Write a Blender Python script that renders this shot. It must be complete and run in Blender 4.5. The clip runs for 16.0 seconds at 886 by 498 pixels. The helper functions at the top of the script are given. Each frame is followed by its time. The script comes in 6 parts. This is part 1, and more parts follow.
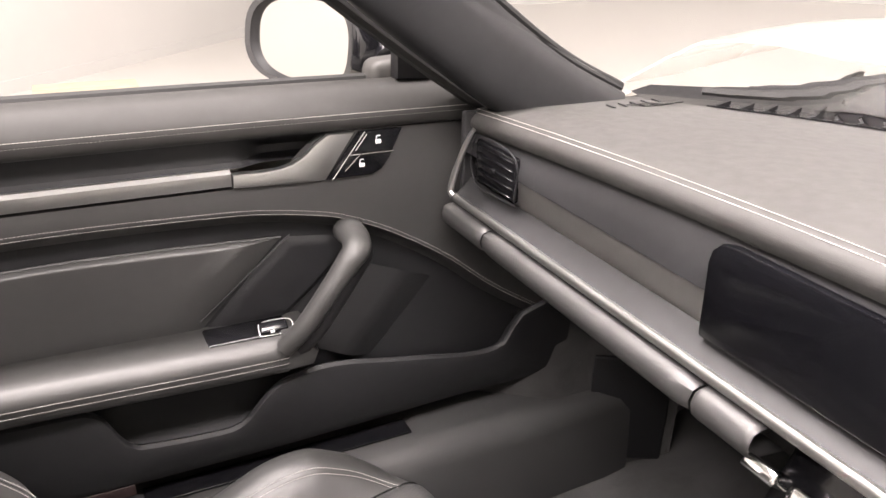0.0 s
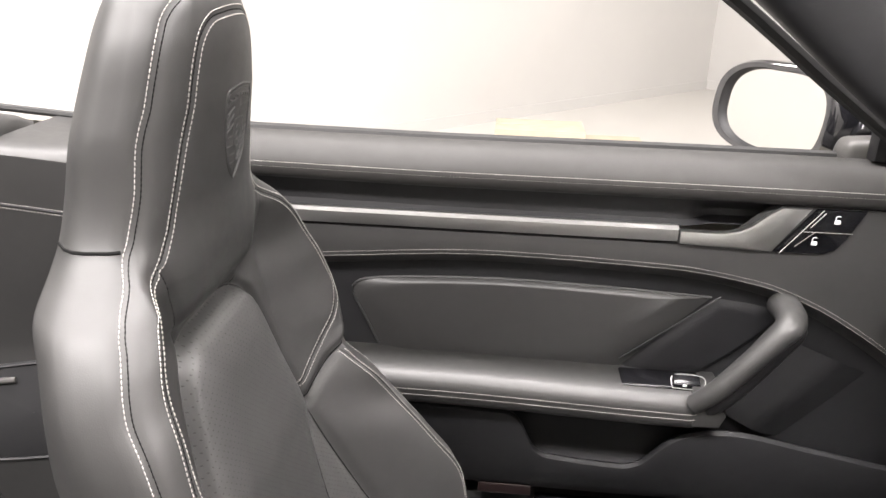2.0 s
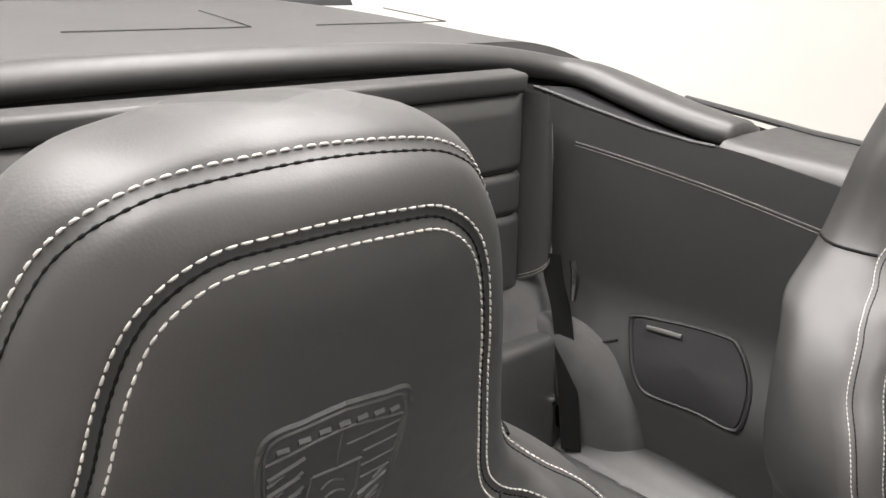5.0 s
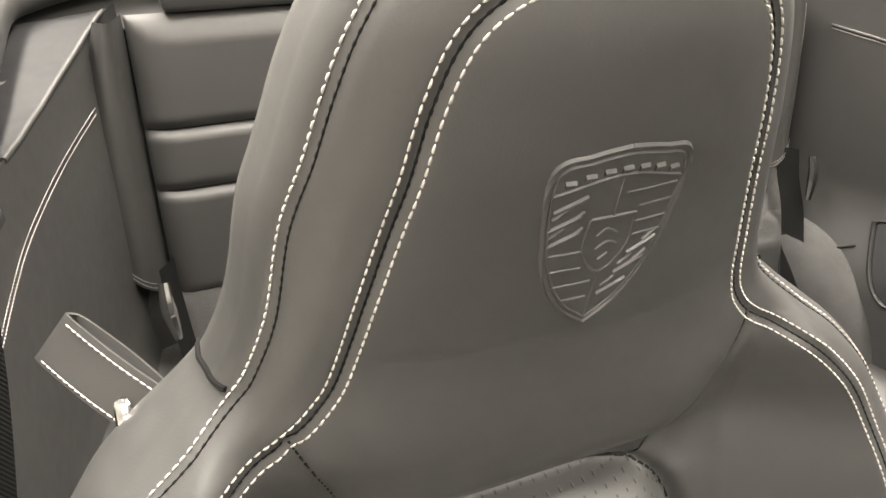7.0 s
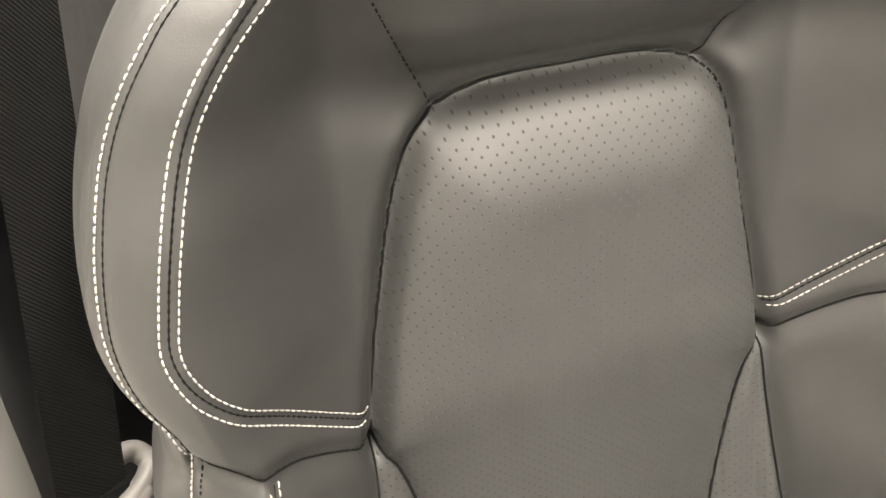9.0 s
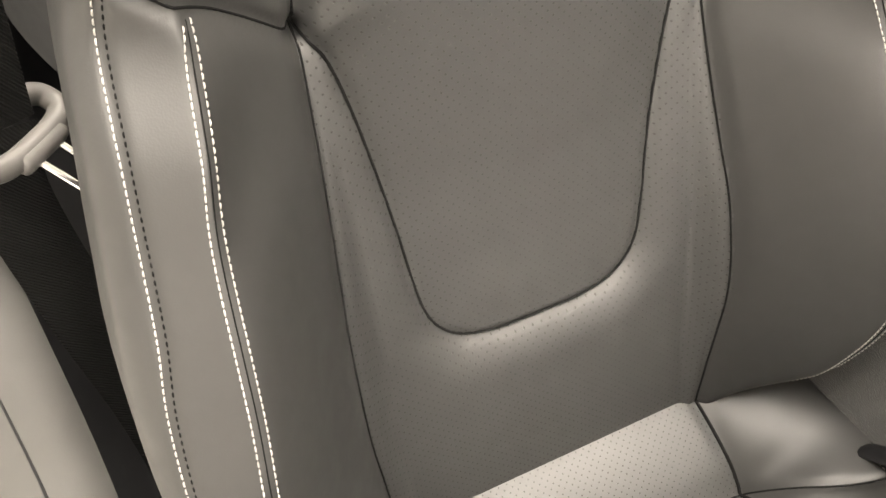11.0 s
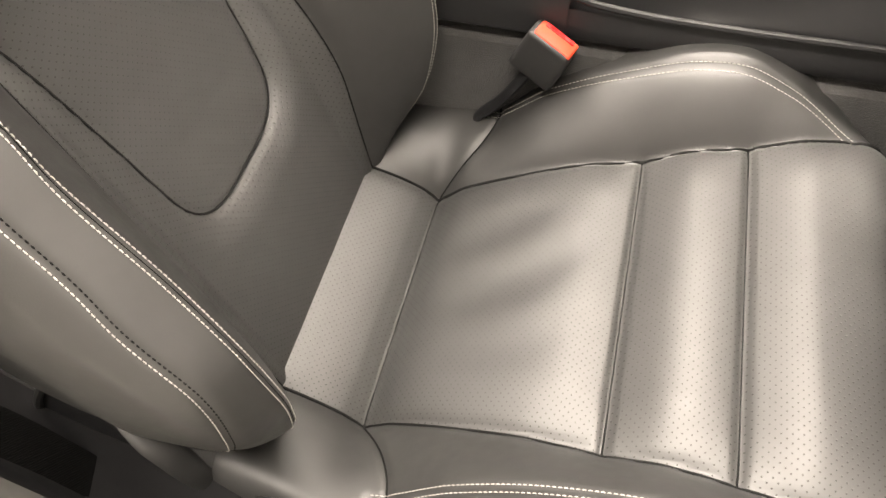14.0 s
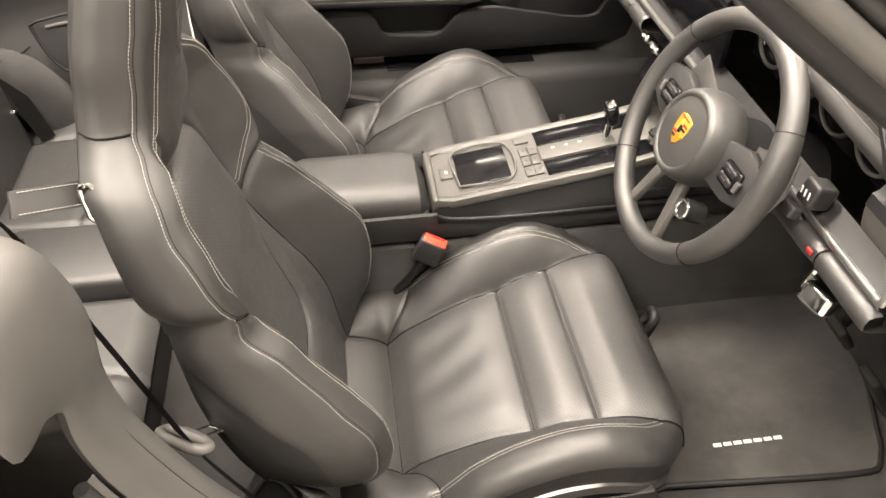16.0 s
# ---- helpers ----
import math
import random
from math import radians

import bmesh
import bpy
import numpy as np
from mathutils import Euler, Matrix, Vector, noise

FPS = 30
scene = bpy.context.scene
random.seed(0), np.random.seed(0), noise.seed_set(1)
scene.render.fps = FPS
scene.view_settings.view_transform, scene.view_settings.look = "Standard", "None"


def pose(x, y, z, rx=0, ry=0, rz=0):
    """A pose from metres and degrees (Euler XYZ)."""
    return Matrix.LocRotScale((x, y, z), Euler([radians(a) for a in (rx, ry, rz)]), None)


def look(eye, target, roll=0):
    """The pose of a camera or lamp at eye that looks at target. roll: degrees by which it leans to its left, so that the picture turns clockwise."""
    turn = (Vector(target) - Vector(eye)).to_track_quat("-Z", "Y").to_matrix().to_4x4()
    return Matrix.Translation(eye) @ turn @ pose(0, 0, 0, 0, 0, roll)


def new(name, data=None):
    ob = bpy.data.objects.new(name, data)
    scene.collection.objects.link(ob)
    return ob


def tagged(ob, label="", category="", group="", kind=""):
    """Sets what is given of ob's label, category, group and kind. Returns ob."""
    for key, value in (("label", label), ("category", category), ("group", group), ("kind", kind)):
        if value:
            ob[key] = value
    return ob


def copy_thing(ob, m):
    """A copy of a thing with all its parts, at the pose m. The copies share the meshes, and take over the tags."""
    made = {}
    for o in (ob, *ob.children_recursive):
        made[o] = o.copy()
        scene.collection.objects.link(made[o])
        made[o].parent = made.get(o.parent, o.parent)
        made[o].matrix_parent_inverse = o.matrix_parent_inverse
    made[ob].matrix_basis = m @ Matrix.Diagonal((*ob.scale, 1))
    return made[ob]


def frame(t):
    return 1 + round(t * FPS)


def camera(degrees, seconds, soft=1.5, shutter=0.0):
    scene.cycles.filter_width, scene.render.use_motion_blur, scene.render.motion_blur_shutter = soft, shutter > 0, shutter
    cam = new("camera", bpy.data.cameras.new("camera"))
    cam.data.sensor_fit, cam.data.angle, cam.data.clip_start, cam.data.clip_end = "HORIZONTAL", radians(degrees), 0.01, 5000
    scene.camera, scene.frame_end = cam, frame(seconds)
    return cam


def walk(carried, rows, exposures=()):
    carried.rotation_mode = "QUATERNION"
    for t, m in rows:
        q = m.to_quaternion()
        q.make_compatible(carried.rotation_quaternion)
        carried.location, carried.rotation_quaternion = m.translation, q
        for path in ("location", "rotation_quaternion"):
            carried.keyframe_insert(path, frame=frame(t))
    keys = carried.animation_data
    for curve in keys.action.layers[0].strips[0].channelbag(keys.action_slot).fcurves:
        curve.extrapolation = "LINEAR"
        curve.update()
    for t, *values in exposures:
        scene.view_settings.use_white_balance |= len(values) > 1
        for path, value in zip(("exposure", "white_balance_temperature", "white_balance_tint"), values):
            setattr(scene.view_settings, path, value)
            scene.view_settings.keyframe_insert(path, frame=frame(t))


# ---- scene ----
cam = camera(60.3, 16.0)
EXPOSURES = [(0, 1.3, 6700, 19), (1.5, 1.35, 6200, 13), (2.5, 1.05, 6700, 16), (3.5, 0.86, 6400, 15), (5.2, 0.74, 6450, 12), (7.3, 1.64, 7100, 10), (10.2, 1.74, 7200, 10), (12.3, 1.36, 7300, 13), (14.5, 1.3, 7350, 13), (16, 1.2, 7400, 14)]
PATH = [
    (0, (0.377, -0.247, 0.961), (1.200, 1.385, 0.148), 1.6),
    (0.5, (0.368, -0.268, 0.968), (0.914, 1.484, 0.173), 0.9),
    (1, (0.364, -0.276, 0.974), (0.649, 1.551, 0.212), 0.8),
    (1.5, (0.333, -0.285, 0.973), (0.410, 1.576, 0.245), 1.2),
    (2, (0.316, -0.299, 0.988), (0.151, 1.558, 0.265), 1.5),
    (2.5, (0.311, -0.320, 0.999), (-0.085, 1.502, 0.276), 1.7),
    (3, (0.303, -0.350, 1.003), (-0.336, 1.405, 0.288), 2.0),
    (3.5, (0.289, -0.383, 1.004), (-0.578, 1.272, 0.290), 2.1),
    (4, (0.275, -0.418, 1.000), (-0.820, 1.096, 0.285), 2.4),
    (4.5, (0.265, -0.447, 1.000), (-1.008, 0.918, 0.281), 2.6),
    (5, (0.257, -0.468, 0.999), (-1.175, 0.722, 0.270), 2.5),
    (5.2, (0.255, -0.480, 0.998), (-1.225, 0.647, 0.263), 2.5),
    (7.3, (0.279, -0.512, 0.943), (-1.332, 0.138, -0.048), -0.3),
    (7.5, (0.283, -0.514, 0.934), (-1.314, 0.112, -0.094), -0.2),
    (8, (0.294, -0.523, 0.896), (-1.247, 0.051, -0.242), 0.1),
    (8.5, (0.308, -0.530, 0.859), (-1.185, 0.004, -0.359), -0.4),
    (9, (0.327, -0.530, 0.843), (-1.089, -0.053, -0.487), -0.8),
    (9.5, (0.342, -0.538, 0.811), (-1.004, -0.060, -0.589), 0.2),
    (10, (0.371, -0.537, 0.772), (-0.925, -0.074, -0.680), -0.0),
    (10.2, (0.377, -0.541, 0.756), (-0.886, -0.063, -0.719), 0.6),
    (12.3, (0.517, -0.603, 0.680), (-0.419, 0.121, -0.932), -5.4),
    (12.5, (0.521, -0.609, 0.678), (-0.353, 0.168, -0.944), -5.5),
    (13, (0.526, -0.640, 0.677), (-0.166, 0.257, -0.971), -5.5),
    (13.5, (0.501, -0.688, 0.712), (-0.008, 0.302, -0.949), -4.6),
    (14, (0.460, -0.776, 0.763), (0.147, 0.341, -0.866), -1.6),
    (14.5, (0.431, -0.848, 0.880), (0.254, 0.343, -0.717), -0.8),
    (15, (0.378, -0.959, 1.026), (0.329, 0.324, -0.507), -0.3),
    (15.5, (0.306, -1.123, 1.140), (0.388, 0.258, -0.305), 0.4),
    (16, (0.256, -1.238, 1.234), (0.476, 0.226, -0.111), 0.4),
]
walk(cam, [(t, look(eye, target, roll)) for t, eye, target, roll in PATH], EXPOSURES)

# ---- world and lamps: a white showroom under unseen overhead lamps ----
world = bpy.data.worlds.new("showroom_air")
world.use_nodes = True
world.node_tree.nodes["Background"].inputs[0].default_value = (1.0, 0.97, 0.93, 1)
world.node_tree.nodes["Background"].inputs[1].default_value = 0.03
scene.world = world


def ceiling_lamp(x, y, sx, sy, watts, turn=0):
    data = bpy.data.lights.new("ceiling_lamp", "AREA")
    data.shape, data.size, data.size_y, data.energy = "RECTANGLE", sx, sy, watts
    data.color = (1.0, 0.965, 0.92)
    ob = new("ceiling_lamp", data)
    ob.matrix_world = pose(x, y, 3.55, 0, 0, turn)
    return ob


# The x = 4.5 pair and the last lamp are added to brighten the walls.
for lx, ly, watts in ((-1.7, 0.8, 90), (0.4, 0.8, 108), (4.5, 0.8, 75), (-1.7, -1.5, 140), (0.4, -1.5, 84), (4.5, -1.5, 75), (1.2, 5.2, 45)):
    ceiling_lamp(lx, ly, 2.0, 0.45, watts)


# ---- materials ----
def nodes_of(name):
    m = bpy.data.materials.new(name)
    m.use_nodes = True
    nt = m.node_tree
    return m, nt, nt.nodes["Principled BSDF"]


def noise_node(nt, scale, detail=4, rough=0.55):
    co = nt.nodes.new("ShaderNodeTexCoord")
    n = nt.nodes.new("ShaderNodeTexNoise")
    n.inputs["Scale"].default_value, n.inputs["Detail"].default_value, n.inputs["Roughness"].default_value = scale, detail, rough
    nt.links.new(co.outputs["Object"], n.inputs["Vector"])
    return n


def ramp(nt, fac, c0, c1, p0=0.3, p1=0.7):
    r = nt.nodes.new("ShaderNodeValToRGB")
    r.color_ramp.elements[0].position, r.color_ramp.elements[1].position = p0, p1
    r.color_ramp.elements[0].color, r.color_ramp.elements[1].color = (*c0, 1), (*c1, 1)
    nt.links.new(fac, r.inputs[0])
    return r


def math_node(nt, op, a, b=None, c=None):
    n = nt.nodes.new("ShaderNodeMath")
    n.operation = op
    for i, v in enumerate((a, b, c)):
        if v is None:
            continue
        if isinstance(v, (int, float)):
            n.inputs[i].default_value = v
        else:
            nt.links.new(v, n.inputs[i])
    return n.outputs[0]


def leather(name, col, rough=0.45, grain=900, bump=0.12, vary=0.25, holes=False, spec=0.9):
    """Grained leather; holes adds the rows of perforations."""
    m, nt, p = nodes_of(name)
    big = noise_node(nt, 5, 3)
    c = ramp(nt, big.outputs[0], [v * (1 - vary) for v in col], [v * (1 + vary) for v in col])
    vor = nt.nodes.new("ShaderNodeTexVoronoi")
    vor.inputs["Scale"].default_value = grain
    co = nt.nodes.new("ShaderNodeTexCoord")
    nt.links.new(co.outputs["Object"], vor.inputs["Vector"])
    fine = noise_node(nt, 60, 5)
    h = math_node(nt, "ADD", math_node(nt, "MULTIPLY", vor.outputs["Distance"], 0.5), math_node(nt, "MULTIPLY", fine.outputs[0], 0.16))
    colour = c.outputs[0]
    rgh = ramp(nt, fine.outputs[0], [rough - 0.03] * 3, [rough + 0.04] * 3)
    if holes:
        uv = nt.nodes.new("ShaderNodeUVMap")
        sep = nt.nodes.new("ShaderNodeSeparateXYZ")
        nt.links.new(uv.outputs[0], sep.inputs[0])
        dots = []
        for off in (0.0, 0.5):
            fx = math_node(nt, "SUBTRACT", math_node(nt, "FRACT", math_node(nt, "ADD", math_node(nt, "DIVIDE", sep.outputs[0], 0.0076), off + 50)), 0.5)
            fy = math_node(nt, "SUBTRACT", math_node(nt, "FRACT", math_node(nt, "ADD", math_node(nt, "DIVIDE", sep.outputs[1], 0.0076), off + 50)), 0.5)
            d = math_node(nt, "SQRT", math_node(nt, "ADD", math_node(nt, "MULTIPLY", fx, fx), math_node(nt, "MULTIPLY", fy, fy)))
            dots.append(d)
        dist = math_node(nt, "MINIMUM", dots[0], dots[1])
        hole = math_node(nt, "LESS_THAN", dist, 0.086)
        mix = nt.nodes.new("ShaderNodeMix")
        mix.data_type = "RGBA"
        nt.links.new(hole, mix.inputs["Factor"])
        nt.links.new(colour, mix.inputs["A"])
        # Paler than the leather: puts the light on the hole rims into colour.
        mix.inputs["B"].default_value = (0.042, 0.041, 0.040, 1)
        colour = mix.outputs["Result"]
        nt.links.new(math_node(nt, "MULTIPLY", math_node(nt, "SUBTRACT", 1.0, math_node(nt, "MULTIPLY", hole, 0.9)), spec), p.inputs["Specular IOR Level"])
        dip = math_node(nt, "SMOOTH_MIN", math_node(nt, "MULTIPLY", dist, 9.0), 1.0, 0.5)
        h = math_node(nt, "ADD", math_node(nt, "MULTIPLY", h, 0.22), math_node(nt, "MULTIPLY", dip, 1.3))
    b = nt.nodes.new("ShaderNodeBump")
    b.inputs["Strength"].default_value, b.inputs["Distance"].default_value = bump * (1.8 if holes else 1), 0.001
    nt.links.new(h, b.inputs["Height"])
    nt.links.new(b.outputs[0], p.inputs["Normal"])
    nt.links.new(colour, p.inputs["Base Color"])
    nt.links.new(rgh.outputs[0], p.inputs["Roughness"])
    p.inputs["Specular IOR Level"].default_value = spec
    return m


def plain(name, col, rough=0.5, metal=0.0, vary=0.12, scale=40, bump=0.05, coat=0.0, spec=0.5):
    m, nt, p = nodes_of(name)
    n = noise_node(nt, scale, 5)
    c = ramp(nt, n.outputs[0], [v * (1 - vary) for v in col], [min(1, v * (1 + vary)) for v in col])
    r = ramp(nt, n.outputs[0], [max(0.02, rough - 0.05)] * 3, [min(1, rough + 0.07)] * 3)
    nt.links.new(c.outputs[0], p.inputs["Base Color"])
    nt.links.new(r.outputs[0], p.inputs["Roughness"])
    p.inputs["Metallic"].default_value = metal
    p.inputs["Coat Weight"].default_value = coat
    p.inputs["Specular IOR Level"].default_value = spec
    if bump:
        b = nt.nodes.new("ShaderNodeBump")
        b.inputs["Strength"].default_value, b.inputs["Distance"].default_value = bump, 0.001
        fine = noise_node(nt, scale * 22, 3)
        nt.links.new(fine.outputs[0], b.inputs["Height"])
        nt.links.new(b.outputs[0], p.inputs["Normal"])
    return m


def carpet(name, col):
    m, nt, p = nodes_of(name)
    big, fine = noise_node(nt, 7, 5, 0.65), noise_node(nt, 700, 2)
    mixed = math_node(nt, "ADD", math_node(nt, "MULTIPLY", big.outputs[0], 0.7), math_node(nt, "MULTIPLY", fine.outputs[0], 0.3))
    c = ramp(nt, mixed, [v * 0.45 for v in col], [v * 1.7 for v in col], 0.35, 0.66)
    nt.links.new(c.outputs[0], p.inputs["Base Color"])
    p.inputs["Roughness"].default_value = 0.95
    p.inputs["Sheen Weight"].default_value = 0.3
    b = nt.nodes.new("ShaderNodeBump")
    b.inputs["Strength"].default_value, b.inputs["Distance"].default_value = 0.7, 0.002
    nt.links.new(fine.outputs[0], b.inputs["Height"])
    nt.links.new(b.outputs[0], p.inputs["Normal"])
    return m


def webbing(name, col):
    m, nt, p = nodes_of(name)
    uv = nt.nodes.new("ShaderNodeUVMap")
    w = nt.nodes.new("ShaderNodeTexWave")
    w.wave_type, w.bands_direction = "BANDS", "DIAGONAL"
    w.inputs["Scale"].default_value = 230
    nt.links.new(uv.outputs[0], w.inputs["Vector"])
    c = ramp(nt, w.outputs[1], [v * 0.5 for v in col], [v * 1.5 for v in col])
    nt.links.new(c.outputs[0], p.inputs["Base Color"])
    b = nt.nodes.new("ShaderNodeBump")
    b.inputs["Strength"].default_value, b.inputs["Distance"].default_value = 0.6, 0.001
    nt.links.new(w.outputs[1], b.inputs["Height"])
    nt.links.new(b.outputs[0], p.inputs["Normal"])
    p.inputs["Roughness"].default_value = 0.7
    p.inputs["Specular IOR Level"].default_value = 0.12
    return m


LEATHER = leather("black_leather", (0.0225, 0.0222, 0.0217), 0.52, bump=0.07, vary=0.10, spec=0.78)
PERF = leather("perforated_leather", (0.028, 0.0277, 0.0272), 0.54, vary=0.10, holes=True, spec=0.92)
TRIM = leather("moulded_trim", (0.012, 0.012, 0.013), 0.56, 1400, 0.10, spec=0.42)
DASHTOP = leather("dash_leather", (0.022, 0.0212, 0.020), 0.62, 900, 0.14, 0.05, spec=0.5)
DARK = plain("dark_plastic", (0.010, 0.010, 0.011), 0.55, spec=0.35)
SHELL = plain("shell_plastic", (0.020, 0.020, 0.020), 0.5)
THREAD = plain("white_thread", (0.38, 0.367, 0.345), 0.7, vary=0.1, scale=300)
BLACKTHREAD = plain("black_thread", (0.006, 0.006, 0.006), 0.85, spec=0.15)
ALU = plain("satin_aluminium", (0.42, 0.42, 0.41), 0.40, 1.0, 0.03, 300, 0.01)
CONSOLE = plain("console_satin", (0.062, 0.060, 0.056), 0.5, 0.0, 0.03, 200, 0.01)
TRIMGREY = plain("grey_trim", (0.16, 0.155, 0.15), 0.38, 0.7, 0.06, 90)
JAMB = plain("jamb_grey", (0.075, 0.073, 0.070), 0.5, 0, 0.05, 30)
SILLGREY = plain("sill_grey", (0.030, 0.030, 0.030), 0.65)
TONGUE = plain("tongue_grey", (0.11, 0.105, 0.10), 0.45)
CHROME = plain("chrome", (0.75, 0.75, 0.74), 0.12, 1.0, 0.03, 30, 0)
GLOSS = plain("gloss_black", (0.006, 0.006, 0.007), 0.16, 0, 0.1, 20, 0, spec=0.35)
RUBBER = plain("rubber", (0.02, 0.02, 0.02), 0.65)
CARPET = carpet("carpet", (0.029, 0.0285, 0.028))
MATTE = carpet("mat_pile", (0.045, 0.043, 0.040))
BELT = webbing("webbing", (0.005, 0.005, 0.005))
RED = plain("red_plastic", (0.62, 0.045, 0.015), 0.55)
GOLD = plain("gold_enamel", (0.75, 0.38, 0.06), 0.25, 0.6, 0.05, 30, 0)
REDENAMEL = plain("red_enamel", (0.5, 0.02, 0.02), 0.25)
PAINT = plain("body_paint", (0.56, 0.53, 0.46), 0.25, 0, 0.03, 4, 0, 1.0)
BLACKPAINT = plain("black_paint", (0.010, 0.010, 0.012), 0.10, 0, 0.05, 4, 0, 1.0)
WALL = plain("white_wall", (0.52, 0.512, 0.495), 0.8, 0, 0.02, 2, 0.03)
FLOORM = plain("showroom_floor_paint", (0.50, 0.485, 0.455), 0.35, 0, 0.05, 3, 0.03)
CARD = plain("cardboard", (0.52, 0.45, 0.34), 0.8, 0, 0.12, 8)
ICON = plain("icon_white", (0.75, 0.75, 0.75), 0.5)
MIRROR = plain("mirror_glass", (0.62, 0.61, 0.59), 0.02, 1.0, 0.0, 5, 0)
FABRIC = leather("soft_top_cloth", (0.019, 0.0185, 0.0185), 0.8, 2600, 0.3)
SCREEN = plain("screen_glass", (0.004, 0.004, 0.005), 0.12, 0, 0.0, 10, 0, spec=0.2)


def glass_material():
    m, nt, p = nodes_of("clear_glass")
    p.inputs["Transmission Weight"].default_value = 1.0
    p.inputs["Roughness"].default_value = 0.0
    p.inputs["IOR"].default_value = 1.02
    return m


GLASS = glass_material()


# ---- mesh helpers ----
def smooth_mesh(me, smooth=True):
    me.polygons.foreach_set("use_smooth", [smooth] * len(me.polygons))


def mesh_from(name, verts, faces, mat, parent=None, label="", uv=None, smooth=True, normals=None):
    me = bpy.data.meshes.new(name)
    me.from_pydata([tuple(map(float, v)) for v in verts], [], [tuple(map(int, q)) for q in faces])
    if uv is not None:
        lay = me.uv_layers.new(name="UVMap")
        idx = np.empty(len(me.loops), dtype=np.int64)
        me.loops.foreach_get("vertex_index", idx)
        lay.data.foreach_set("uv", np.asarray(uv, float)[idx].ravel())
    me.materials.append(mat)
    smooth_mesh(me, smooth)
    me.update()
    if normals is not None:
        me.normals_split_custom_set_from_vertices(np.asarray(normals, float).tolist())
    ob = new(name, me)
    if parent is not None:
        ob.parent = parent
    if label:
        ob["label"] = label
    return ob


def part(name, bm, mat, parent=None, label="", smooth=True):
    """Links a bmesh as one mesh object under a thing or a part."""
    me = bpy.data.meshes.new(name)
    bmesh.ops.recalc_face_normals(bm, faces=bm.faces)
    bm.to_mesh(me)
    bm.free()
    me.materials.append(mat)
    smooth_mesh(me, smooth)
    if smooth:
        me.set_sharp_from_angle(angle=radians(42))
    ob = new(name, me)
    if parent is not None:
        ob.parent = parent
    if label:
        ob["label"] = label
    return ob


def thing(name, label, category, group="", kind=""):
    return tagged(new(name), label, category, group, kind)


def grid_faces(nr, nc, wrap=False):
    r, c = np.meshgrid(np.arange(nr - 1), np.arange(nc if wrap else nc - 1), indexing="ij")
    c2 = (c + 1) % nc
    return np.stack([r * nc + c, r * nc + c2, (r + 1) * nc + c2, (r + 1) * nc + c], -1).reshape(-1, 4)


def grid_normals(v, f):
    """Normals of all corners of a skin, weighted by area."""
    n = np.cross(v[f[:, 2]] - v[f[:, 0]], v[f[:, 3]] - v[f[:, 1]])
    out = np.zeros_like(v)
    for k in range(4):
        np.add.at(out, f[:, k], n)
    return out / (np.linalg.norm(out, axis=1)[:, None] + 1e-15)


def loft(name, sections, mat, parent=None, label="", closed=False, caps=False, smooth=True, thick=0.0):
    """A skin through rows of points; closed joins each row into a ring."""
    s = np.array(sections, float)
    nr, nc = s.shape[:2]
    bm = bmesh.new()
    vs = [bm.verts.new(p) for p in s.reshape(-1, 3)]
    for q in grid_faces(nr, nc, closed):
        try:
            bm.faces.new([vs[i] for i in q])
        except ValueError:
            pass
    if caps and closed:
        bm.faces.new(vs[:nc])
        bm.faces.new(vs[-nc:])
    if thick:
        bmesh.ops.recalc_face_normals(bm, faces=bm.faces)
        bmesh.ops.solidify(bm, geom=bm.faces[:], thickness=thick)
    return part(name, bm, mat, parent, label, smooth)


def spline(pts, n=60):
    """Catmull-Rom through the points, n samples at even arc length."""
    p = np.array(pts, float)
    q = np.vstack([2 * p[0] - p[1], p, 2 * p[-1] - p[-2]])
    out = []
    for i in range(len(p) - 1):
        t = np.linspace(0, 1, 14, endpoint=False)[:, None]
        a, b, c, d = q[i], q[i + 1], q[i + 2], q[i + 3]
        out.append(0.5 * (2 * b + (c - a) * t + (2 * a - 5 * b + 4 * c - d) * t**2 + (3 * b - a - 3 * c + d) * t**3))
    out = np.vstack([*out, p[-1:]])
    s = np.r_[0, np.cumsum(np.linalg.norm(np.diff(out, axis=0), axis=1))]
    w = np.linspace(0, s[-1], n)
    return np.stack([np.interp(w, s, out[:, k]) for k in range(out.shape[1])], -1)


def frames_along(p):
    t = np.gradient(p, axis=0)
    t /= np.linalg.norm(t, axis=1)[:, None] + 1e-12
    up = np.array([0.0, 0.0, 1.0]) if abs(t[:, 2]).mean() < 0.8 else np.array([1.0, 0.0, 0.0])
    n = np.cross(t, up)
    n /= np.linalg.norm(n, axis=1)[:, None] + 1e-12
    return t, n, np.cross(n, t)


def tube(name, pts, radius, mat, parent=None, label="", seg=10, n=None, flat=1.0, closed=False):
    """A round bar along a path; radius may be a list along it; flat squeezes it."""
    p = np.array(pts, float) if n is None else spline(pts, n)
    t, a, b = frames_along(p)
    r = np.interp(np.linspace(0, 1, len(p)), np.linspace(0, 1, len(np.atleast_1d(radius))), np.atleast_1d(radius))
    ang = np.linspace(0, 2 * np.pi, seg, endpoint=False)
    rows = [p[i] + r[i] * (np.cos(ang)[:, None] * a[i] + flat * np.sin(ang)[:, None] * b[i]) for i in range(len(p))]
    if closed:
        rows.append(rows[0])
    return loft(name, rows, mat, parent, label, True, not closed)


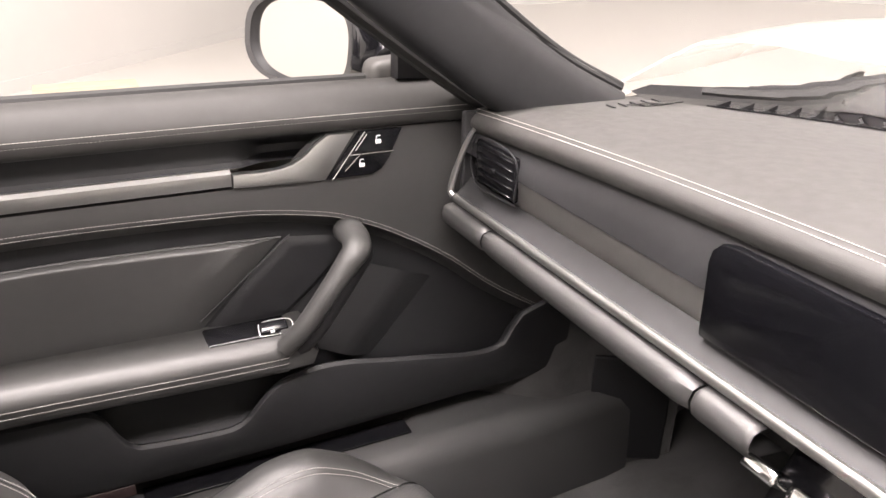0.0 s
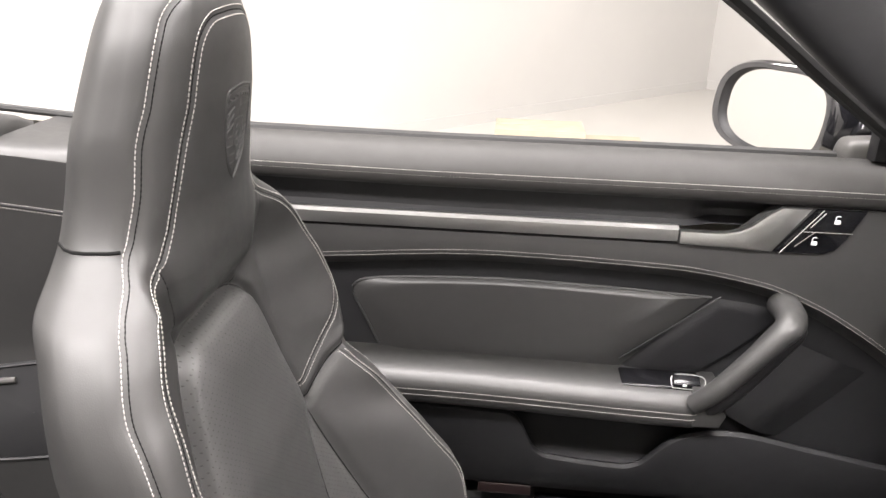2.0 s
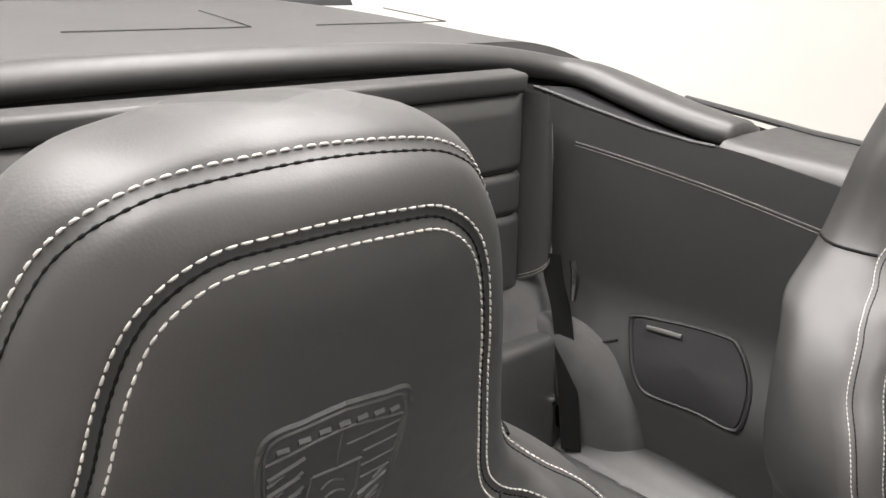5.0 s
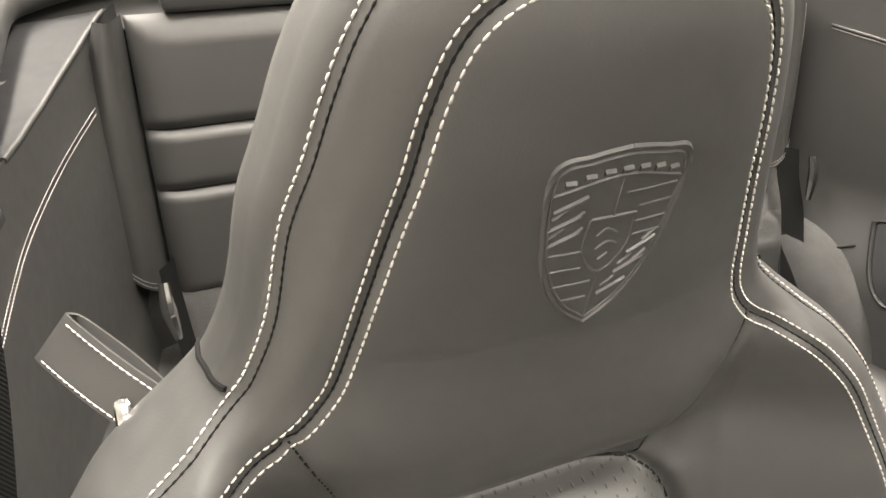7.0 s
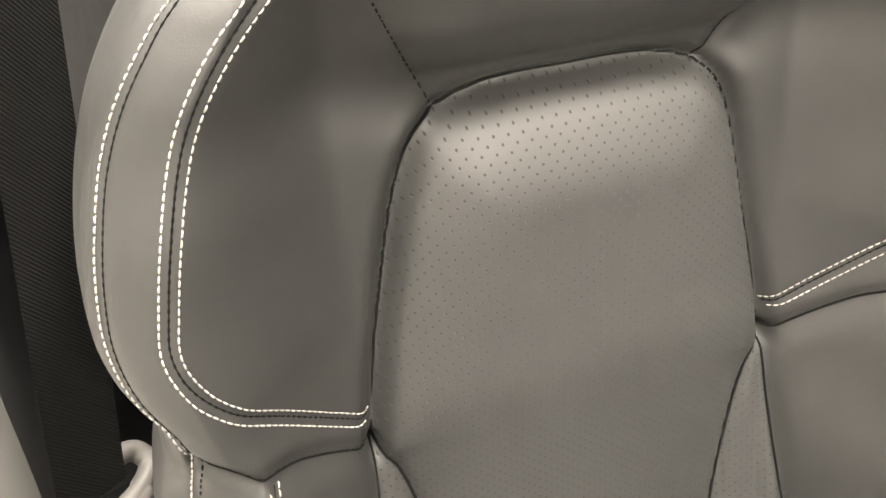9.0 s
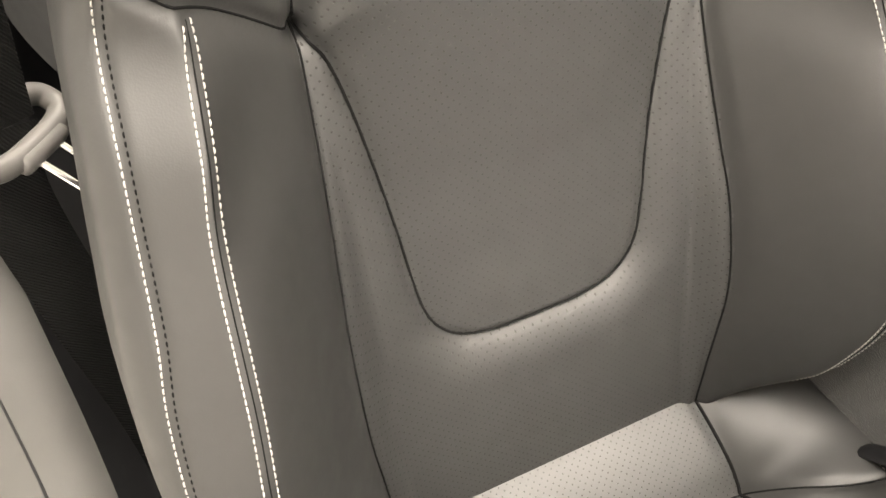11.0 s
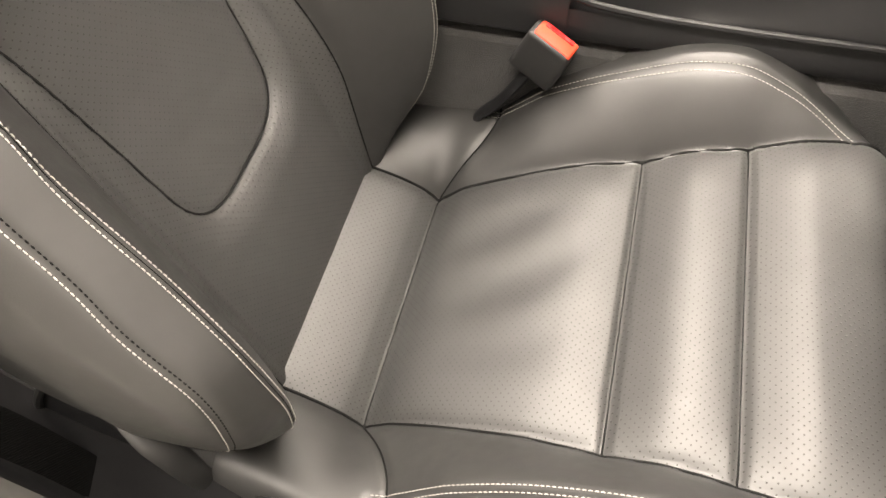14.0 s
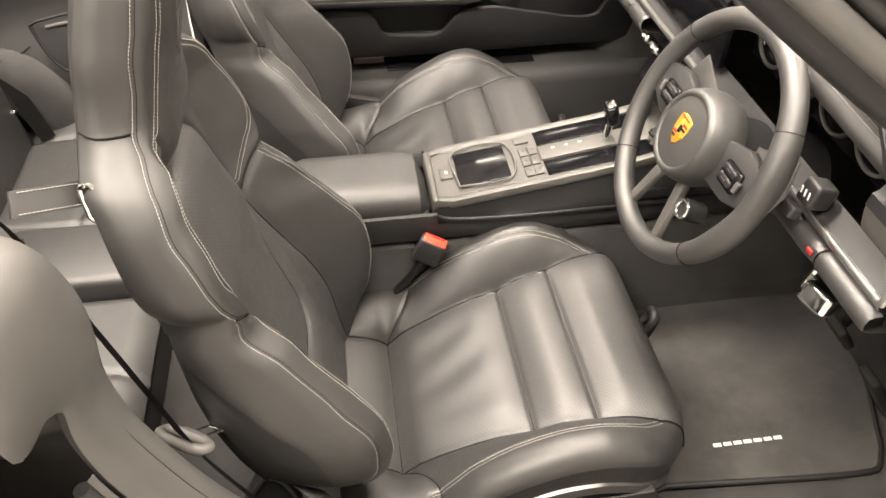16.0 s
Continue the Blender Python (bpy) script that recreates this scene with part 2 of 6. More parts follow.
def rbox(name, size, at, mat, parent=None, label="", bevel=0.004, turn=(0, 0, 0), seg=3, taper=1.0):
    """A box with rounded edges; taper narrows its top."""
    bm = bmesh.new()
    bmesh.ops.create_cube(bm, size=1)
    for v in bm.verts:
        k = taper if v.co.z > 0 else 1.0
        v.co = Vector((v.co.x * size[0] * k, v.co.y * size[1] * k, v.co.z * size[2]))
    if bevel:
        bmesh.ops.bevel(bm, geom=bm.edges[:] + bm.verts[:], offset=bevel, segments=seg, profile=0.5, affect="EDGES")
    bm.transform(pose(*at, *turn))
    return part(name, bm, mat, parent, label)


def prism(name, outline, depth, m, mat, parent=None, label="", bevel=0.002):
    """A plate cut to an outline in x, y and given a depth along z, with rounded edges, placed by m."""
    bm = bmesh.new()
    f = bm.faces.new([bm.verts.new((x, y, 0)) for x, y in outline])
    r = bmesh.ops.extrude_face_region(bm, geom=[f])
    for v in r["geom"]:
        if isinstance(v, bmesh.types.BMVert):
            v.co.z += depth
    if bevel:
        es = [e for e in bm.edges if abs(e.verts[0].co.z - e.verts[1].co.z) < 1e-9]
        bmesh.ops.bevel(bm, geom=es, offset=bevel, segments=2, profile=0.5, affect="EDGES")
    bm.transform(m)
    return part(name, bm, mat, parent, label)


def thread(name, path, normal, mat, parent, pitch=0.0042, length=0.0037, r=0.00050, lift=0.0004, label=""):
    """A row of single stitches lying on a surface along a path, with the surface's normals."""
    p = np.array(path, float)
    s = np.r_[0, np.cumsum(np.linalg.norm(np.diff(p, axis=0), axis=1))]
    k = max(2, int(s[-1] / pitch))
    mid = (np.arange(k) + 0.5) * s[-1] / k

    def at(w):
        return np.stack([np.interp(w, s, p[:, i]) for i in range(3)], -1)
    nm = np.array(normal, float)
    nm = np.broadcast_to(nm, p.shape) if nm.ndim == 1 else nm
    nn = np.stack([np.interp(mid, s, nm[:, i]) for i in range(3)], -1)
    nn /= np.linalg.norm(nn, axis=1)[:, None]
    a, b = at(mid - length / 2), at(mid + length / 2)
    t = b - a
    t /= np.linalg.norm(t, axis=1)[:, None] + 1e-12
    side = np.cross(t, nn)
    verts, faces = [], []
    rings = ((-1.0, 0.3, -0.7), (-0.5, 1.0, 0.9), (0.5, 1.0, 0.9), (1.0, 0.3, -0.7))
    ang = np.linspace(0, 2 * np.pi, 5, endpoint=False) + 0.3
    for i in range(k):
        base = len(verts)
        c = (a[i] + b[i]) / 2
        for along, rad, up in rings:
            o = c + t[i] * along * length / 2 + nn[i] * (lift * up)
            for q in ang:
                verts.append(o + rad * r * (np.cos(q) * side[i] + np.sin(q) * nn[i]))
        for j in range(3):
            for q in range(5):
                faces.append((base + 5 * j + q, base + 5 * j + (q + 1) % 5, base + 5 * j + 5 + (q + 1) % 5, base + 5 * j + 5 + q))
    ob = mesh_from(name, verts, faces, mat, parent, label)
    ob["kind"] = "stuff"
    return ob


# ---- front seats ----
SEAT_Y = -0.358      # middle of the driver's seat
SEAT_STEP = 0.718    # to the middle of the other seat

# half curves in the plane of the backrest: across, up
BACK_X = ([-0.1, 0.08, 0.25, 0.47, 0.56, 0.64, 0.672, 0.70, 0.74, 0.783, 0.84, 0.864, 0.90, 0.93, 0.958],
          [0.27, 0.214, 0.160, 0.080, 0.052, 0.033, 0.026, 0.034, 0.050, 0.063, 0.077, 0.082, 0.085, 0.080, 0.068])
FOLD = ([0.64, 0.655, 0.668, 0.684, 0.70, 0.72, 0.75, 0.78], [0, -0.005, -0.001, 0.012, 0.016, 0.012, 0.005, 0])     # the headrest overhangs the insert in the middle
BACK_K = ([0.05, 0.2, 0.3, 0.43, 0.525, 0.60, 0.69, 0.73, 0.76, 0.82, 0.90, 0.932, 0.951],
          [0.14, 0.085, 0.052, 0.015, 0.001, -0.016, -0.036, -0.051, -0.050, -0.042, -0.021, -0.009, 0.006])
CROWN = ([0.64, 0.66, 0.72, 0.745, 0.765, 0.80, 0.85, 0.95], [0, 0, 0.2, 0.8, 1.5, 2.1, 2.9, 3.8])     # how much the headrest curves across
EDGE = [(0, 0.943), (0.036, 0.9405), (0.056, 0.935), (0.072, 0.924), (0.084, 0.906), (0.092, 0.887), (0.100, 0.862), (0.109, 0.835), (0.116, 0.80), (0.124, 0.777), (0.133, 0.762), (0.154, 0.743), (0.179, 0.724), (0.193, 0.710),
        (0.207, 0.692), (0.219, 0.670), (0.228, 0.646), (0.234, 0.623), (0.237, 0.600), (0.234, 0.576), (0.225, 0.555), (0.217, 0.537)]
_e = spline(EDGE, 160)[::-1]
_z = np.linspace(0.55, 0.90, 24)
BACK_W = (np.r_[0.05, 0.07, 0.10, 0.15, 0.20, 0.25, 0.30, 0.36, 0.40, 0.46, 0.50, 0.527, _z, 0.918, 0.932, 0.944, 0.951],
          np.r_[0.15, 0.165, 0.19, 0.225, 0.255, 0.272, 0.277, 0.274, 0.266, 0.252, 0.243, 0.234, np.interp(_z, _e[:, 1], _e[:, 0]) + 0.0085, 0.086, 0.077, 0.061, 0.036])
EDGE_LOW = [(0.217, 0.537), (0.227, 0.497), (0.235, 0.457), (0.245, 0.405), (0.255, 0.366), (0.261, 0.315), (0.262, 0.24), (0.252, 0.19)]
SEAM = [(0, 0.9225), (0.02, 0.9215), (0.037, 0.919), (0.051, 0.911), (0.060, 0.90), (0.067, 0.882), (0.073, 0.858), (0.079, 0.836), (0.087, 0.806), (0.096, 0.774), (0.104, 0.759), (0.117, 0.746), (0.137, 0.734),
        (0.156, 0.721), (0.172, 0.705), (0.184, 0.688), (0.193, 0.669), (0.202, 0.644), (0.209, 0.620), (0.213, 0.600), (0.208, 0.581), (0.195, 0.560), (0.174, 0.535), (0.153, 0.511), (0.131, 0.490)]
NECK = [(0.117, 0.745), (0.096, 0.697), (0.073, 0.648)]
INS_TOP = [(0, 0.656), (0.03, 0.656), (0.054, 0.653), (0.073, 0.647), (0.088, 0.634), (0.1, 0.606), (0.113, 0.556), (0.124, 0.51), (0.131, 0.468)]
INS_LOW = [(0.131, 0.468), (0.119, 0.452), (0.109, 0.411), (0.099, 0.345), (0.0925, 0.285), (0.085, 0.256), (0.067, 0.237), (0.038, 0.229), (0, 0.228)]
LUMBAR = [(0.131, 0.468), (0.137, 0.405), (0.144, 0.346), (0.151, 0.29), (0.154, 0.22), (0.151, 0.16), (0.145, 0.05)]
WINGSEAM = [(0.131, 0.466), (0.16, 0.494), (0.185, 0.516), (0.217, 0.537)]
LOWSEAM = [(0.187, 0.513), (0.198, 0.47), (0.207, 0.435), (0.2165, 0.37), (0.2255, 0.314), (0.2225, 0.252), (0.213, 0.18), (0.203, 0.14), (0.178, 0.095)]


def bend(v, xs, ys):
    """Interpolates smoothly, without overshoot, through given values."""
    xs, ys = np.array(xs, float), np.array(ys, float)
    h, d = np.diff(xs), np.diff(ys) / np.diff(xs)
    m = np.r_[d[0], np.where(d[:-1] * d[1:] > 0, 2 * d[:-1] * d[1:] / (d[:-1] + d[1:] + 1e-15), 0), d[-1]]
    v = np.clip(v, xs[0], xs[-1])
    i = np.clip(np.searchsorted(xs, v) - 1, 0, len(h) - 1)
    t = (v - xs[i]) / h[i]
    return ys[i] * (1 + 2 * t) * (1 - t) ** 2 + m[i] * h[i] * t * (1 - t) ** 2 + ys[i + 1] * t * t * (3 - 2 * t) + m[i + 1] * h[i] * t * t * (t - 1)


def near(a, b, curve, n=90):
    """Distance of the places a, b from a curve."""
    c = spline(curve, n)
    p, d = c[:-1], np.diff(c, axis=0)
    best = np.full(a.shape, 9.0)
    for (px, py), (dx, dy) in zip(p, d):
        t = np.clip(((a - px) * dx + (b - py) * dy) / (dx * dx + dy * dy + 1e-15), 0, 1)
        best = np.minimum(best, np.hypot(a - px - t * dx, b - py - t * dy))
    return best


def inside(a, b, poly):
    """Which places lie in a closed outline."""
    out = np.zeros(a.shape, bool)
    for (x0, y0), (x1, y1) in zip(poly, np.roll(poly, -1, axis=0)):
        hit = ((y0 > b) != (y1 > b)) & (a < (x1 - x0) * (b - y0) / (y1 - y0 + 1e-15) + x0)
        out ^= hit
    return out


def both(curve):
    c = np.array(curve, float)
    return np.vstack([c, (c * (-1, 1))[::-1]])


INS_POLY = both(np.vstack([spline(INS_TOP, 40), spline(INS_LOW, 40)[1:]]))
LUM_POLY = both(np.vstack([spline(INS_TOP, 40)[-1:], spline(LUMBAR, 30)]))
HEAD_POLY = both(np.vstack([[q for q in spline(SEAM, 120) if q[1] > 0.746], spline(NECK, 12), spline(INS_TOP, 40)[:16][::-1]]))
SEAM_POLY = both(np.vstack([spline(SEAM, 120), spline(INS_TOP, 40)[20:][::-1], [(0, 0.55)]]))
EDGE_POLY = both(np.vstack([spline(EDGE, 90), spline(EDGE_LOW, 40)[1:], [(0.2, 0.05)]]))


def smoothstep(v):
    v = np.clip(v, 0, 1)
    return v * v * (3 - 2 * v)


def hump(v):
    v = np.clip(v, 0, 1)
    return v * (2 - v)


def back_front(y, z):
    """How far forward the front of the backrest lies."""
    a = np.abs(y)
    x = bend(z, *BACK_X) - bend(z, *CROWN) * a * a + bend(z, *FOLD) * (1 - smoothstep((a - 0.06) / 0.06))
    y1 = bend(z, [0.05, 0.095, 0.14, 0.18, 0.252, 0.314, 0.37, 0.435, 0.513, 0.55, 0.60, 0.64, 0.67, 0.69, 0.706, 0.722, 0.74], [0.16, 0.178, 0.203, 0.213, 0.2225, 0.2255, 0.2165, 0.207, 0.190, 0.205, 0.211, 0.203, 0.193, 0.184, 0.173, 0.160, 0.152])
    h = bend(z, [0.05, 0.09, 0.144, 0.18, 0.252, 0.314, 0.37, 0.435, 0.468, 0.515, 0.545, 0.58, 0.62, 0.65, 0.67, 0.69, 0.706, 0.722, 0.734, 0.75, 0.77], [0.01, 0.025, 0.068, 0.092, 0.122, 0.132, 0.116, 0.091, 0.080, 0.054, 0.055, 0.056, 0.053, 0.050, 0.046, 0.038, 0.030, 0.019, 0.011, 0.003, 0.0])
    s = np.clip((a - 0.128) / (y1 - 0.128), 0, 1)
    g = smoothstep((z - 0.515) / 0.05) + smoothstep((0.48 - z) / 0.08)
    x = x + h * ((0.55 * s + 0.45 * smoothstep(s)) * g + (0.4 * s + 0.6 * s * s) * (1 - g))
    x = x - np.clip(a - y1, 0, 1) * np.interp(z, [0.525, 0.55, 0.63, 0.665, 0.735, 0.76], [0.42, 0.28, 0.30, 0.42, 0.42, 0.0])
    # the padded panels stand proud between their seams
    din = near(a, z, INS_TOP + INS_LOW[1:])
    ins = inside(y, z, INS_POLY)
    x = x + np.where(ins, 0.018 * hump(din / 0.055) * bend(z, [0.30, 0.44, 0.52, 0.60, 0.67], [0.0, 0.55, 1.0, 1.05, 0.95]), 0)
    sunk = 0.012 * np.interp(z, [0.18, 0.24, 0.36, 0.45, 0.50], [0.8, 1.0, 0.8, 0.2, 0.0])
    x = x - np.where(ins, sunk, sunk * (1 - hump(din / 0.032)))
    # seams pulled in
    for c, depth, w in ((SEAM, 0.0014, 0.0025), (NECK, 0.003, 0.003), (INS_TOP, 0.010, 0.0055), (INS_LOW, 0.003, 0.003), (LUMBAR, 0.0055, 0.005), (WINGSEAM, 0.006, 0.005), (LOWSEAM, 0.002, 0.0025), (EDGE, 0.0025, 0.003), (EDGE_LOW, 0.0025, 0.003)):
        x = x - depth * np.exp(-(near(a, z, c) / w) ** 2)
    return x


def back_rolled(y, z):
    """The same with the edges rounded off towards the sides and the top."""
    w = bend(z, *BACK_W)
    r = np.interp(z, [0.1, 0.5, 0.6, 0.75, 0.9], [0.03, 0.022, 0.024, 0.024, 0.026])
    q = np.clip((np.abs(y) - (w - r)) / r, 0, 1)
    top = np.clip((z - 0.922) / 0.0295, 0, 1)
    return back_front(y, z) - r * (1 - np.sqrt(1 - q * q)) - 0.02 * (1 - np.sqrt(1 - top * top))


def make_seat():
    seat = thing("car_seat", "black leather sports seat with white double stitching", "car seat", "front seats")
    # ---- backrest ----
    zs = np.r_[np.linspace(0.05, 0.90, 300), 0.90 + 0.051 * np.sin(np.linspace(0, np.pi / 2, 36)[1:])]
    nf, ns, nb = 181, 9, 16
    front = np.sin(np.linspace(-1, 1, nf) * np.pi / 2 * 0.86) / np.sin(np.pi / 2 * 0.86)
    w = bend(zs, *BACK_W)
    Y = front[None] * w[:, None]
    Z = np.repeat(zs[:, None], nf, 1)
    X = back_rolled(Y, Z)
    k = bend(zs, *BACK_K)
    depth = np.maximum(0.02, X[:, 0] - k - 0.012)
    strip_f = np.where(zs < 0.525, np.clip(np.interp(zs, [0.1, 0.25, 0.40, 0.515], [0.040, 0.050, 0.062, 0.078]) / depth, 0.1, 0.95), 0.955)
    rows = []
    for i in range(len(zs)):
        fx1 = X[i, -1]
        fr = np.stack([X[i], Y[i], Z[i]], -1)
        f = strip_f[i]          # the leather strip ends here, the shell lies a little deeper
        t = np.r_[np.linspace(0, f, 5)[1:], np.linspace(f, 1, 6)[1:]]
        bulge = 0.003 * np.sin(np.pi * t) - 0.018 * t**3 - np.where((t > f + 1e-6) & (zs[i] < 0.525), 0.004, 0)
        right = np.stack([fx1 + (k[i] + 0.012 - fx1) * t, w[i] + bulge * min(1, w[i] / 0.1), np.full(ns, zs[i])], -1)
        u = np.linspace(1, -1, nb + 2)[1:-1]
        wb = w[i] - 0.018 * min(1, w[i] / 0.1)
        back = np.stack([k[i] + 0.012 * u**4, wb * u, np.full(nb, zs[i])], -1)
        left = right[::-1] * (1, -1, 1)
        rows.append(np.vstack([fr, right, back, left]))
    last = rows[-1]
    rows.append(last.mean(0) + (last - last.mean(0)) * 0.5 + (0, 0, 0.0015))
    rows.append(last.mean(0) + (last - last.mean(0)) * 0.01 + (0, 0, 0.002))
    V = np.array(rows)
    nr, nc = V.shape[:2]
    F = grid_faces(nr, nc, True)
    flat = V.reshape(-1, 3)
    cen = flat[F].mean(1)
    col = F.min(1) % nc
    col = np.where((F.max(1) % nc == nc - 1) & (F.min(1) % nc == 0), nc - 1, F[:, 0] % nc)
    isfront = col < nf - 1
    a, b = cen[:, 1], cen[:, 2]
    ins, lum, head, seam, edge = (inside(a, b, p) for p in (INS_POLY, LUM_POLY, HEAD_POLY, SEAM_POLY, EDGE_POLY))
    wingtop = np.interp(np.abs(a), [0.131, 0.16, 0.185, 0.219, 0.3], [0.468, 0.494, 0.511, 0.538, 0.60])
    zone = np.full(len(F), 0)
    zone[isfront & (b < wingtop)] = 5                       # lower bolsters
    zone[isfront & (b >= wingtop)] = 4                      # border
    zone[isfront & (b >= wingtop) & seam] = 3               # wings
    zone[isfront & head] = 2
    zone[isfront & lum & ~ins] = 6
    zone[isfront & ins] = 1
    side = ~isfront & (((col >= nf - 1) & (col < nf + 3)) | (col >= nc - 4))
    zone[side] = 7
    zs = np.r_[zs, zs[-1] + 0.001, zs[-1] + 0.002]
    arc = np.r_[0, np.cumsum(np.hypot(np.diff(zs), np.diff(np.interp(zs, *BACK_X))))]
    uv = np.stack([V[:, :, 1], np.repeat(arc[:, None], nc, 1)], -1).reshape(-1, 2)

    nrm = grid_normals(flat, F)

    def cut(name, mask, mat, label=""):
        f = F[mask]
        used, inv = np.unique(f, return_inverse=True)
        return mesh_from(name, flat[used], inv.reshape(-1, 4), mat, seat, label, uv[used], normals=nrm[used])

    cut("backrest_insert", zone == 1, PERF, "perforated leather insert")
    cut("headrest", zone == 2, LEATHER, "smooth headrest panel with an embossed crest")
    for s in (-1, 1):
        cut("wing", (zone == 3) & (a * s > 0), LEATHER)
        cut("bolster", (zone == 5) & (a * s > 0), LEATHER)
        cut("side_panel", (zone == 7) & (a * s > 0), LEATHER)
    cut("border", zone == 4, LEATHER)
    cut("lumbar_panel", zone == 6, PERF)
    cut("shell", zone == 0, SHELL, "dark moulded back shell")

    # stitches on the front
    def on_back(curve, n=260, off=0.0, sgn=1):
        c = spline(curve, n)
        t = np.gradient(c, axis=0)
        t /= np.linalg.norm(t, axis=1)[:, None]
        d = np.stack([-t[:, 1], t[:, 0]], -1)
        if off:             # keep the distance along the skin where it falls away steeply
            q0, q1 = c - 0.005 * d, c + 0.005 * d
            slope = (back_rolled(q1[:, 0], q1[:, 1]) - back_rolled(q0[:, 0], q0[:, 1])) / 0.01
            c = c + off * d / np.sqrt(1 + slope[:, None] ** 2)
        y, z = c[:, 0] * sgn, c[:, 1]
        p = np.stack([back_rolled(y, z), y, z], -1)
        e = 0.004
        gy = (back_rolled(y + e, z) - back_rolled(y - e, z)) / (2 * e)
        gz = (back_rolled(y, z + e) - back_rolled(y, np.maximum(z - e, 0.05))) / (2 * e)
        nrm = np.stack([np.ones_like(y), -gy, -gz], -1)
        return p, nrm / np.linalg.norm(nrm, axis=1)[:, None]

    def full(curve):
        c = np.array(curve)
        return np.vstack([(c * (-1, 1))[::-1], c[1:]])

    thread("stitching", *on_back(full(EDGE), 500, 0.0025), THREAD, seat, label="white edge stitching")
    thread("stitching", *on_back(full(EDGE), 500, -0.0025), BLACKTHREAD, seat, pitch=0.0043, length=0.0030, r=0.0006, lift=0.0001, label="black edge stitching")
    thread("stitching", *on_back(full(SEAM), 600, 0.0038), THREAD, seat, label="white double stitching")
    thread("stitching", *on_back(full(SEAM), 600, -0.0038), THREAD, seat, label="white double stitching")
    tube("seam", on_back(full(EDGE), 400, -0.0025)[0], 0.00035, BLACKTHREAD, seat, "", 6)
    tube("seam", on_back(full(SEAM), 400)[0], 0.0004, BLACKTHREAD, seat, "", 6)
    thread("stitching", *on_back(full(SEAM), 600, 0.0), BLACKTHREAD, seat, pitch=0.0043, length=0.0030, r=0.0006, lift=0.0001, label="black seam stitching")
    for s in (-1, 1):
        thread("stitching", *on_back(EDGE_LOW, 160, 0.0025, s), THREAD, seat, label="white edge stitching")
        thread("stitching", *on_back(EDGE_LOW, 160, -0.0025, s), BLACKTHREAD, seat, pitch=0.0043, length=0.0030, r=0.0006, lift=0.0001, label="black edge stitching")
        for o in (0.0036, -0.0036):
            thread("stitching", *on_back(LOWSEAM, 190, o, s), THREAD, seat, label="white double stitching")
        tube("seam", on_back(LOWSEAM, 120, 0.0, s)[0], 0.0004, BLACKTHREAD, seat, "", 6)
        thread("stitching", *on_back(NECK, 60, 0, s), BLACKTHREAD, seat, pitch=0.0043, length=0.0026, r=0.0006)

    # black tubes along the panel seams, which also put in the crease shadow
    for c, r, n in ((INS_TOP, 0.0011, 120), (INS_LOW, 0.0010, 120), (LUMBAR, 0.0009, 90), (WINGSEAM, 0.0008, 40), (NECK, 0.0005, 40)):
        for s in (-1, 1):
            q, qn = on_back(c, n, 0.0, s)
            tube("seam", q + qn * (0.0014 if c is INS_LOW else 0.0003), r, BLACKTHREAD, seat, "", 6)
    for s in (-1, 1):
        i = int(np.argmin(np.abs(zs[:-2] - 0.763)))
        tube("seam", (V[i, nf - 9:nf + ns - 3] + (0.0006, 0.0004, 0)) * (1, s, 1), 0.0014, BLACKTHREAD, seat, "", 6)

    # embossed shield: plain raised lines and bars
    def ridge(pts, r=0.0011, n=60):
        pts = [(y * 0.835 - 0.0015, 0.8275 + (z - 0.8255) * 0.865) for y, z in pts]
        c = spline(pts, n) if len(pts) > 2 else np.linspace(pts[0], pts[1], 12)
        p = np.stack([back_rolled(c[:, 0], c[:, 1]) - r * 0.35, c[:, 0], c[:, 1]], -1)
        tube("emboss", p, r, LEATHER, seat, seg=6)
    for k2, r in ((1.0, 0.0014), (0.93, 0.0008)):
        sh = [(0, 0.778), (0.014, 0.789), (0.025, 0.806), (0.031, 0.828), (0.0325, 0.862), (0.016, 0.868), (0, 0.870)]
        sh = [(y * k2, 0.826 + (z - 0.826) * k2) for y, z in sh]
        ridge(sh, r)
        ridge([(-y, z) for y, z in sh], r)
    ridge([(-0.031, 0.852), (0, 0.858), (0.031, 0.852)], 0.0009)
    ridge([(0, 0.780), (0, 0.808)], 0.0006)
    ridge([(0, 0.838), (0, 0.857)], 0.0006)
    ridge([(0.011, 0.838), (0.011, 0.820), (0.0, 0.809), (-0.011, 0.820), (-0.011, 0.838)], 0.0009)
    ridge([(-0.011, 0.838), (0.011, 0.838)], 0.0009)
    for y0, y1, z in ((0.003, 0.030, 0.849), (0.012, 0.029, 0.841), (0.012, 0.029, 0.833), (0.012, 0.028, 0.826), (-0.028, -0.012, 0.822), (-0.027, -0.010, 0.813), (-0.023, -0.003, 0.804), (-0.017, -0.003, 0.795)):
        ridge([(y0, z), (y1, z)], 0.0007)
    for y0, z in ((-0.022, 0.846), (-0.023, 0.837), (-0.022, 0.829), (0.020, 0.818), (0.016, 0.808), (0.010, 0.797)):
        ridge([(y0 - 0.007, z - 0.002), (y0, z + 0.001), (y0 + 0.007, z + 0.004)], 0.0013, 14)
    for y0, z in ((-0.018, 0.8405), (-0.026, 0.8425), (-0.017, 0.8325), (-0.026, 0.8335), (0.023, 0.8235), (0.013, 0.8125), (0.021, 0.8130), (0.007, 0.8015)):
        ridge([(y0 - 0.003, z - 0.002), (y0, z), (y0 + 0.003, z + 0.0025)], 0.0011, 10)
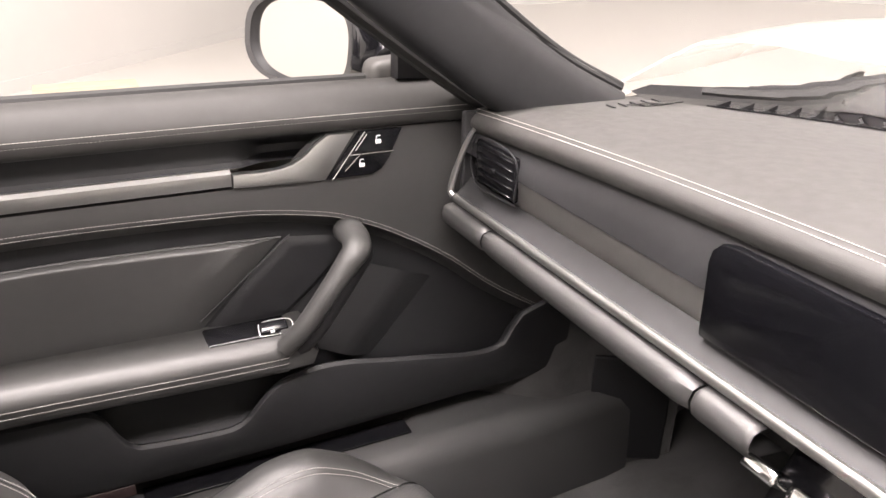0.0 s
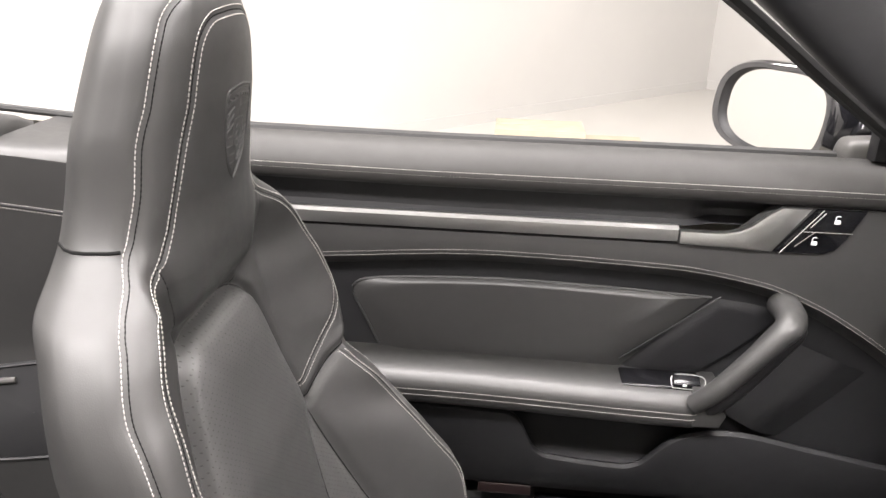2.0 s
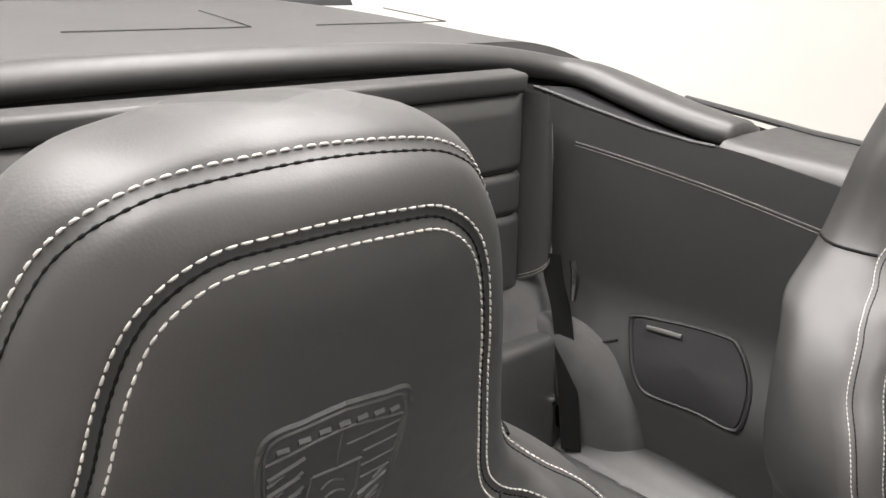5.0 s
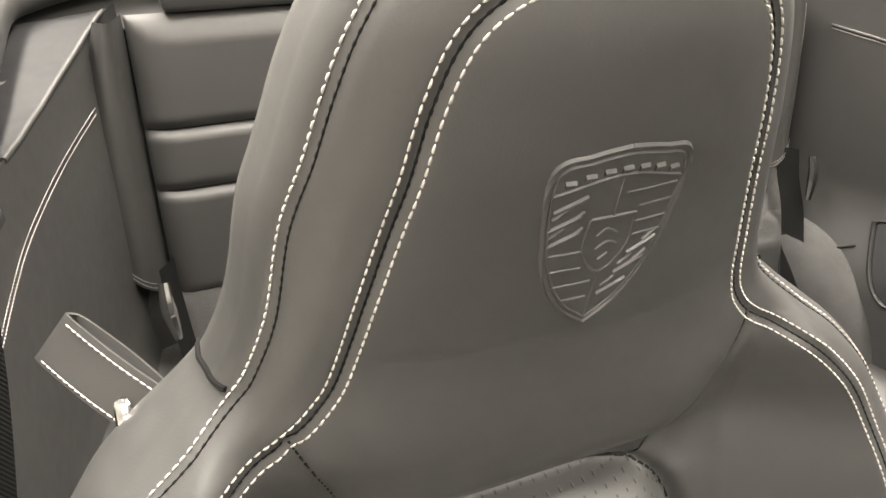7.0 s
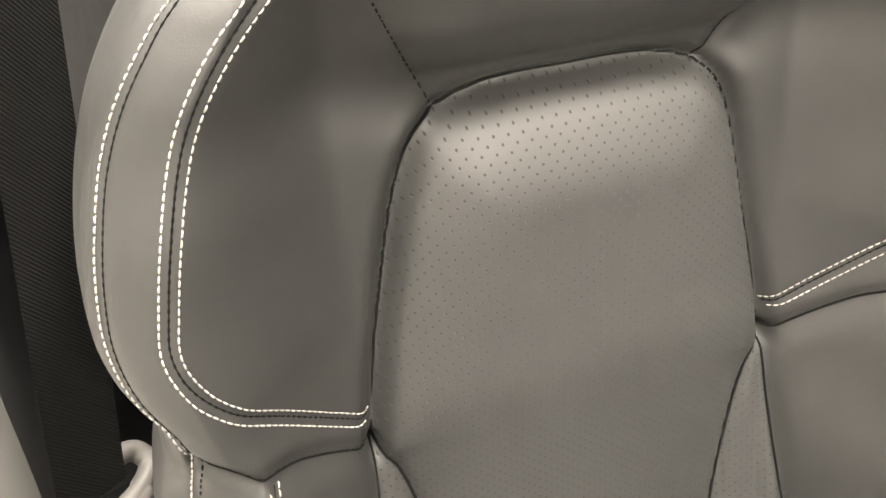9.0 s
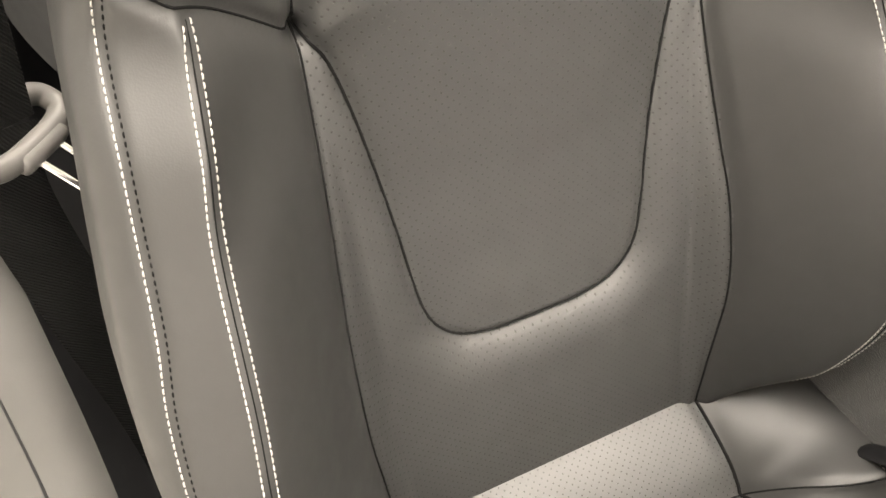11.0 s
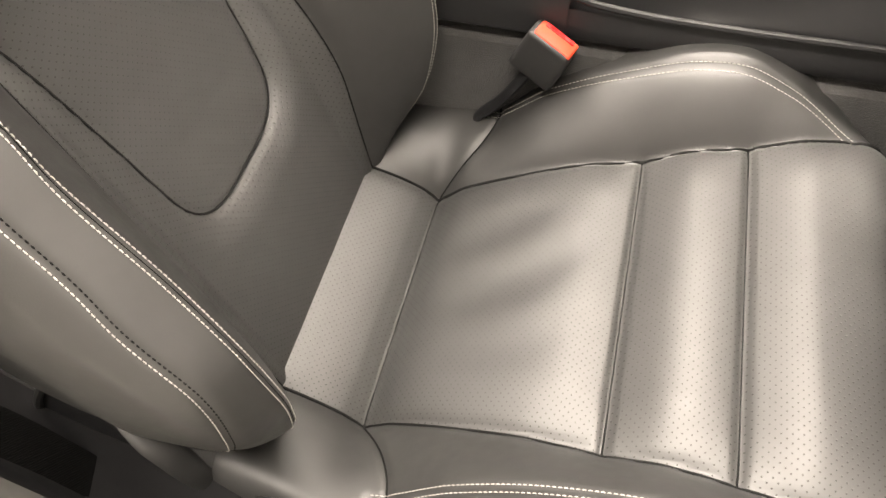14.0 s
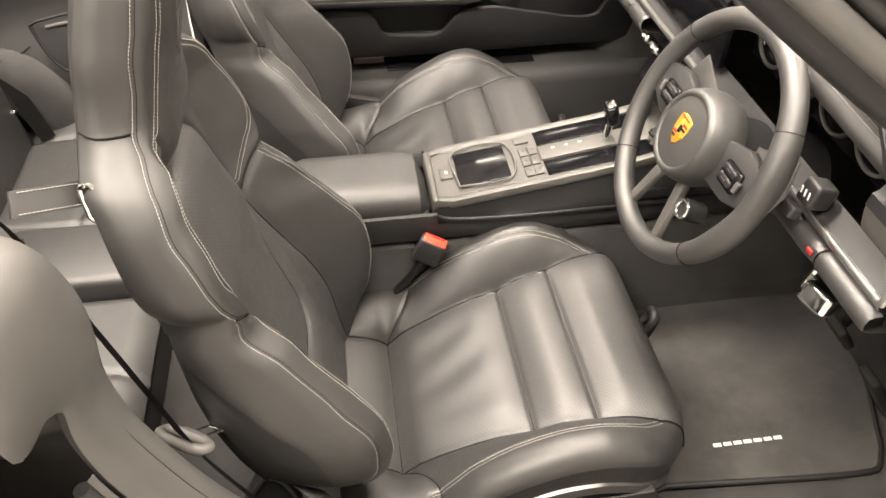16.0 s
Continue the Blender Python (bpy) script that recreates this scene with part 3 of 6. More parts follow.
    for i in range(7):
        y0 = -0.0245 + 0.0082 * i
        z0 = 0.8605 - 6.0 * y0 * y0
        ridge([(y0 - 0.0024, z0), (y0 + 0.0024, z0)], 0.0016)
    for pts in ([(-0.006, 0.829), (-0.002, 0.832), (0.004, 0.829)], [(-0.005, 0.822), (0.0, 0.825), (0.005, 0.823)], [(-0.002, 0.816), (0.002, 0.819)]):
        ridge(pts, 0.0008, 12)

    # ---- cushion ----
    ZC = ([0.19, 0.214, 0.235, 0.255, 0.275, 0.297, 0.33, 0.40, 0.46, 0.522, 0.57, 0.623, 0.68, 0.72, 0.75, 0.78],
          [0.091, 0.0825, 0.0755, 0.0675, 0.057, 0.042, 0.068, 0.106, 0.132, 0.148, 0.170, 0.180, 0.192, 0.190, 0.182, 0.166])
    INNER = [(0.214, 0.147), (0.297, 0.151), (0.40, 0.157), (0.522, 0.168), (0.623, 0.181), (0.72, 0.203), (0.77, 0.215)]
    RIDGE = [(0.337, 0.238), (0.41, 0.231), (0.48, 0.227), (0.55, 0.226), (0.62, 0.226), (0.68, 0.220), (0.722, 0.204)]
    COLLAR = [(0.297, 0.151), (0.335, 0.195), (0.352, 0.235), (0.345, 0.27)]
    WC = ([0.19, 0.24, 0.30, 0.36, 0.45, 0.60, 0.66, 0.70, 0.73, 0.755, 0.77, 0.78],
          [0.255, 0.262, 0.275, 0.283, 0.287, 0.287, 0.283, 0.272, 0.255, 0.232, 0.21, 0.18])

    def cushion(x, y):
        a = np.abs(y)
        z = bend(x, *ZC)
        inner = bend(x, *np.array(INNER).T)
        zr = bend(x, [0.19, 0.26, 0.337, 0.41, 0.48, 0.55, 0.60, 0.65, 0.69, 0.73, 0.76, 0.78], [0.10, 0.10, 0.108, 0.170, 0.211, 0.234, 0.238, 0.226, 0.205, 0.178, 0.155, 0.13])
        s = np.clip((a - inner) / (0.250 - inner), 0, 1)
        zr = zr + np.where(y > 0, 0.012 * np.exp(-((x - 0.575) / 0.075) ** 2), 0)
        z = z + (zr - z) * (np.sin(s * np.pi / 2) ** 0.9)
        # padding between the seams
        puff = np.minimum.reduce([np.abs(x - 0.297), np.abs(x - 0.522), np.abs(x - 0.623)])
        mid = (a < inner) & (x > 0.297)
        z = z + np.where(mid, 0.013 * hump(puff / 0.055) * hump((inner - a) / 0.06), 0)
        # sat-in creases
        z = z + np.where(mid, 0.0021 * np.sin(78 * (0.85 * y - 0.5 * x) + 1.5 * np.sin(18 * x + 7 * y) + 1.0) * np.exp(-((x - 0.40) / 0.07) ** 2 - ((y - 0.01) / 0.10) ** 2), 0)
        for sx in (0.297, 0.522, 0.623):
            z = z - 0.005 * np.exp(-((x - sx) / 0.0045) ** 2) * smoothstep((inner + 0.006 - a) / 0.012)
        for c, d, wd in ((INNER, 0.003, 0.008), (COLLAR, 0.004, 0.004), (RIDGE, 0.003, 0.004)):
            z = z - d * np.exp(-(near(x, a, c) / wd) ** 2)
        wdt = bend(x, *WC)
        q = np.clip((a - (wdt - 0.030)) / 0.030, 0, 1)
        f = np.clip((x - 0.735) / 0.045, 0, 1)
        return z - 0.034 * (1 - np.sqrt(1 - q * q)) - 0.045 * (1 - np.sqrt(1 - f * f))

    xs = np.r_[np.linspace(0.19, 0.73, 200), 0.73 + 0.05 * np.sin(np.linspace(0, np.pi / 2, 24)[1:])]
    nf = 161
    u = np.sin(np.linspace(-1, 1, nf) * np.pi / 2 * 0.86) / np.sin(np.pi / 2 * 0.86)
    wx = bend(xs, *WC)
    Yc, Xc = u[None] * wx[:, None], np.repeat(xs[:, None], nf, 1)
    Zc = cushion(Xc, Yc)
    top = np.stack([Xc, Yc, Zc], -1)
    F = grid_faces(len(xs), nf)
    flat = top.reshape(-1, 3)
    cen = flat[F].mean(1)
    inn = np.abs(cen[:, 1]) < np.interp(cen[:, 0], *np.array(INNER).T)
    collar = cen[:, 0] < np.interp(np.abs(cen[:, 1]), [0.151, 0.195, 0.235, 0.27, 0.3], [0.297, 0.335, 0.352, 0.345, 0.34])
    zone = np.where(inn, np.digitize(cen[:, 0], [0.297, 0.522, 0.623]) + 1, np.where(collar, 6, 5))
    uv = np.stack([flat[:, 1], np.repeat(np.r_[0, np.cumsum(np.hypot(np.diff(xs), np.diff(np.interp(xs, *ZC))))], nf)], -1)

    nrmc = -grid_normals(flat, F)

    def cutc(name, mask, mat, label=""):
        f = F[mask]
        used, inv = np.unique(f, return_inverse=True)
        return mesh_from(name, flat[used], inv.reshape(-1, 4)[:, ::-1], mat, seat, label, uv[used], normals=nrmc[used])
    for zn, label in ((1, "rear strip of perforated leather"), (2, "creased perforated leather panel"), (3, ""), (4, "")):
        cutc("cushion_panel", zone == zn, PERF, label)
    for s in (-1, 1):
        cutc("cushion_bolster", (zone == 5) & (cen[:, 1] * s > 0), LEATHER)
        cutc("collar", (zone == 6) & (cen[:, 1] * s > 0), LEATHER)
    # skirt under the edge of the cushion
    rim = np.vstack([top[:, 0], top[-1, 1:-1], top[::-1, -1]])
    cx = np.array([0.47, 0.0])
    rows = [rim]
    for drop, pull in ((0.012, 0.004), (0.035, 0.006), (0.06, 0.012)):
        d = rim.copy()
        out = d[:, :2] - cx
        d[:, :2] -= out / np.linalg.norm(out, axis=1)[:, None] * pull
        d[:, 2] = np.maximum(d[:, 2] - drop, 0.02)
        rows.append(d)
    loft("cushion_side", rows, LEATHER, seat)
    d0 = rows[-1].copy()
    rows = [d0]
    for drop, pull in ((0.002, -0.006), (0.022, -0.007), (0.026, 0.004)):
        d = d0.copy()
        out = d[:, :2] - cx
        d[:, :2] -= out / np.linalg.norm(out, axis=1)[:, None] * pull
        d[:, 2] -= drop
        rows.append(d)
    loft("base_trim", rows, TRIMGREY, seat, "grey satin trim band round the base")

    def on_cushion(curve, n, off, sgn):
        c = spline(curve, n)
        t = np.gradient(c, axis=0)
        t /= np.linalg.norm(t, axis=1)[:, None]
        c = c + off * np.stack([-t[:, 1], t[:, 0]], -1)
        x, y = c[:, 0], c[:, 1] * sgn
        e = 0.004
        nrm = np.stack([-(cushion(x + e, y) - cushion(x - e, y)) / (2 * e), -(cushion(x, y + e) - cushion(x, y - e)) / (2 * e), np.ones_like(x)], -1)
        return np.stack([x, y, cushion(x, y)], -1), nrm / np.linalg.norm(nrm, axis=1)[:, None]
    for s in (-1, 1):
        for o in (0.0036, -0.0036):
            thread("stitching", *on_cushion(RIDGE, 160, o, s), THREAD, seat, pitch=0.0045, length=0.0037, label="white double stitching")

    for s in (-1, 1):
        for c, r in ((INNER, 0.0018), (COLLAR, 0.0009)):
            tube("seam", on_cushion(c, 140, 0.0, s)[0] + (0, 0, 0.0008), r, BLACKTHREAD, seat, "", 6)
    for sx in (0.297, 0.522, 0.623):
        iy = float(np.interp(sx, *np.array(INNER).T))
        tube("seam", on_cushion([(sx, -iy), (sx, 0.0), (sx, iy)], 80, 0.0, 1)[0] + (0, 0, 0.0003), 0.0011, BLACKTHREAD, seat, "", 6)

    # frame, rails, side cover with a lever
    for s in (-1, 1):
        rbox("rail", (0.46, 0.035, 0.03), (0.50, 0.19 * s, -0.028), DARK, seat)
        rbox("riser", (0.36, 0.02, 0.09), (0.46, 0.20 * s, 0.02), DARK, seat)
        cover = prism("side_cover", [(0.235, 0.06), (0.245, 0.115), (0.27, 0.125), (0.34, 0.11), (0.42, 0.085), (0.70, 0.10), (0.72, 0.06), (0.60, 0.02), (0.26, 0.02)], 0.02, pose(0, 0.27 * s + 0.01, 0, 90, 0, 0), SHELL, seat, "dark plastic side cover")
        o = spline([(0.088, 0.228), (0.052, 0.165), (0.034, 0.090), (0.046, 0.010), (0.080, -0.030), (0.116, -0.010), (0.132, 0.060), (0.128, 0.150), (0.110, 0.215), (0.088, 0.228)], 60)[:-1]
        hinge = prism("hinge_cover", o, 0.030, pose(0, 0.230 * s + 0.015, 0, 90, 0, 0), DARK, seat, "dark rounded hinge cover with a raised rim", 0.004)
        tube("hinge_rim", [(x, 0.246 * s, z) for x, z in o], 0.004, SHELL, hinge, "raised rim", 8, closed=True)
        tube("lever", [(0.125, 0.240 * s, 0.195), (0.147, 0.249 * s, 0.181), (0.170, 0.254 * s, 0.160), (0.184, 0.254 * s, 0.110), (0.190, 0.248 * s, 0.045)], [0.007, 0.015, 0.014, 0.011, 0.005], SHELL, hinge, "dark recline lever", 12, 28, 0.45)
    # front adjusting handle below the cushion
    tube("front_handle", [(0.72, 0.10, 0.05), (0.785, 0.10, 0.065), (0.823, 0.10, 0.09), (0.828, 0.10, 0.115), (0.822, 0.07, 0.115), (0.795, 0.065, 0.05)], 0.010, DARK, seat, "", 8, 40)
    return seat


def add_strap(seat, s):
    """The leather tilt strap in its chrome slot, on one shoulder."""
    w0 = 0.186 * s
    ring = np.array([(0.0, 0.0), (0.0, 0.030), (0.006, 0.036), (0.016, 0.036), (0.020, 0.030), (0.020, 0.0), (0.016, -0.006), (0.006, -0.006)])
    rim = np.stack([-0.036 + ring[:, 0] * 0.7, np.full(8, w0 * 0.955), 0.688 + ring[:, 1] * 1.15], -1)
    tube("strap_frame", np.vstack([rim, rim[:1]]), 0.0035, CHROME, seat, "chrome strap slot", 8, 40)
    root, tip = np.array((-0.034, 0.160 * s, 0.708)), np.array((-0.097, 0.207 * s, 0.734))
    across = np.array((0.0, 0.65 * s, -0.76)) * 0.0145
    d = (tip - root) / np.linalg.norm(tip - root)
    n = np.cross(across, d)
    n /= np.linalg.norm(n)
    n *= 1 if n[0] > 0 else -1
    c = spline([root, root * 0.5 + tip * 0.5 + n * 0.004, tip - d * 0.004 + n * 0.002, tip - n * 0.003, tip - d * 0.005 - n * 0.009, root * 0.5 + tip * 0.5 - n * 0.010, root - n * 0.004], 60)
    strap = loft("strap", [[p - across, p, p + across] for p in c], LEATHER, seat, "leather tilt strap with white stitching", thick=0.0018)
    for k in (-0.80, 0.80):
        thread("stitching", c[:27] + across * k + n * 0.0014, n, THREAD, strap)
        thread("stitching", c[34:] + across * k - n * 0.0014, -n, THREAD, strap)


seat = make_seat()
seat.matrix_basis = pose(0, SEAT_Y, 0)
other = copy_thing(seat, pose(0.002, SEAT_Y + SEAT_STEP, 0))
for ch in other.children:       # this backrest leans a little further, its head set higher
    if ch.type == "MESH":
        ch.data = ch.data.copy()
        co = np.empty(len(ch.data.vertices) * 3)
        ch.data.vertices.foreach_get("co", co)
        co = co.reshape(-1, 3)
        zz = co[:, 2].copy()
        co[:, 0] -= 0.045 * np.maximum(0, zz - 0.68)
        co[:, 2] += 0.018 * np.clip((zz - 0.74) / 0.2, 0, 1)
        ch.data.vertices.foreach_set("co", co.ravel())
        ch.data.update()
tagged(other, "black leather passenger seat with white double stitching")
add_strap(seat, -1)
add_strap(other, 1)


# ---- showroom ----
def slab(name, corners, z0, z1, mat, label, category):
    bm = bmesh.new()
    f = bm.faces.new([bm.verts.new((x, y, z0)) for x, y in corners])
    r = bmesh.ops.extrude_face_region(bm, geom=[f])
    for v in r["geom"]:
        if isinstance(v, bmesh.types.BMVert):
            v.co.z = z1
    return tagged(part(name, bm, mat, smooth=False), label, category, kind="structure")


GROUND = -0.27
RC = [(2.3, 8.0), (-5.7, 0.0), (0.8, -6.5), (8.8, 1.5)]
slab("floor", RC, GROUND - 0.2, GROUND, FLOORM, "pale smooth showroom floor", "floor")
for i, nm in enumerate(("wall_1", "wall_2", "wall_3", "wall_4")):
    a, b = np.array(RC[i]), np.array(RC[(i + 1) % 4])
    d = (b - a) / np.linalg.norm(b - a)
    n = np.array([d[1], -d[0]]) * -0.2
    if (n @ (np.array([0.8, 0]) - a)) > 0:
        n = -n
    slab(nm, [a - d * 0.2, b + d * 0.2, b + d * 0.2 + n, a - d * 0.2 + n], GROUND, 3.7, WALL, "plain white showroom wall", "wall")
    m = -n / np.linalg.norm(n) * 0.012
    slab("baseboard", [a, b, b + m, a + m], GROUND, GROUND + 0.09, WALL, "low white baseboard along the wall", "baseboard")
slab("ceiling", RC, 3.7, 3.9, WALL, "plain white showroom ceiling", "ceiling")
crate = thing("cardboard_box", "closed brown cardboard box on the floor", "box")
rbox("carton", (0.62, 0.40, 0.11), (0.50, 5.1, GROUND + 0.075), CARD, crate, bevel=0.004)
rbox("lid_flap", (0.62, 0.19, 0.006), (0.50, 5.2, GROUND + 0.134), CARD, crate, bevel=0.001)
rbox("lid_flap", (0.62, 0.19, 0.006), (0.50, 5.0, GROUND + 0.134), CARD, crate, bevel=0.001)
rbox("flattened_carton", (1.0, 0.5, 0.02), (0.75, 5.15, GROUND + 0.011), CARD, crate, bevel=0.002)


# ---- cabin floor ----
def sheet(name, xs, ys, zf, mat, parent=None, label="", thick=0.012):
    rows = [[(x, y, zf(x, y)) for y in ys] for x in xs]
    return loft(name, rows, mat, parent, label, thick=-thick)


FLOOR_Z = -0.045


def cabin_floor(x, y):
    z = FLOOR_Z + 0.55 * max(0.0, x - 1.22) ** 1.2 + 0.004 * math.sin(9 * x + 4 * y)
    if x < 0.05:
        z += min(0.20, (0.05 - x) * 0.5)
    return z


fl = sheet("floor_carpet", np.linspace(-0.75, 1.75, 60), np.linspace(-0.73, 0.73, 40), cabin_floor, CARPET)
tagged(fl, "black carpet on the car floor", "carpet", kind="structure")
tun = loft("tunnel", [[(x, y, cabin_floor(x, 0) + h) for y, h in ((-0.13, 0), (-0.105, 0.10), (-0.10, 0.22), (-0.06, 0.25), (0.06, 0.25), (0.10, 0.22), (0.105, 0.10), (0.13, 0))] for x in np.linspace(-0.1, 1.6, 30)], CARPET)
tagged(tun, "black carpeted tunnel between the seats", "carpet", kind="structure")

# footwell fronts and kick panels
for s in (-1, 1):
    fw = loft("footwell_side", [[(x, s * (0.70 + 0.03 * math.sin(z * 5) + 0.10 * max(0.0, 1.10 - x) / 0.14), z) for z in np.linspace(-0.06, 0.60, 10)] for x in np.linspace(0.97, 1.7, 18)], CARPET, thick=0.01)
    tagged(fw, "dark carpeted kick panel", "carpet", kind="structure")
bulk = loft("footwell_front", [[(1.36 + 0.30 * max(0, 0.45 - z) - 0.0 * y, y, z) for z in np.linspace(-0.05, 0.66, 12)] for y in np.linspace(-0.72, 0.72, 20)], CARPET, thick=0.01)
tagged(bulk, "dark carpeted footwell wall", "carpet", kind="structure")
rest = thing("foot_rest", "black ribbed foot rest panel", "foot rest")
rbox("plate", (0.150, 0.012, 0.23), (1.245, 0.672, 0.10), DARK, rest, bevel=0.005, turn=(0, 0, -28))
rbox("plate_base", (0.19, 0.02, 0.30), (1.252, 0.682, 0.10), CARPET, rest, "carpet surround", 0.008, (0, 0, -28))

# driver's floor mat with a light border and a plain word mark
mat = thing("floor_mat", "grey pile floor mat with bound edge", "floor mat")
outl = [(0.775, -0.56), (1.14, -0.585), (1.20, -0.56), (1.23, -0.50), (1.30, -0.30), (1.30, -0.13), (1.27, -0.10), (0.86, -0.095), (0.83, -0.11), (0.74, -0.12), (0.74, -0.53)]
ring = spline(outl + outl[:1], 120)[:-1]
prism("mat_surface", [tuple(p) for p in ring], 0.010, pose(0, 0, FLOOR_Z + 0.006), MATTE, mat, bevel=0.003)
tube("binding", [(x, y, FLOOR_Z + 0.014) for x, y in ring], 0.0055, SHELL, mat, "grey bound edge", 8, closed=True)
for i in range(7):
    x0 = 0.896 + i * 0.0205
    rbox("mark", (0.0165, 0.008, 0.002), (x0 + 0.008, -0.492, FLOOR_Z + 0.017), ICON, mat, bevel=0.0006, seg=1)


# ---- passenger's door, shut ----
def along_x(name, profile, xs, mat, parent, label="", shift=None, thick=0.0, closed=False):
    """A profile in y, z carried along the car; shift(x) moves it."""
    rows = []
    for x in xs:
        dy, dz = shift(x) if shift else (0, 0)
        rows.append([(x, y + dy, z + dz) for y, z in profile])
    return loft(name, rows, mat, parent, label, closed, closed, thick=thick)


def belt_shift(x):
    return (-0.012 * max(0, x - 0.55) ** 1.5 * 3, 0.012 * max(0, 0.2 - x))


door = thing("car_door", "shut passenger door with black leather and satin strip", "car door")
XD = np.linspace(-0.10, 0.93, 50)
roll = [(0.800, 0.728), (0.792, 0.736), (0.775, 0.740), (0.760, 0.738), (0.748, 0.731), (0.738, 0.719), (0.731, 0.707), (0.728, 0.698), (0.7285, 0.688), (0.733, 0.681), (0.745, 0.677)]
along_x("door_top_roll", roll, XD, DASHTOP, door, "leather window-ledge roll with white stitching", belt_shift)
for z, dy in ((0.7035, -0.0012), (0.6965, -0.0008)):
    thread("stitching", [(x, 0.7295 + dy + belt_shift(x)[0], z + belt_shift(x)[1]) for x in XD], (0, -1, 0.2), THREAD, door, pitch=0.0045, length=0.004, r=0.0004, label="white door stitching")
along_x("window_seal", [(0.800, 0.725), (0.805, 0.738), (0.815, 0.740), (0.824, 0.732), (0.824, 0.69)], np.linspace(-0.16, 0.93, 30), RUBBER, door, "black window seal", belt_shift)
along_x("door_skin", [(0.824, 0.730), (0.88, 0.69), (0.915, 0.60), (0.925, 0.45), (0.915, 0.2), (0.895, 0.10)], np.linspace(-0.16, 0.98, 30), PAINT, door, "pale painted outer skin", None, 0.006)
# hollow band above the strip, deeper behind the release handle
rows = []
for x in np.linspace(-0.10, 0.93, 90):
    dy, dz = belt_shift(x)
    d = 0.030 * smoothstep(np.array((x - 0.562) / 0.05)).item() * (1 - smoothstep(np.array((x - 0.675) / 0.035)).item())
    rows.append([(x, y + dy + d * k, z + dz) for y, z, k in ((0.745, 0.682, 0), (0.750, 0.676, 0.1), (0.7535, 0.668, 0.6), (0.755, 0.655, 1.0), (0.754, 0.645, 1.0), (0.745, 0.638, 0.6))])
loft("upper_panel", rows, TRIM, door, "hollow leather band")
along_x("trim_strip", [(0.752, 0.639), (0.738, 0.640), (0.7325, 0.6355), (0.732, 0.627), (0.735, 0.6175), (0.745, 0.6145)], np.linspace(-0.10, 0.555, 24), ALU, door, "satin aluminium strip")
# release handle: satin blade that sweeps up to the switches
prism("release_handle", [(0.5565, 0.6145), (0.66, 0.6115), (0.6845, 0.6105), (0.7285, 0.6755), (0.689, 0.6755), (0.672, 0.664), (0.654, 0.648), (0.638, 0.639), (0.618, 0.6345), (0.595, 0.6335), (0.5565, 0.6345)], 0.016, Matrix(((1, 0, 0, 0), (0, 0, -1, 0.747), (0, 1, 0, 0), (0, 0, 0, 1))), ALU, door, "satin aluminium door release", 0.004)
pan = prism("switch_panel", [(0.686, 0.611), (0.752, 0.611), (0.768, 0.618), (0.780, 0.634), (0.800, 0.676), (0.735, 0.676)], 0.012, Matrix(((1, 0, 0, 0), (0, 0, -1, 0.742), (0, 1, 0, 0), (0, 0, 0, 1))), GLOSS, door, "gloss black lock switches", 0.003)
for p0, p1 in (((0.693, 0.611), (0.742, 0.676)), ((0.720, 0.644), (0.785, 0.644)), ((0.712, 0.622), (0.735, 0.644)), ((0.728, 0.650), (0.745, 0.672))):
    tube("chrome_line", [(p0[0], 0.7285, p0[1]), (p1[0], 0.7285, p1[1])], 0.0009, CHROME, pan, "", 6)
for x, z in ((0.762, 0.660), (0.737, 0.628)):
    rbox("lock_icon", (0.008, 0.0012, 0.006), (x, 0.7288, z), ICON, pan, bevel=0.0008, seg=1)
    tube("lock_icon", [(x - 0.003, 0.7288, z + 0.003), (x - 0.002, 0.7288, z + 0.008), (x + 0.003, 0.7288, z + 0.008)], 0.0007, ICON, pan, "", 6, 8)


# main panel between the strip and the stitched arch
def arch(x):
    return float(bend(np.array([x]), [-0.12, 0.05, 0.308, 0.551, 0.677, 0.75, 0.81, 0.88, 0.96, 1.12], [0.543, 0.560, 0.577, 0.571, 0.554, 0.529, 0.498, 0.453, 0.39, 0.29])[0])


XM = np.linspace(-0.10, 1.12, 80)
rows = []
for x in XM:
    zt = 0.616 if x < 0.60 else 0.616 + (0.681 - 0.616) * smoothstep(np.array((x - 0.60) / 0.10)).item()
    za = arch(x)
    yy = 0.738 + belt_shift(x)[0]
    rows.append([(x, yy + 0.012, zt), (x, yy + 0.001, zt - 0.004), (x, yy, zt + (za - zt) * 0.35), (x, yy - 0.002, zt + (za - zt) * 0.8), (x, yy - 0.001, za + 0.004), (x, yy + 0.004, za), (x, yy + 0.016, za - 0.006), (x, yy + 0.024, za - 0.018)])
loft("mid_panel", rows, LEATHER, door, "leather panel with a stitched arch")
for o in (0.004, 0.010):
    thread("stitching", [(x, 0.7362 + belt_shift(x)[0], arch(x) + o) for x in XM], (0, -1, 0), THREAD, door, pitch=0.0045, length=0.004, r=0.0004, label="fine white arch stitching")
# recess under the arch and the backing of the whole door
rows = []
for x in XM:
    za = arch(x)
    rows.append([(x, 0.760, za - 0.016), (x, 0.764, za - 0.04), (x, 0.766, max(0.30, za - 0.2)), (x, 0.766, 0.20), (x, 0.775, 0.185)])
loft("door_backing", rows, TRIM, door, "dark moulded recess")


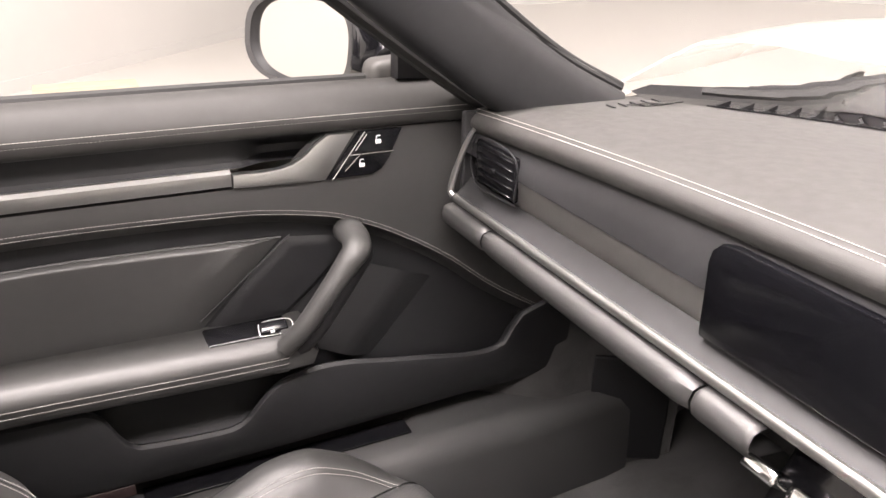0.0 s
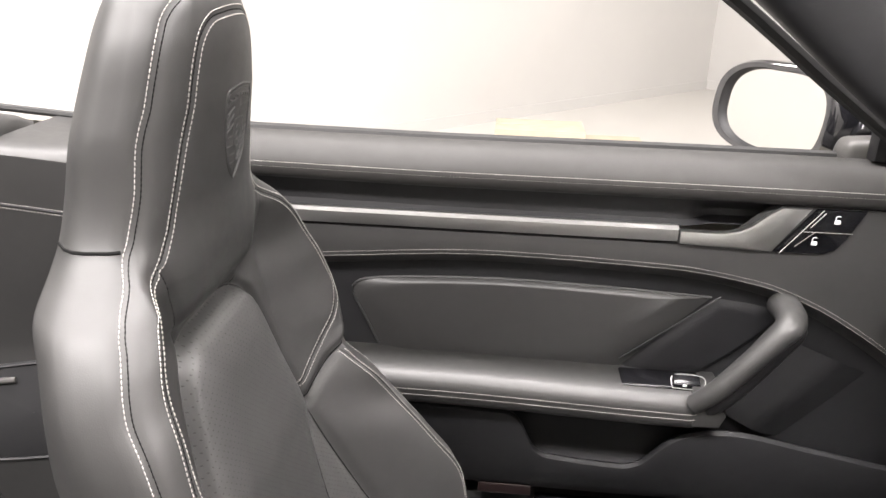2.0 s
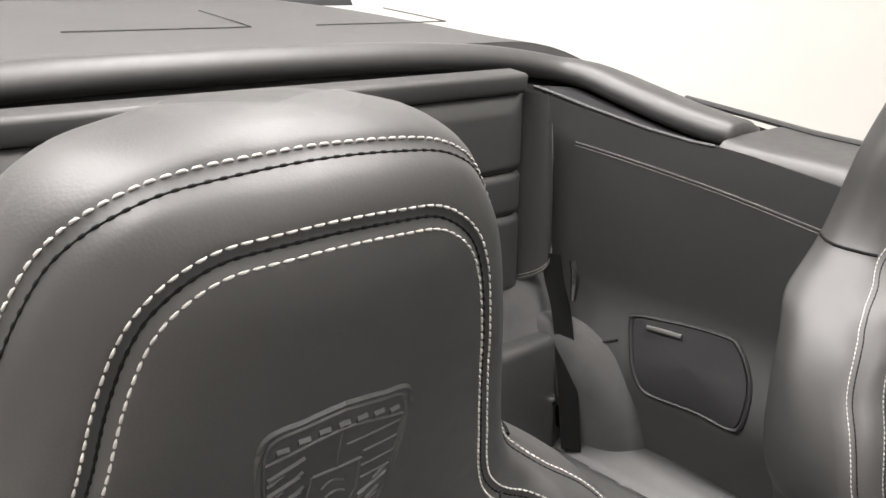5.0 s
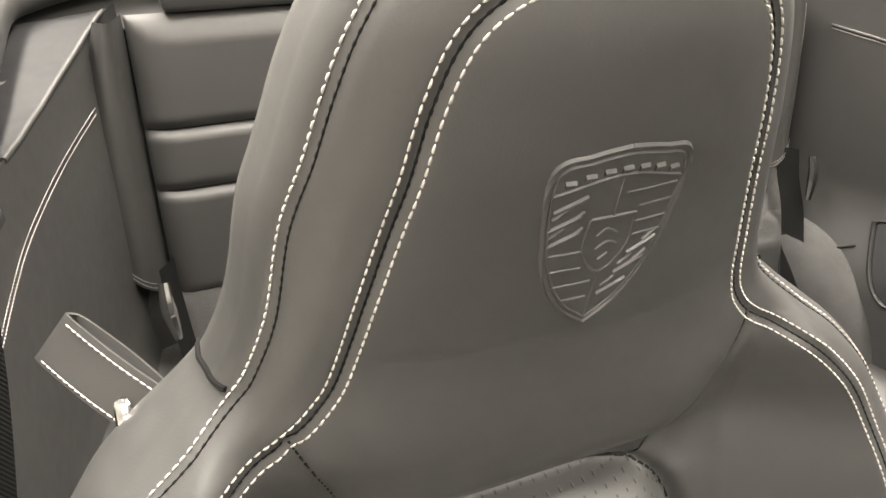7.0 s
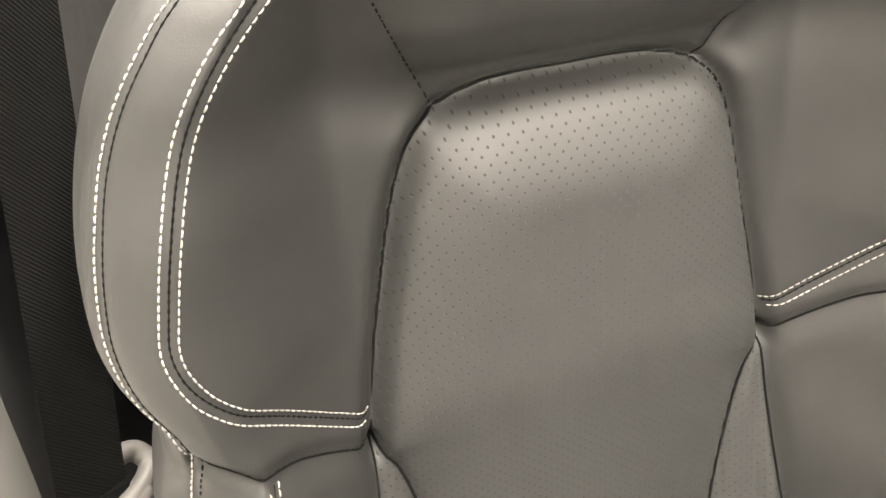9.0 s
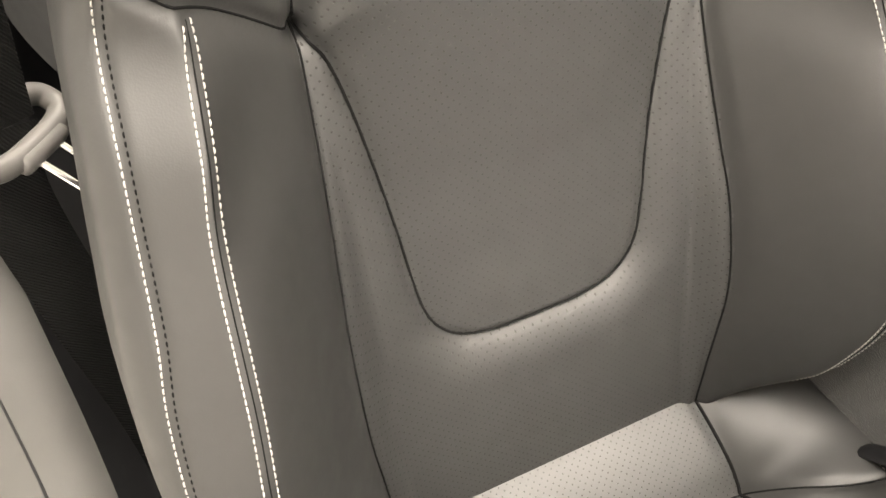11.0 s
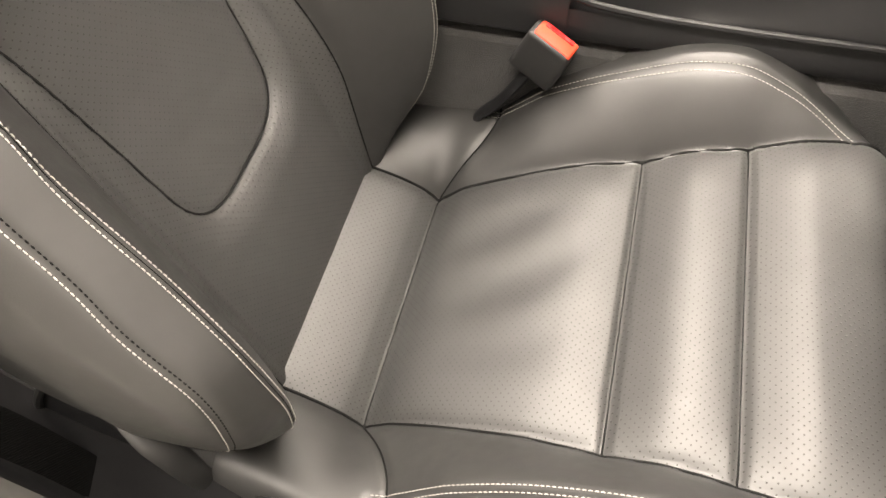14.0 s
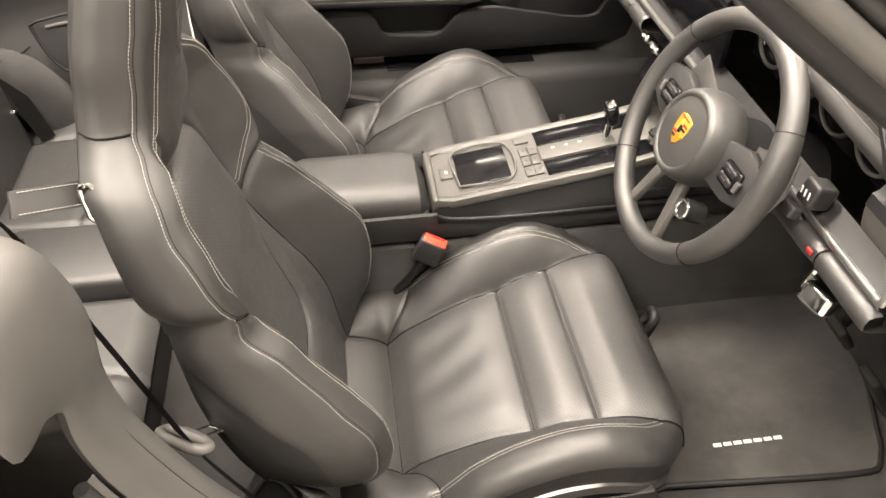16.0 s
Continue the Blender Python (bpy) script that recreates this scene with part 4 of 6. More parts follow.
# padded inset panel and speaker grille
def plate(name, outline, y0, bulge, mat, parent, label="", n=16):
    """A softly domed panel in the plane of the door."""
    o = np.array(outline)
    c = o.mean(0)
    rows = []
    for k in np.linspace(0, 1, n):
        q = c + (o - c) * (1 - k)
        lift = bulge * math.sin(min(1, k * 3.5) * math.pi / 2)
        rows.append([(x, y0 - lift, z) for x, z in q])
    return loft(name, rows, mat, parent, label, closed=True)


inset = spline([(0.142, 0.395), (0.115, 0.455), (0.091, 0.505), (0.095, 0.524), (0.125, 0.534), (0.22, 0.541), (0.332, 0.544), (0.48, 0.5405), (0.615, 0.5345)], 60)
inset = np.vstack([inset, [(0.56, 0.480), (0.495, 0.412)]])
inset = np.array((0.333, 0.973)) + (inset - (0.333, 0.973)) * 1.0276
plate("inset_panel", inset, 0.763, 0.010, LEATHER, door, "padded leather inset panel")
tube("inset_piping", [(x, 0.7625, z) for x, z in inset[:60]], 0.0022, SHELL, door, "", 6)
grille = spline([(0.620, 0.5340), (0.68, 0.527), (0.712, 0.517), (0.715, 0.505), (0.66, 0.45), (0.60, 0.40)], 30)
grille = np.vstack([grille, [(0.505, 0.400), (0.500, 0.410), (0.565, 0.480)]])
grille = np.array((0.333, 0.973)) + (grille - (0.333, 0.973)) * 1.0276
plate("speaker_grille", grille, 0.763, 0.005, DARK, door, "dark perforated speaker grille")
tube("grille_seam", [(0.498, 0.7585, 0.412), (0.634, 0.7545, 0.528)], 0.0012, TRIM, door, "", 6)

# armrest with its pad, stitching, window switch
arm = []
for x in np.r_[np.linspace(0.02, 0.60, 30), 0.615, 0.628, 0.637, 0.643]:
    tip = smoothstep(np.array((x - 0.60) / 0.048)).item()
    dz = -0.010 * smoothstep(np.array((x - 0.20) / 0.42)).item()
    arm.append([(x, y + 0.05 * tip * (0.768 - y) / 0.094, z + dz) for y, z in ((0.768, 0.406), (0.735, 0.408), (0.706, 0.409), (0.692, 0.407), (0.682, 0.402), (0.676, 0.394), (0.674, 0.386), (0.674, 0.372), (0.678, 0.360), (0.690, 0.352), (0.73, 0.347), (0.768, 0.345))])
loft("armrest", arm, LEATHER, door, "padded leather armrest")
for k in (6.1, 6.75):
    i0 = int(k)
    line = [np.array(r[i0]) * (1 - (k - i0)) + np.array(r[i0 + 1]) * (k - i0) + np.array((0, -0.0008, 0)) for r in arm[4:]]
    thread("stitching", line, (0, -1, 0.1), THREAD, door, pitch=0.0045, length=0.004, r=0.0004, label="white armrest stitching")
rbox("switch_well", (0.118, 0.052, 0.010), (0.556, 0.727, 0.3975), GLOSS, door, "dark switch recess", 0.004)
sw = rbox("window_switch", (0.040, 0.020, 0.012), (0.592, 0.714, 0.4050), GLOSS, door, "window switch with a chrome rim", 0.003, (25, 0, 0))
tube("switch_rim", [(0.570, 0.7025, 0.4005), (0.612, 0.7025, 0.4015), (0.616, 0.718, 0.4125), (0.575, 0.721, 0.4120), (0.570, 0.7025, 0.4005)], 0.0009, ALU, sw, "", 6, 40)
rbox("switch_icon", (0.006, 0.001, 0.004), (0.588, 0.7025, 0.4055), ICON, sw, bevel=0.0005, seg=1)

# grab handle: leather front, hard back
path = [(0.600, 0.680, 0.390), (0.625, 0.665, 0.425), (0.658, 0.659, 0.473), (0.688, 0.660, 0.513), (0.703, 0.665, 0.529), (0.711, 0.690, 0.534), (0.716, 0.735, 0.530)]
tube("grab_handle", path, [0.017, 0.0175, 0.0175, 0.018, 0.020, 0.021, 0.023], LEATHER, door, "sloping leather grab handle", 16, 44, 0.85)
tube("grab_handle_back", [(x + 0.016, y + 0.014, z - 0.016) for x, y, z in path[:6]], [0.017, 0.017, 0.016, 0.015, 0.014, 0.012], TRIM, door, "", 12, 40)
foot = prism("grab_foot", [(0.585, 0.350), (0.640, 0.352), (0.648, 0.372), (0.632, 0.405), (0.600, 0.405)], 0.04, Matrix(((1, 0, 0, 0), (0, 0, -1, 0.715), (0, 1, 0, 0), (0, 0, 0, 1))), LEATHER, door, "", 0.008)


# moulded fold ahead of the grab handle
rows = [[np.array(a) * (1 - t) + np.array(b) * t for t in np.linspace(0, 1, 10)] for a, b in (((0.655, 0.767, 0.33), (0.745, 0.767, 0.46)), ((0.700, 0.750, 0.315), (0.803, 0.752, 0.442)), ((0.712, 0.748, 0.310), (0.818, 0.750, 0.437)), ((0.725, 0.752, 0.303), (0.828, 0.754, 0.430)), ((0.76, 0.767, 0.29), (0.875, 0.767, 0.41)))]
loft("moulded_fold", rows, TRIM, door, "dark moulded fold")


# lower panel with the bottle pocket
def pocket_edge(x):
    return float(bend(np.array([x]), [-0.10, 0.10, 0.325, 0.345, 0.378, 0.395, 0.515, 0.535, 0.580, 0.605, 0.66, 0.80, 0.95, 0.985, 1.015, 1.12], [0.335, 0.338, 0.336, 0.328, 0.272, 0.262, 0.254, 0.260, 0.304, 0.318, 0.326, 0.302, 0.277, 0.285, 0.333, 0.36])[0])


XP = np.r_[np.linspace(-0.10, 0.32, 16), np.linspace(0.325, 0.62, 50), np.linspace(0.63, 1.02, 24), 1.06, 1.12]
rows = []
for x in XP:
    z = pocket_edge(x)
    out = 0.712 - 0.010 * math.sin(max(0, min(1, (x - 0.1) / 0.8)) * math.pi)
    rows.append([(x, out + 0.030, z - 0.02), (x, out + 0.014, z - 0.002), (x, out + 0.007, z + 0.001), (x, out + 0.001, z - 0.003), (x, out, z - 0.010), (x, out + 0.003, z * 0.6 + 0.075), (x, out + 0.012, 0.205), (x, out + 0.028, 0.182), (x, out + 0.07, 0.178), (x, 0.86, 0.185), (x, 0.893, 0.16), (x, 0.893, 0.10)])
loft("map_pocket", rows, TRIM, door, "moulded door pocket with a cut-out")
rows = [[(x, 0.766, 0.34), (x, 0.764, 0.25), (x, 0.745, 0.225), (x, 0.72, 0.222)] for x in np.linspace(0.33, 0.60, 10)]
loft("pocket_inside", rows, DARK, door)
rbox("reflector", (0.085, 0.003, 0.018), (0.335, 0.7255, 0.178), plain("dark_red_reflector", (0.014, 0.006, 0.006), 0.5), door, "dark red reflector", 0.001)

# sill with tread plate
for s in (-1, 1):
    sill = thing("door_sill", "dark door sill with black tread plate", "door sill")
    lift = 0.05 if s > 0 else 0.0
    along_x("sill_body", [(s * (0.70 - 0.8 * lift), -0.05), (s * (0.705 - 0.8 * lift), 0.05 + lift), (s * (0.715 - 0.8 * lift), 0.075 + lift), (s * (0.735 - 0.8 * lift), 0.088 + lift), (s * 0.80, 0.090 + lift), (s * 0.865, 0.090 + lift), (s * 0.875, 0.10 + lift), (s * 0.885, 0.04), (s * 0.88, -0.15)], np.linspace(-0.25, 1.25, 30), SILLGREY, sill, "grey moulded sill")
    rbox("tread_plate", (0.43, 0.040, 0.005), (0.602, s * (0.822 - 1.55 * lift), 0.0925 + lift), GLOSS, sill, "black tread plate", 0.0015)
    along_x("rocker", [(s * 0.885, 0.03), (s * 0.90, -0.05), (s * 0.89, -0.15), (s * 0.84, -0.19)], np.linspace(-0.3, 1.1, 20), PAINT, sill, "pale painted rocker")

# ---- windscreen frame ----
fr = thing("windscreen_frame", "dark trimmed windscreen frame with raked pillars", "windscreen")


def pillar_rows(s):
    rows = []
    for x, y, z, w, d in ((1.10, 0.690, 0.640, 0.21, 0.035), (1.016, 0.686, 0.705, 0.155, 0.036), (0.883, 0.670, 0.793, 0.137, 0.034), (0.746, 0.648, 0.887, 0.132, 0.034), (0.60, 0.612, 0.990, 0.120, 0.036), (0.46, 0.56, 1.075, 0.10, 0.04)):
        ax = np.array((0.55, 0.0, 0.83))       # across the pillar, in the side view
        oy = np.array((0.0, 1.0, 0.0))
        c = np.array((x, y, z))
        ring = []
        for t in np.linspace(0, 2 * np.pi, 20, endpoint=False):
            u, v = math.cos(t), math.sin(t)
            ring.append(c + ax * w * 0.42 * math.copysign(abs(u) ** 0.7, u) + oy * d * math.copysign(abs(v) ** 0.7, v))
        rows.append([(p[0], s * p[1], p[2]) for p in ring])
    return rows


for s in (-1, 1):
    r = np.array(pillar_rows(s)) + ((0, 0, 0) if s > 0 else (0.010, 0.0, 0.015))
    fine = np.stack([np.stack([bend(np.linspace(0, 5, 30), range(6), r[:, j, k]) for k in range(3)], -1) for j in range(20)], 1)
    loft("pillar", fine, TRIM, fr, "dark padded pillar", closed=True, caps=True)
    tube("glass_edge", fine[:, 0] + (0.002, 0, 0.002), 0.005, RUBBER, fr, "black glass edge", 8)
    if s > 0:
        tube("pillar_seal", [(p[0] - 0.035, p[1] + s * 0.045, p[2] - 0.045) for p in r.mean(1)], 0.010, RUBBER, fr, "", 8, 30)
for dx, dy, dz, rr, mm in ((0.004, -0.046, 0.004, 0.015, JAMB), (0.018, -0.044, 0.026, 0.009, RUBBER), (0.036, -0.048, 0.050, 0.019, JAMB), (0.062, -0.044, 0.080, 0.014, SHELL)):
    tube("door_seal", [(p[0] + dx, p[1] + dy, p[2] + dz) for p in np.array(pillar_rows(-1)).mean(1)], rr, mm, fr, "grey door seal along the pillar", 10, 30)
tube("header", [(0.46, 0.56, 1.075), (0.40, 0.40, 1.10), (0.375, 0.0, 1.115), (0.40, -0.40, 1.10), (0.46, -0.56, 1.075)], 0.035, TRIM, fr, "", 12, 40, 0.7)
g = []
for y in np.linspace(-0.66, 0.66, 20):
    k = (y / 0.66) ** 2
    g.append([(1.52 - 0.33 * k, y, 0.695), (0.93 - 0.10 * k, y * 0.96, 0.90 - 0.03 * k), (0.42 + 0.06 * k, y * 0.86, 1.13 - 0.03 * k)])
pane = loft("windscreen_glass", g, GLASS, fr, "clear windscreen glass")
pane.visible_shadow = False
for s in (-1, 1):
    prism("mirror_triangle", [(0.80, 0.740), (0.90, 0.735), (0.94, 0.735), (0.825, 0.805), (0.80, 0.815)], 0.03, Matrix(((1, 0, 0, 0), (0, 0, -1, s * 0.765 + 0.015), (0, 1, 0, 0), (0, 0, 0, 1))), DARK, fr, "black mirror triangle", 0.006)

# ---- bonnet, cowl and wipers ahead of the windscreen ----
bon = thing("car_bonnet", "pale painted bonnet ahead of the windscreen", "bonnet")
rows = []
for x in np.linspace(1.56, 2.9, 24):
    t = (x - 1.56) / 1.34
    row = []
    for y in np.linspace(-0.93, 0.93, 30):
        a = abs(y)
        z = 0.683 - 0.09 * t - 0.30 * t**3 + 0.030 * math.exp(-((a - 0.72) / 0.17) ** 2) * (1 - 0.2 * t) - 0.9 * max(0, a - 0.80) ** 1.4 - 0.05 * (1 - (a / 0.93)) * 0
        row.append((x - 0.22 * (y / 0.93) ** 2 * (1 - t), y, z))
    rows.append(row)
loft("bonnet_skin", rows, PAINT, bon, "", thick=0.004)
rows = [[(1.49 - 0.33 * (y / 0.7) ** 2, y, 0.690), (1.55 - 0.33 * (y / 0.7) ** 2, y, 0.685), (1.62 - 0.33 * (y / 0.7) ** 2, y, 0.690)] for y in np.linspace(-0.74, 0.74, 24)]
loft("cowl", rows, DARK, bon, "black cowl grille")
wip = thing("wiper", "black windscreen wiper on the cowl", "wiper")
def base_x(y):
    return 1.545 - 0.33 * (y / 0.7) ** 2


tube("wiper_arm", [(base_x(y) + 0.02, y, 0.700) for y in (0.0, 0.2, 0.4, 0.6)], [0.009, 0.008, 0.006, 0.004], DARK, wip, "", 8, 30)
tube("wiper_blade", [(base_x(y), y, 0.7015) for y in (-0.02, 0.2, 0.4, 0.64)], 0.0045, RUBBER, wip, "", 6, 30)
rbox("wiper_joint", (0.03, 0.05, 0.014), (base_x(0.36) + 0.02, 0.36, 0.704), TRIMGREY, wip, bevel=0.004, turn=(0, 0, 32))

# ---- outside mirror ----
mir = thing("wing_mirror", "gloss black wing mirror with chrome-rimmed glass", "wing mirror")
MC = np.array((0.750, 0.955, 0.767))


def mirror_ring(k, dx):
    pts = []
    for t in np.linspace(0, 2 * np.pi, 40, endpoint=False):
        u, v = math.cos(t), math.sin(t)
        y = 0.118 * math.copysign(abs(u) ** 0.75, u)
        z = 0.072 * math.copysign(abs(v) ** 0.75, v) * (1 + 0.16 * (u < 0) * -u)
        pts.append((MC[0] + dx - 0.45 * y * k + 0.10 * z * k, MC[1] + y * k, MC[2] + z * k))
    return pts


loft("mirror_shell", [mirror_ring(0.90, -0.035), mirror_ring(1.0, -0.036), mirror_ring(1.05, -0.028), mirror_ring(1.06, -0.005), mirror_ring(0.98, 0.035), mirror_ring(0.8, 0.07), mirror_ring(0.45, 0.095), mirror_ring(0.02, 0.10)], BLACKPAINT, mir, "gloss black shell", closed=True)
loft("mirror_rim", [mirror_ring(0.91, -0.034), mirror_ring(0.87, -0.030), mirror_ring(0.85, -0.020)], DARK, mir, "", closed=True)
loft("mirror_glass", [mirror_ring(0.86, -0.024), mirror_ring(0.6, -0.024), mirror_ring(0.3, -0.024), mirror_ring(0.002, -0.024)], MIRROR, mir, "silver mirror glass", closed=True)
rbox("mirror_foot", (0.10, 0.055, 0.046), (0.818, 0.803, 0.741), JAMB, mir, "grey mirror foot", 0.014, (0, -4, 0), 4, 0.85)
tube("mirror_arm", [(0.825, 0.825, 0.752), (0.83, 0.86, 0.768), (0.82, 0.90, 0.778)], [0.028, 0.034, 0.045], BLACKPAINT, mir, "", 16, 16)

# ---- dashboard ----
dash = thing("dashboard", "black leather dashboard with stitched edge and satin rail", "dashboard")


def dash_top(y):
    return 0.735 - 0.035 * (abs(y) / 0.7) ** 1.6


def dash_x(y):
    return 0.885 + 0.004 * (abs(y) / 0.7)


YD = np.linspace(-0.705, 0.705, 60)
rows = []
for y in YD:
    z, x = dash_top(y), dash_x(y)
    rows.append([(1.535 - 0.34 * (y / 0.7) ** 2, y, 0.696), (1.30 - 0.17 * (y / 0.7) ** 2, y, 0.5 * z + 0.353), (1.08, y, z + 0.004), (0.97, y, z + 0.006), (x + 0.035, y, z + 0.003), (x + 0.018, y, z), (x + 0.007, y, z - 0.005), (x + 0.001, y, z - 0.012), (x, y, z - 0.020), (x + 0.004, y, z - 0.029), (x + 0.014, y, z - 0.033)])
loft("top_pad", rows, DASHTOP, dash, "leather dash top")
for off, dz in ((0.010, -0.0028), (0.017, 0.0004)):
    thread("stitching", [(dash_x(y) + off, y, dash_top(y) + dz) for y in YD], (-0.4, 0, 1), THREAD, dash, pitch=0.0045, length=0.0037, r=0.0004, label="white dash stitching")
for y0, y1 in ((-0.705, -0.585), (-0.13, 0.705)):
    rows = [[(dash_x(y) + 0.012, y, dash_top(y) - 0.031), (dash_x(y) + 0.004, y, dash_top(y) - 0.045), (0.885, y, 0.66), (0.882, y, 0.643)] for y in np.linspace(y0, y1, 30)]
    # The darker trim colour holds the shade below the overhanging top pad.
    loft("face_pad", rows, TRIM, dash, "leather face with its shade put into a dark colour")
    rows = [[(0.8845, y, 0.642), (0.884, y, 0.636), (0.889, y, 0.612), (0.893, y, 0.602)] for y in np.linspace(max(y0, -0.66), min(y1, 0.66), 20)]
    loft("decor_panel", rows, TRIMGREY, dash, "matt grey decor panel")
rows = [[(0.893, y, 0.603), (0.888, y, 0.598), (0.874, y, 0.585), (0.868, y, 0.5805)] for y in np.linspace(-0.69, 0.69, 40)]
loft("shelf", rows, TRIM, dash)
rows = [[(0.869, y, 0.5815), (0.865, y, 0.5815), (0.8625, y, 0.579), (0.8615, y, 0.574), (0.864, y, 0.5695), (0.868, y, 0.568)] for y in np.linspace(-0.695, 0.695, 40)]
loft("rail", rows, ALU, dash, "satin aluminium rail")
for s in (-1, 1):
    tube("rail_end", [(0.864, s * 0.690, 0.577), (0.863, s * 0.697, 0.586), (0.868, s * 0.690, 0.62), (0.876, s * 0.674, 0.665), (0.880, s * 0.665, 0.682)], [0.005, 0.005, 0.0045, 0.004, 0.003], ALU, dash, "satin rail end", 8, 30)
    rbox("end_cap", (0.10, 0.012, 0.16), (0.93, s * 0.699, 0.62), TRIM, dash, bevel=0.004)
# air vent at the passenger end
vent = rbox("vent_frame", (0.008, 0.108, 0.062), (0.8835, 0.602, 0.641), GLOSS, dash, "black air vent", 0.006)
for i in range(5):
    rbox("vent_slat", (0.006, 0.098, 0.0022), (0.8790, 0.602, 0.617 + i * 0.012), GLOSS, vent, bevel=0.001, turn=(0, 25, 0), seg=1)
tube("vent_rim", [(0.8795, 0.548, 0.609), (0.8795, 0.655, 0.609), (0.8795, 0.657, 0.672), (0.8795, 0.553, 0.672), (0.8795, 0.548, 0.609)], 0.0014, DARK, vent, "", 6, 60)
rbox("vent_knob", (0.006, 0.010, 0.006), (0.877, 0.600, 0.641), GLOSS, vent, bevel=0.002)
# lower padded roll in three lengths, with gaps
for y0, y1 in ((0.582, 0.70), (0.178, 0.579), (0.105, 0.175), (-0.579, -0.175), (-0.70, -0.582)):
    rows = []
    n = 20
    for k, y in enumerate(np.linspace(y0, y1, n)):
        e = 0.003 * (k in (0, n - 1))
        rows.append([(0.868 + e, y, 0.566 - e), (0.858 + e, y, 0.5655 - e), (0.851 + e, y, 0.560), (0.848 + e, y, 0.550), (0.850 + e, y, 0.540), (0.857 + e, y, 0.533 + e), (0.870 + e, y, 0.530 + e), (0.90, y, 0.53)])
    loft("lower_roll", rows, LEATHER, dash, "padded leather lower roll")
rows = [[(0.895, y, 0.545), (0.94, y, 0.51), (1.05, y, 0.47), (1.22, y, 0.42), (1.36, y, 0.40)] for y in np.linspace(-0.70, 0.70, 20)]
loft("glovebox", rows, TRIM, dash, "dark glovebox underside")
# centre screen
so = [(-0.176 + 0.012, 0.6005), (-0.176, 0.606), (-0.176, 0.690), (-0.170, 0.7), (0.180, 0.7), (0.196, 0.697), (0.205, 0.688), (0.2075, 0.676), (0.2045, 0.603), (0.202, 0.6005)]
prism("centre_screen", so, 0.010, Matrix(((0, 0, -1, 0.8855), (1, 0, 0, 0), (0, 1, 0, 0), (0, 0, 0, 1))), SCREEN, dash, "black touch screen, switched off", 0.002)
# demister slots by the windscreen
def pad_z(x, y):
    """Height of the dash top ahead of its crown."""
    z = dash_top(y)
    x1, z1 = 1.30 - 0.17 * (y / 0.7) ** 2, 0.5 * z + 0.353
    return float(np.interp(x, [1.08, x1, 1.535 - 0.34 * (y / 0.7) ** 2], [z + 0.004, z1, 0.696]))


for y0, y1, back in ((0.28, 0.585, 0.055), (-0.25, 0.25, 0.06), (-0.585, -0.28, 0.055)):
    rows = [[(1.535 - 0.34 * (y / 0.7) ** 2 - back + dx, y, pad_z(1.535 - 0.34 * (y / 0.7) ** 2 - back + dx, y) + 0.003) for dx in (-0.014, 0.014)] for y in np.linspace(y0, y1, 16)]
    slot = loft("demister", rows, GLOSS, dash, "black demister slot", thick=0.002)
    for y in np.linspace(y0 + 0.01, y1 - 0.01, int((y1 - y0) / 0.025)):
        x = 1.535 - 0.34 * (y / 0.7) ** 2 - back
        rbox("demister_bar", (0.026, 0.004, 0.004), (x, y, pad_z(x, y) + 0.0045), TRIM, slot, bevel=0, seg=1)
for s in (-1, 1):
    slot = prism("side_demister", [(1.02, 0.598), (1.12, 0.622), (1.20, 0.604), (1.10, 0.592)], 0.002, Matrix(((1, 0, 0, 0), (0, s, 0, 0), (0, 0, 1, pad_z(1.15, 0.62) + 0.001), (0, 0, 0, 1))), GLOSS, dash, "small black demister slot", 0)
    for k in range(5):
        rbox("demister_bar", (0.003, 0.018, 0.002), (1.065 + 0.022 * k, s * (0.603 + 0.002 * k), pad_z(1.12, 0.605) + 0.004), TRIM, slot, bevel=0, seg=1)
# binnacle with round dials ahead of the wheel
rows = []
for t in np.linspace(0, 1, 12):
    x = 0.885 + 0.13 * t
    rows.append([(x, SEAT_Y + 0.23 * u, 0.70 + (0.085 - 0.02 * t) * (1 - abs(u) ** 3.2)) for u in np.linspace(-1, 1, 30)])
loft("binnacle", rows, TRIM, dash, "dark instrument hood", thick=0.006)
rbox("dial_panel", (0.012, 0.42, 0.12), (0.95, SEAT_Y, 0.675), GLOSS, dash, "black instrument panel", 0.005)
for dy in (-0.145, -0.05, 0.05, 0.145):
    ring = [(0.938, SEAT_Y + dy + 0.043 * math.cos(t), 0.672 + 0.043 * math.sin(t)) for t in np.linspace(0, 2 * np.pi, 40, endpoint=False)]
    dial = tube("dial", ring, 0.0035, TRIMGREY, dash, "round dial with a satin ring", 8, closed=True)
    face = prism("dial_face", [(0.040 * math.cos(t), 0.040 * math.sin(t)) for t in np.linspace(0, 2 * np.pi, 32, endpoint=False)], 0.002, Matrix(((0, 0, -1, 0.942), (1, 0, 0, SEAT_Y + dy), (0, 1, 0, 0.672), (0, 0, 0, 1))), SCREEN, dial, "", 0)
    for t in np.linspace(-0.6, 3.7, 11):
        rbox("dial_mark", (0.0012, 0.002, 0.006), (0.9385, SEAT_Y + dy + 0.033 * math.cos(t), 0.672 + 0.033 * math.sin(t)), ICON, dial, bevel=0, seg=1, turn=(90 - math.degrees(t), 0, 0))
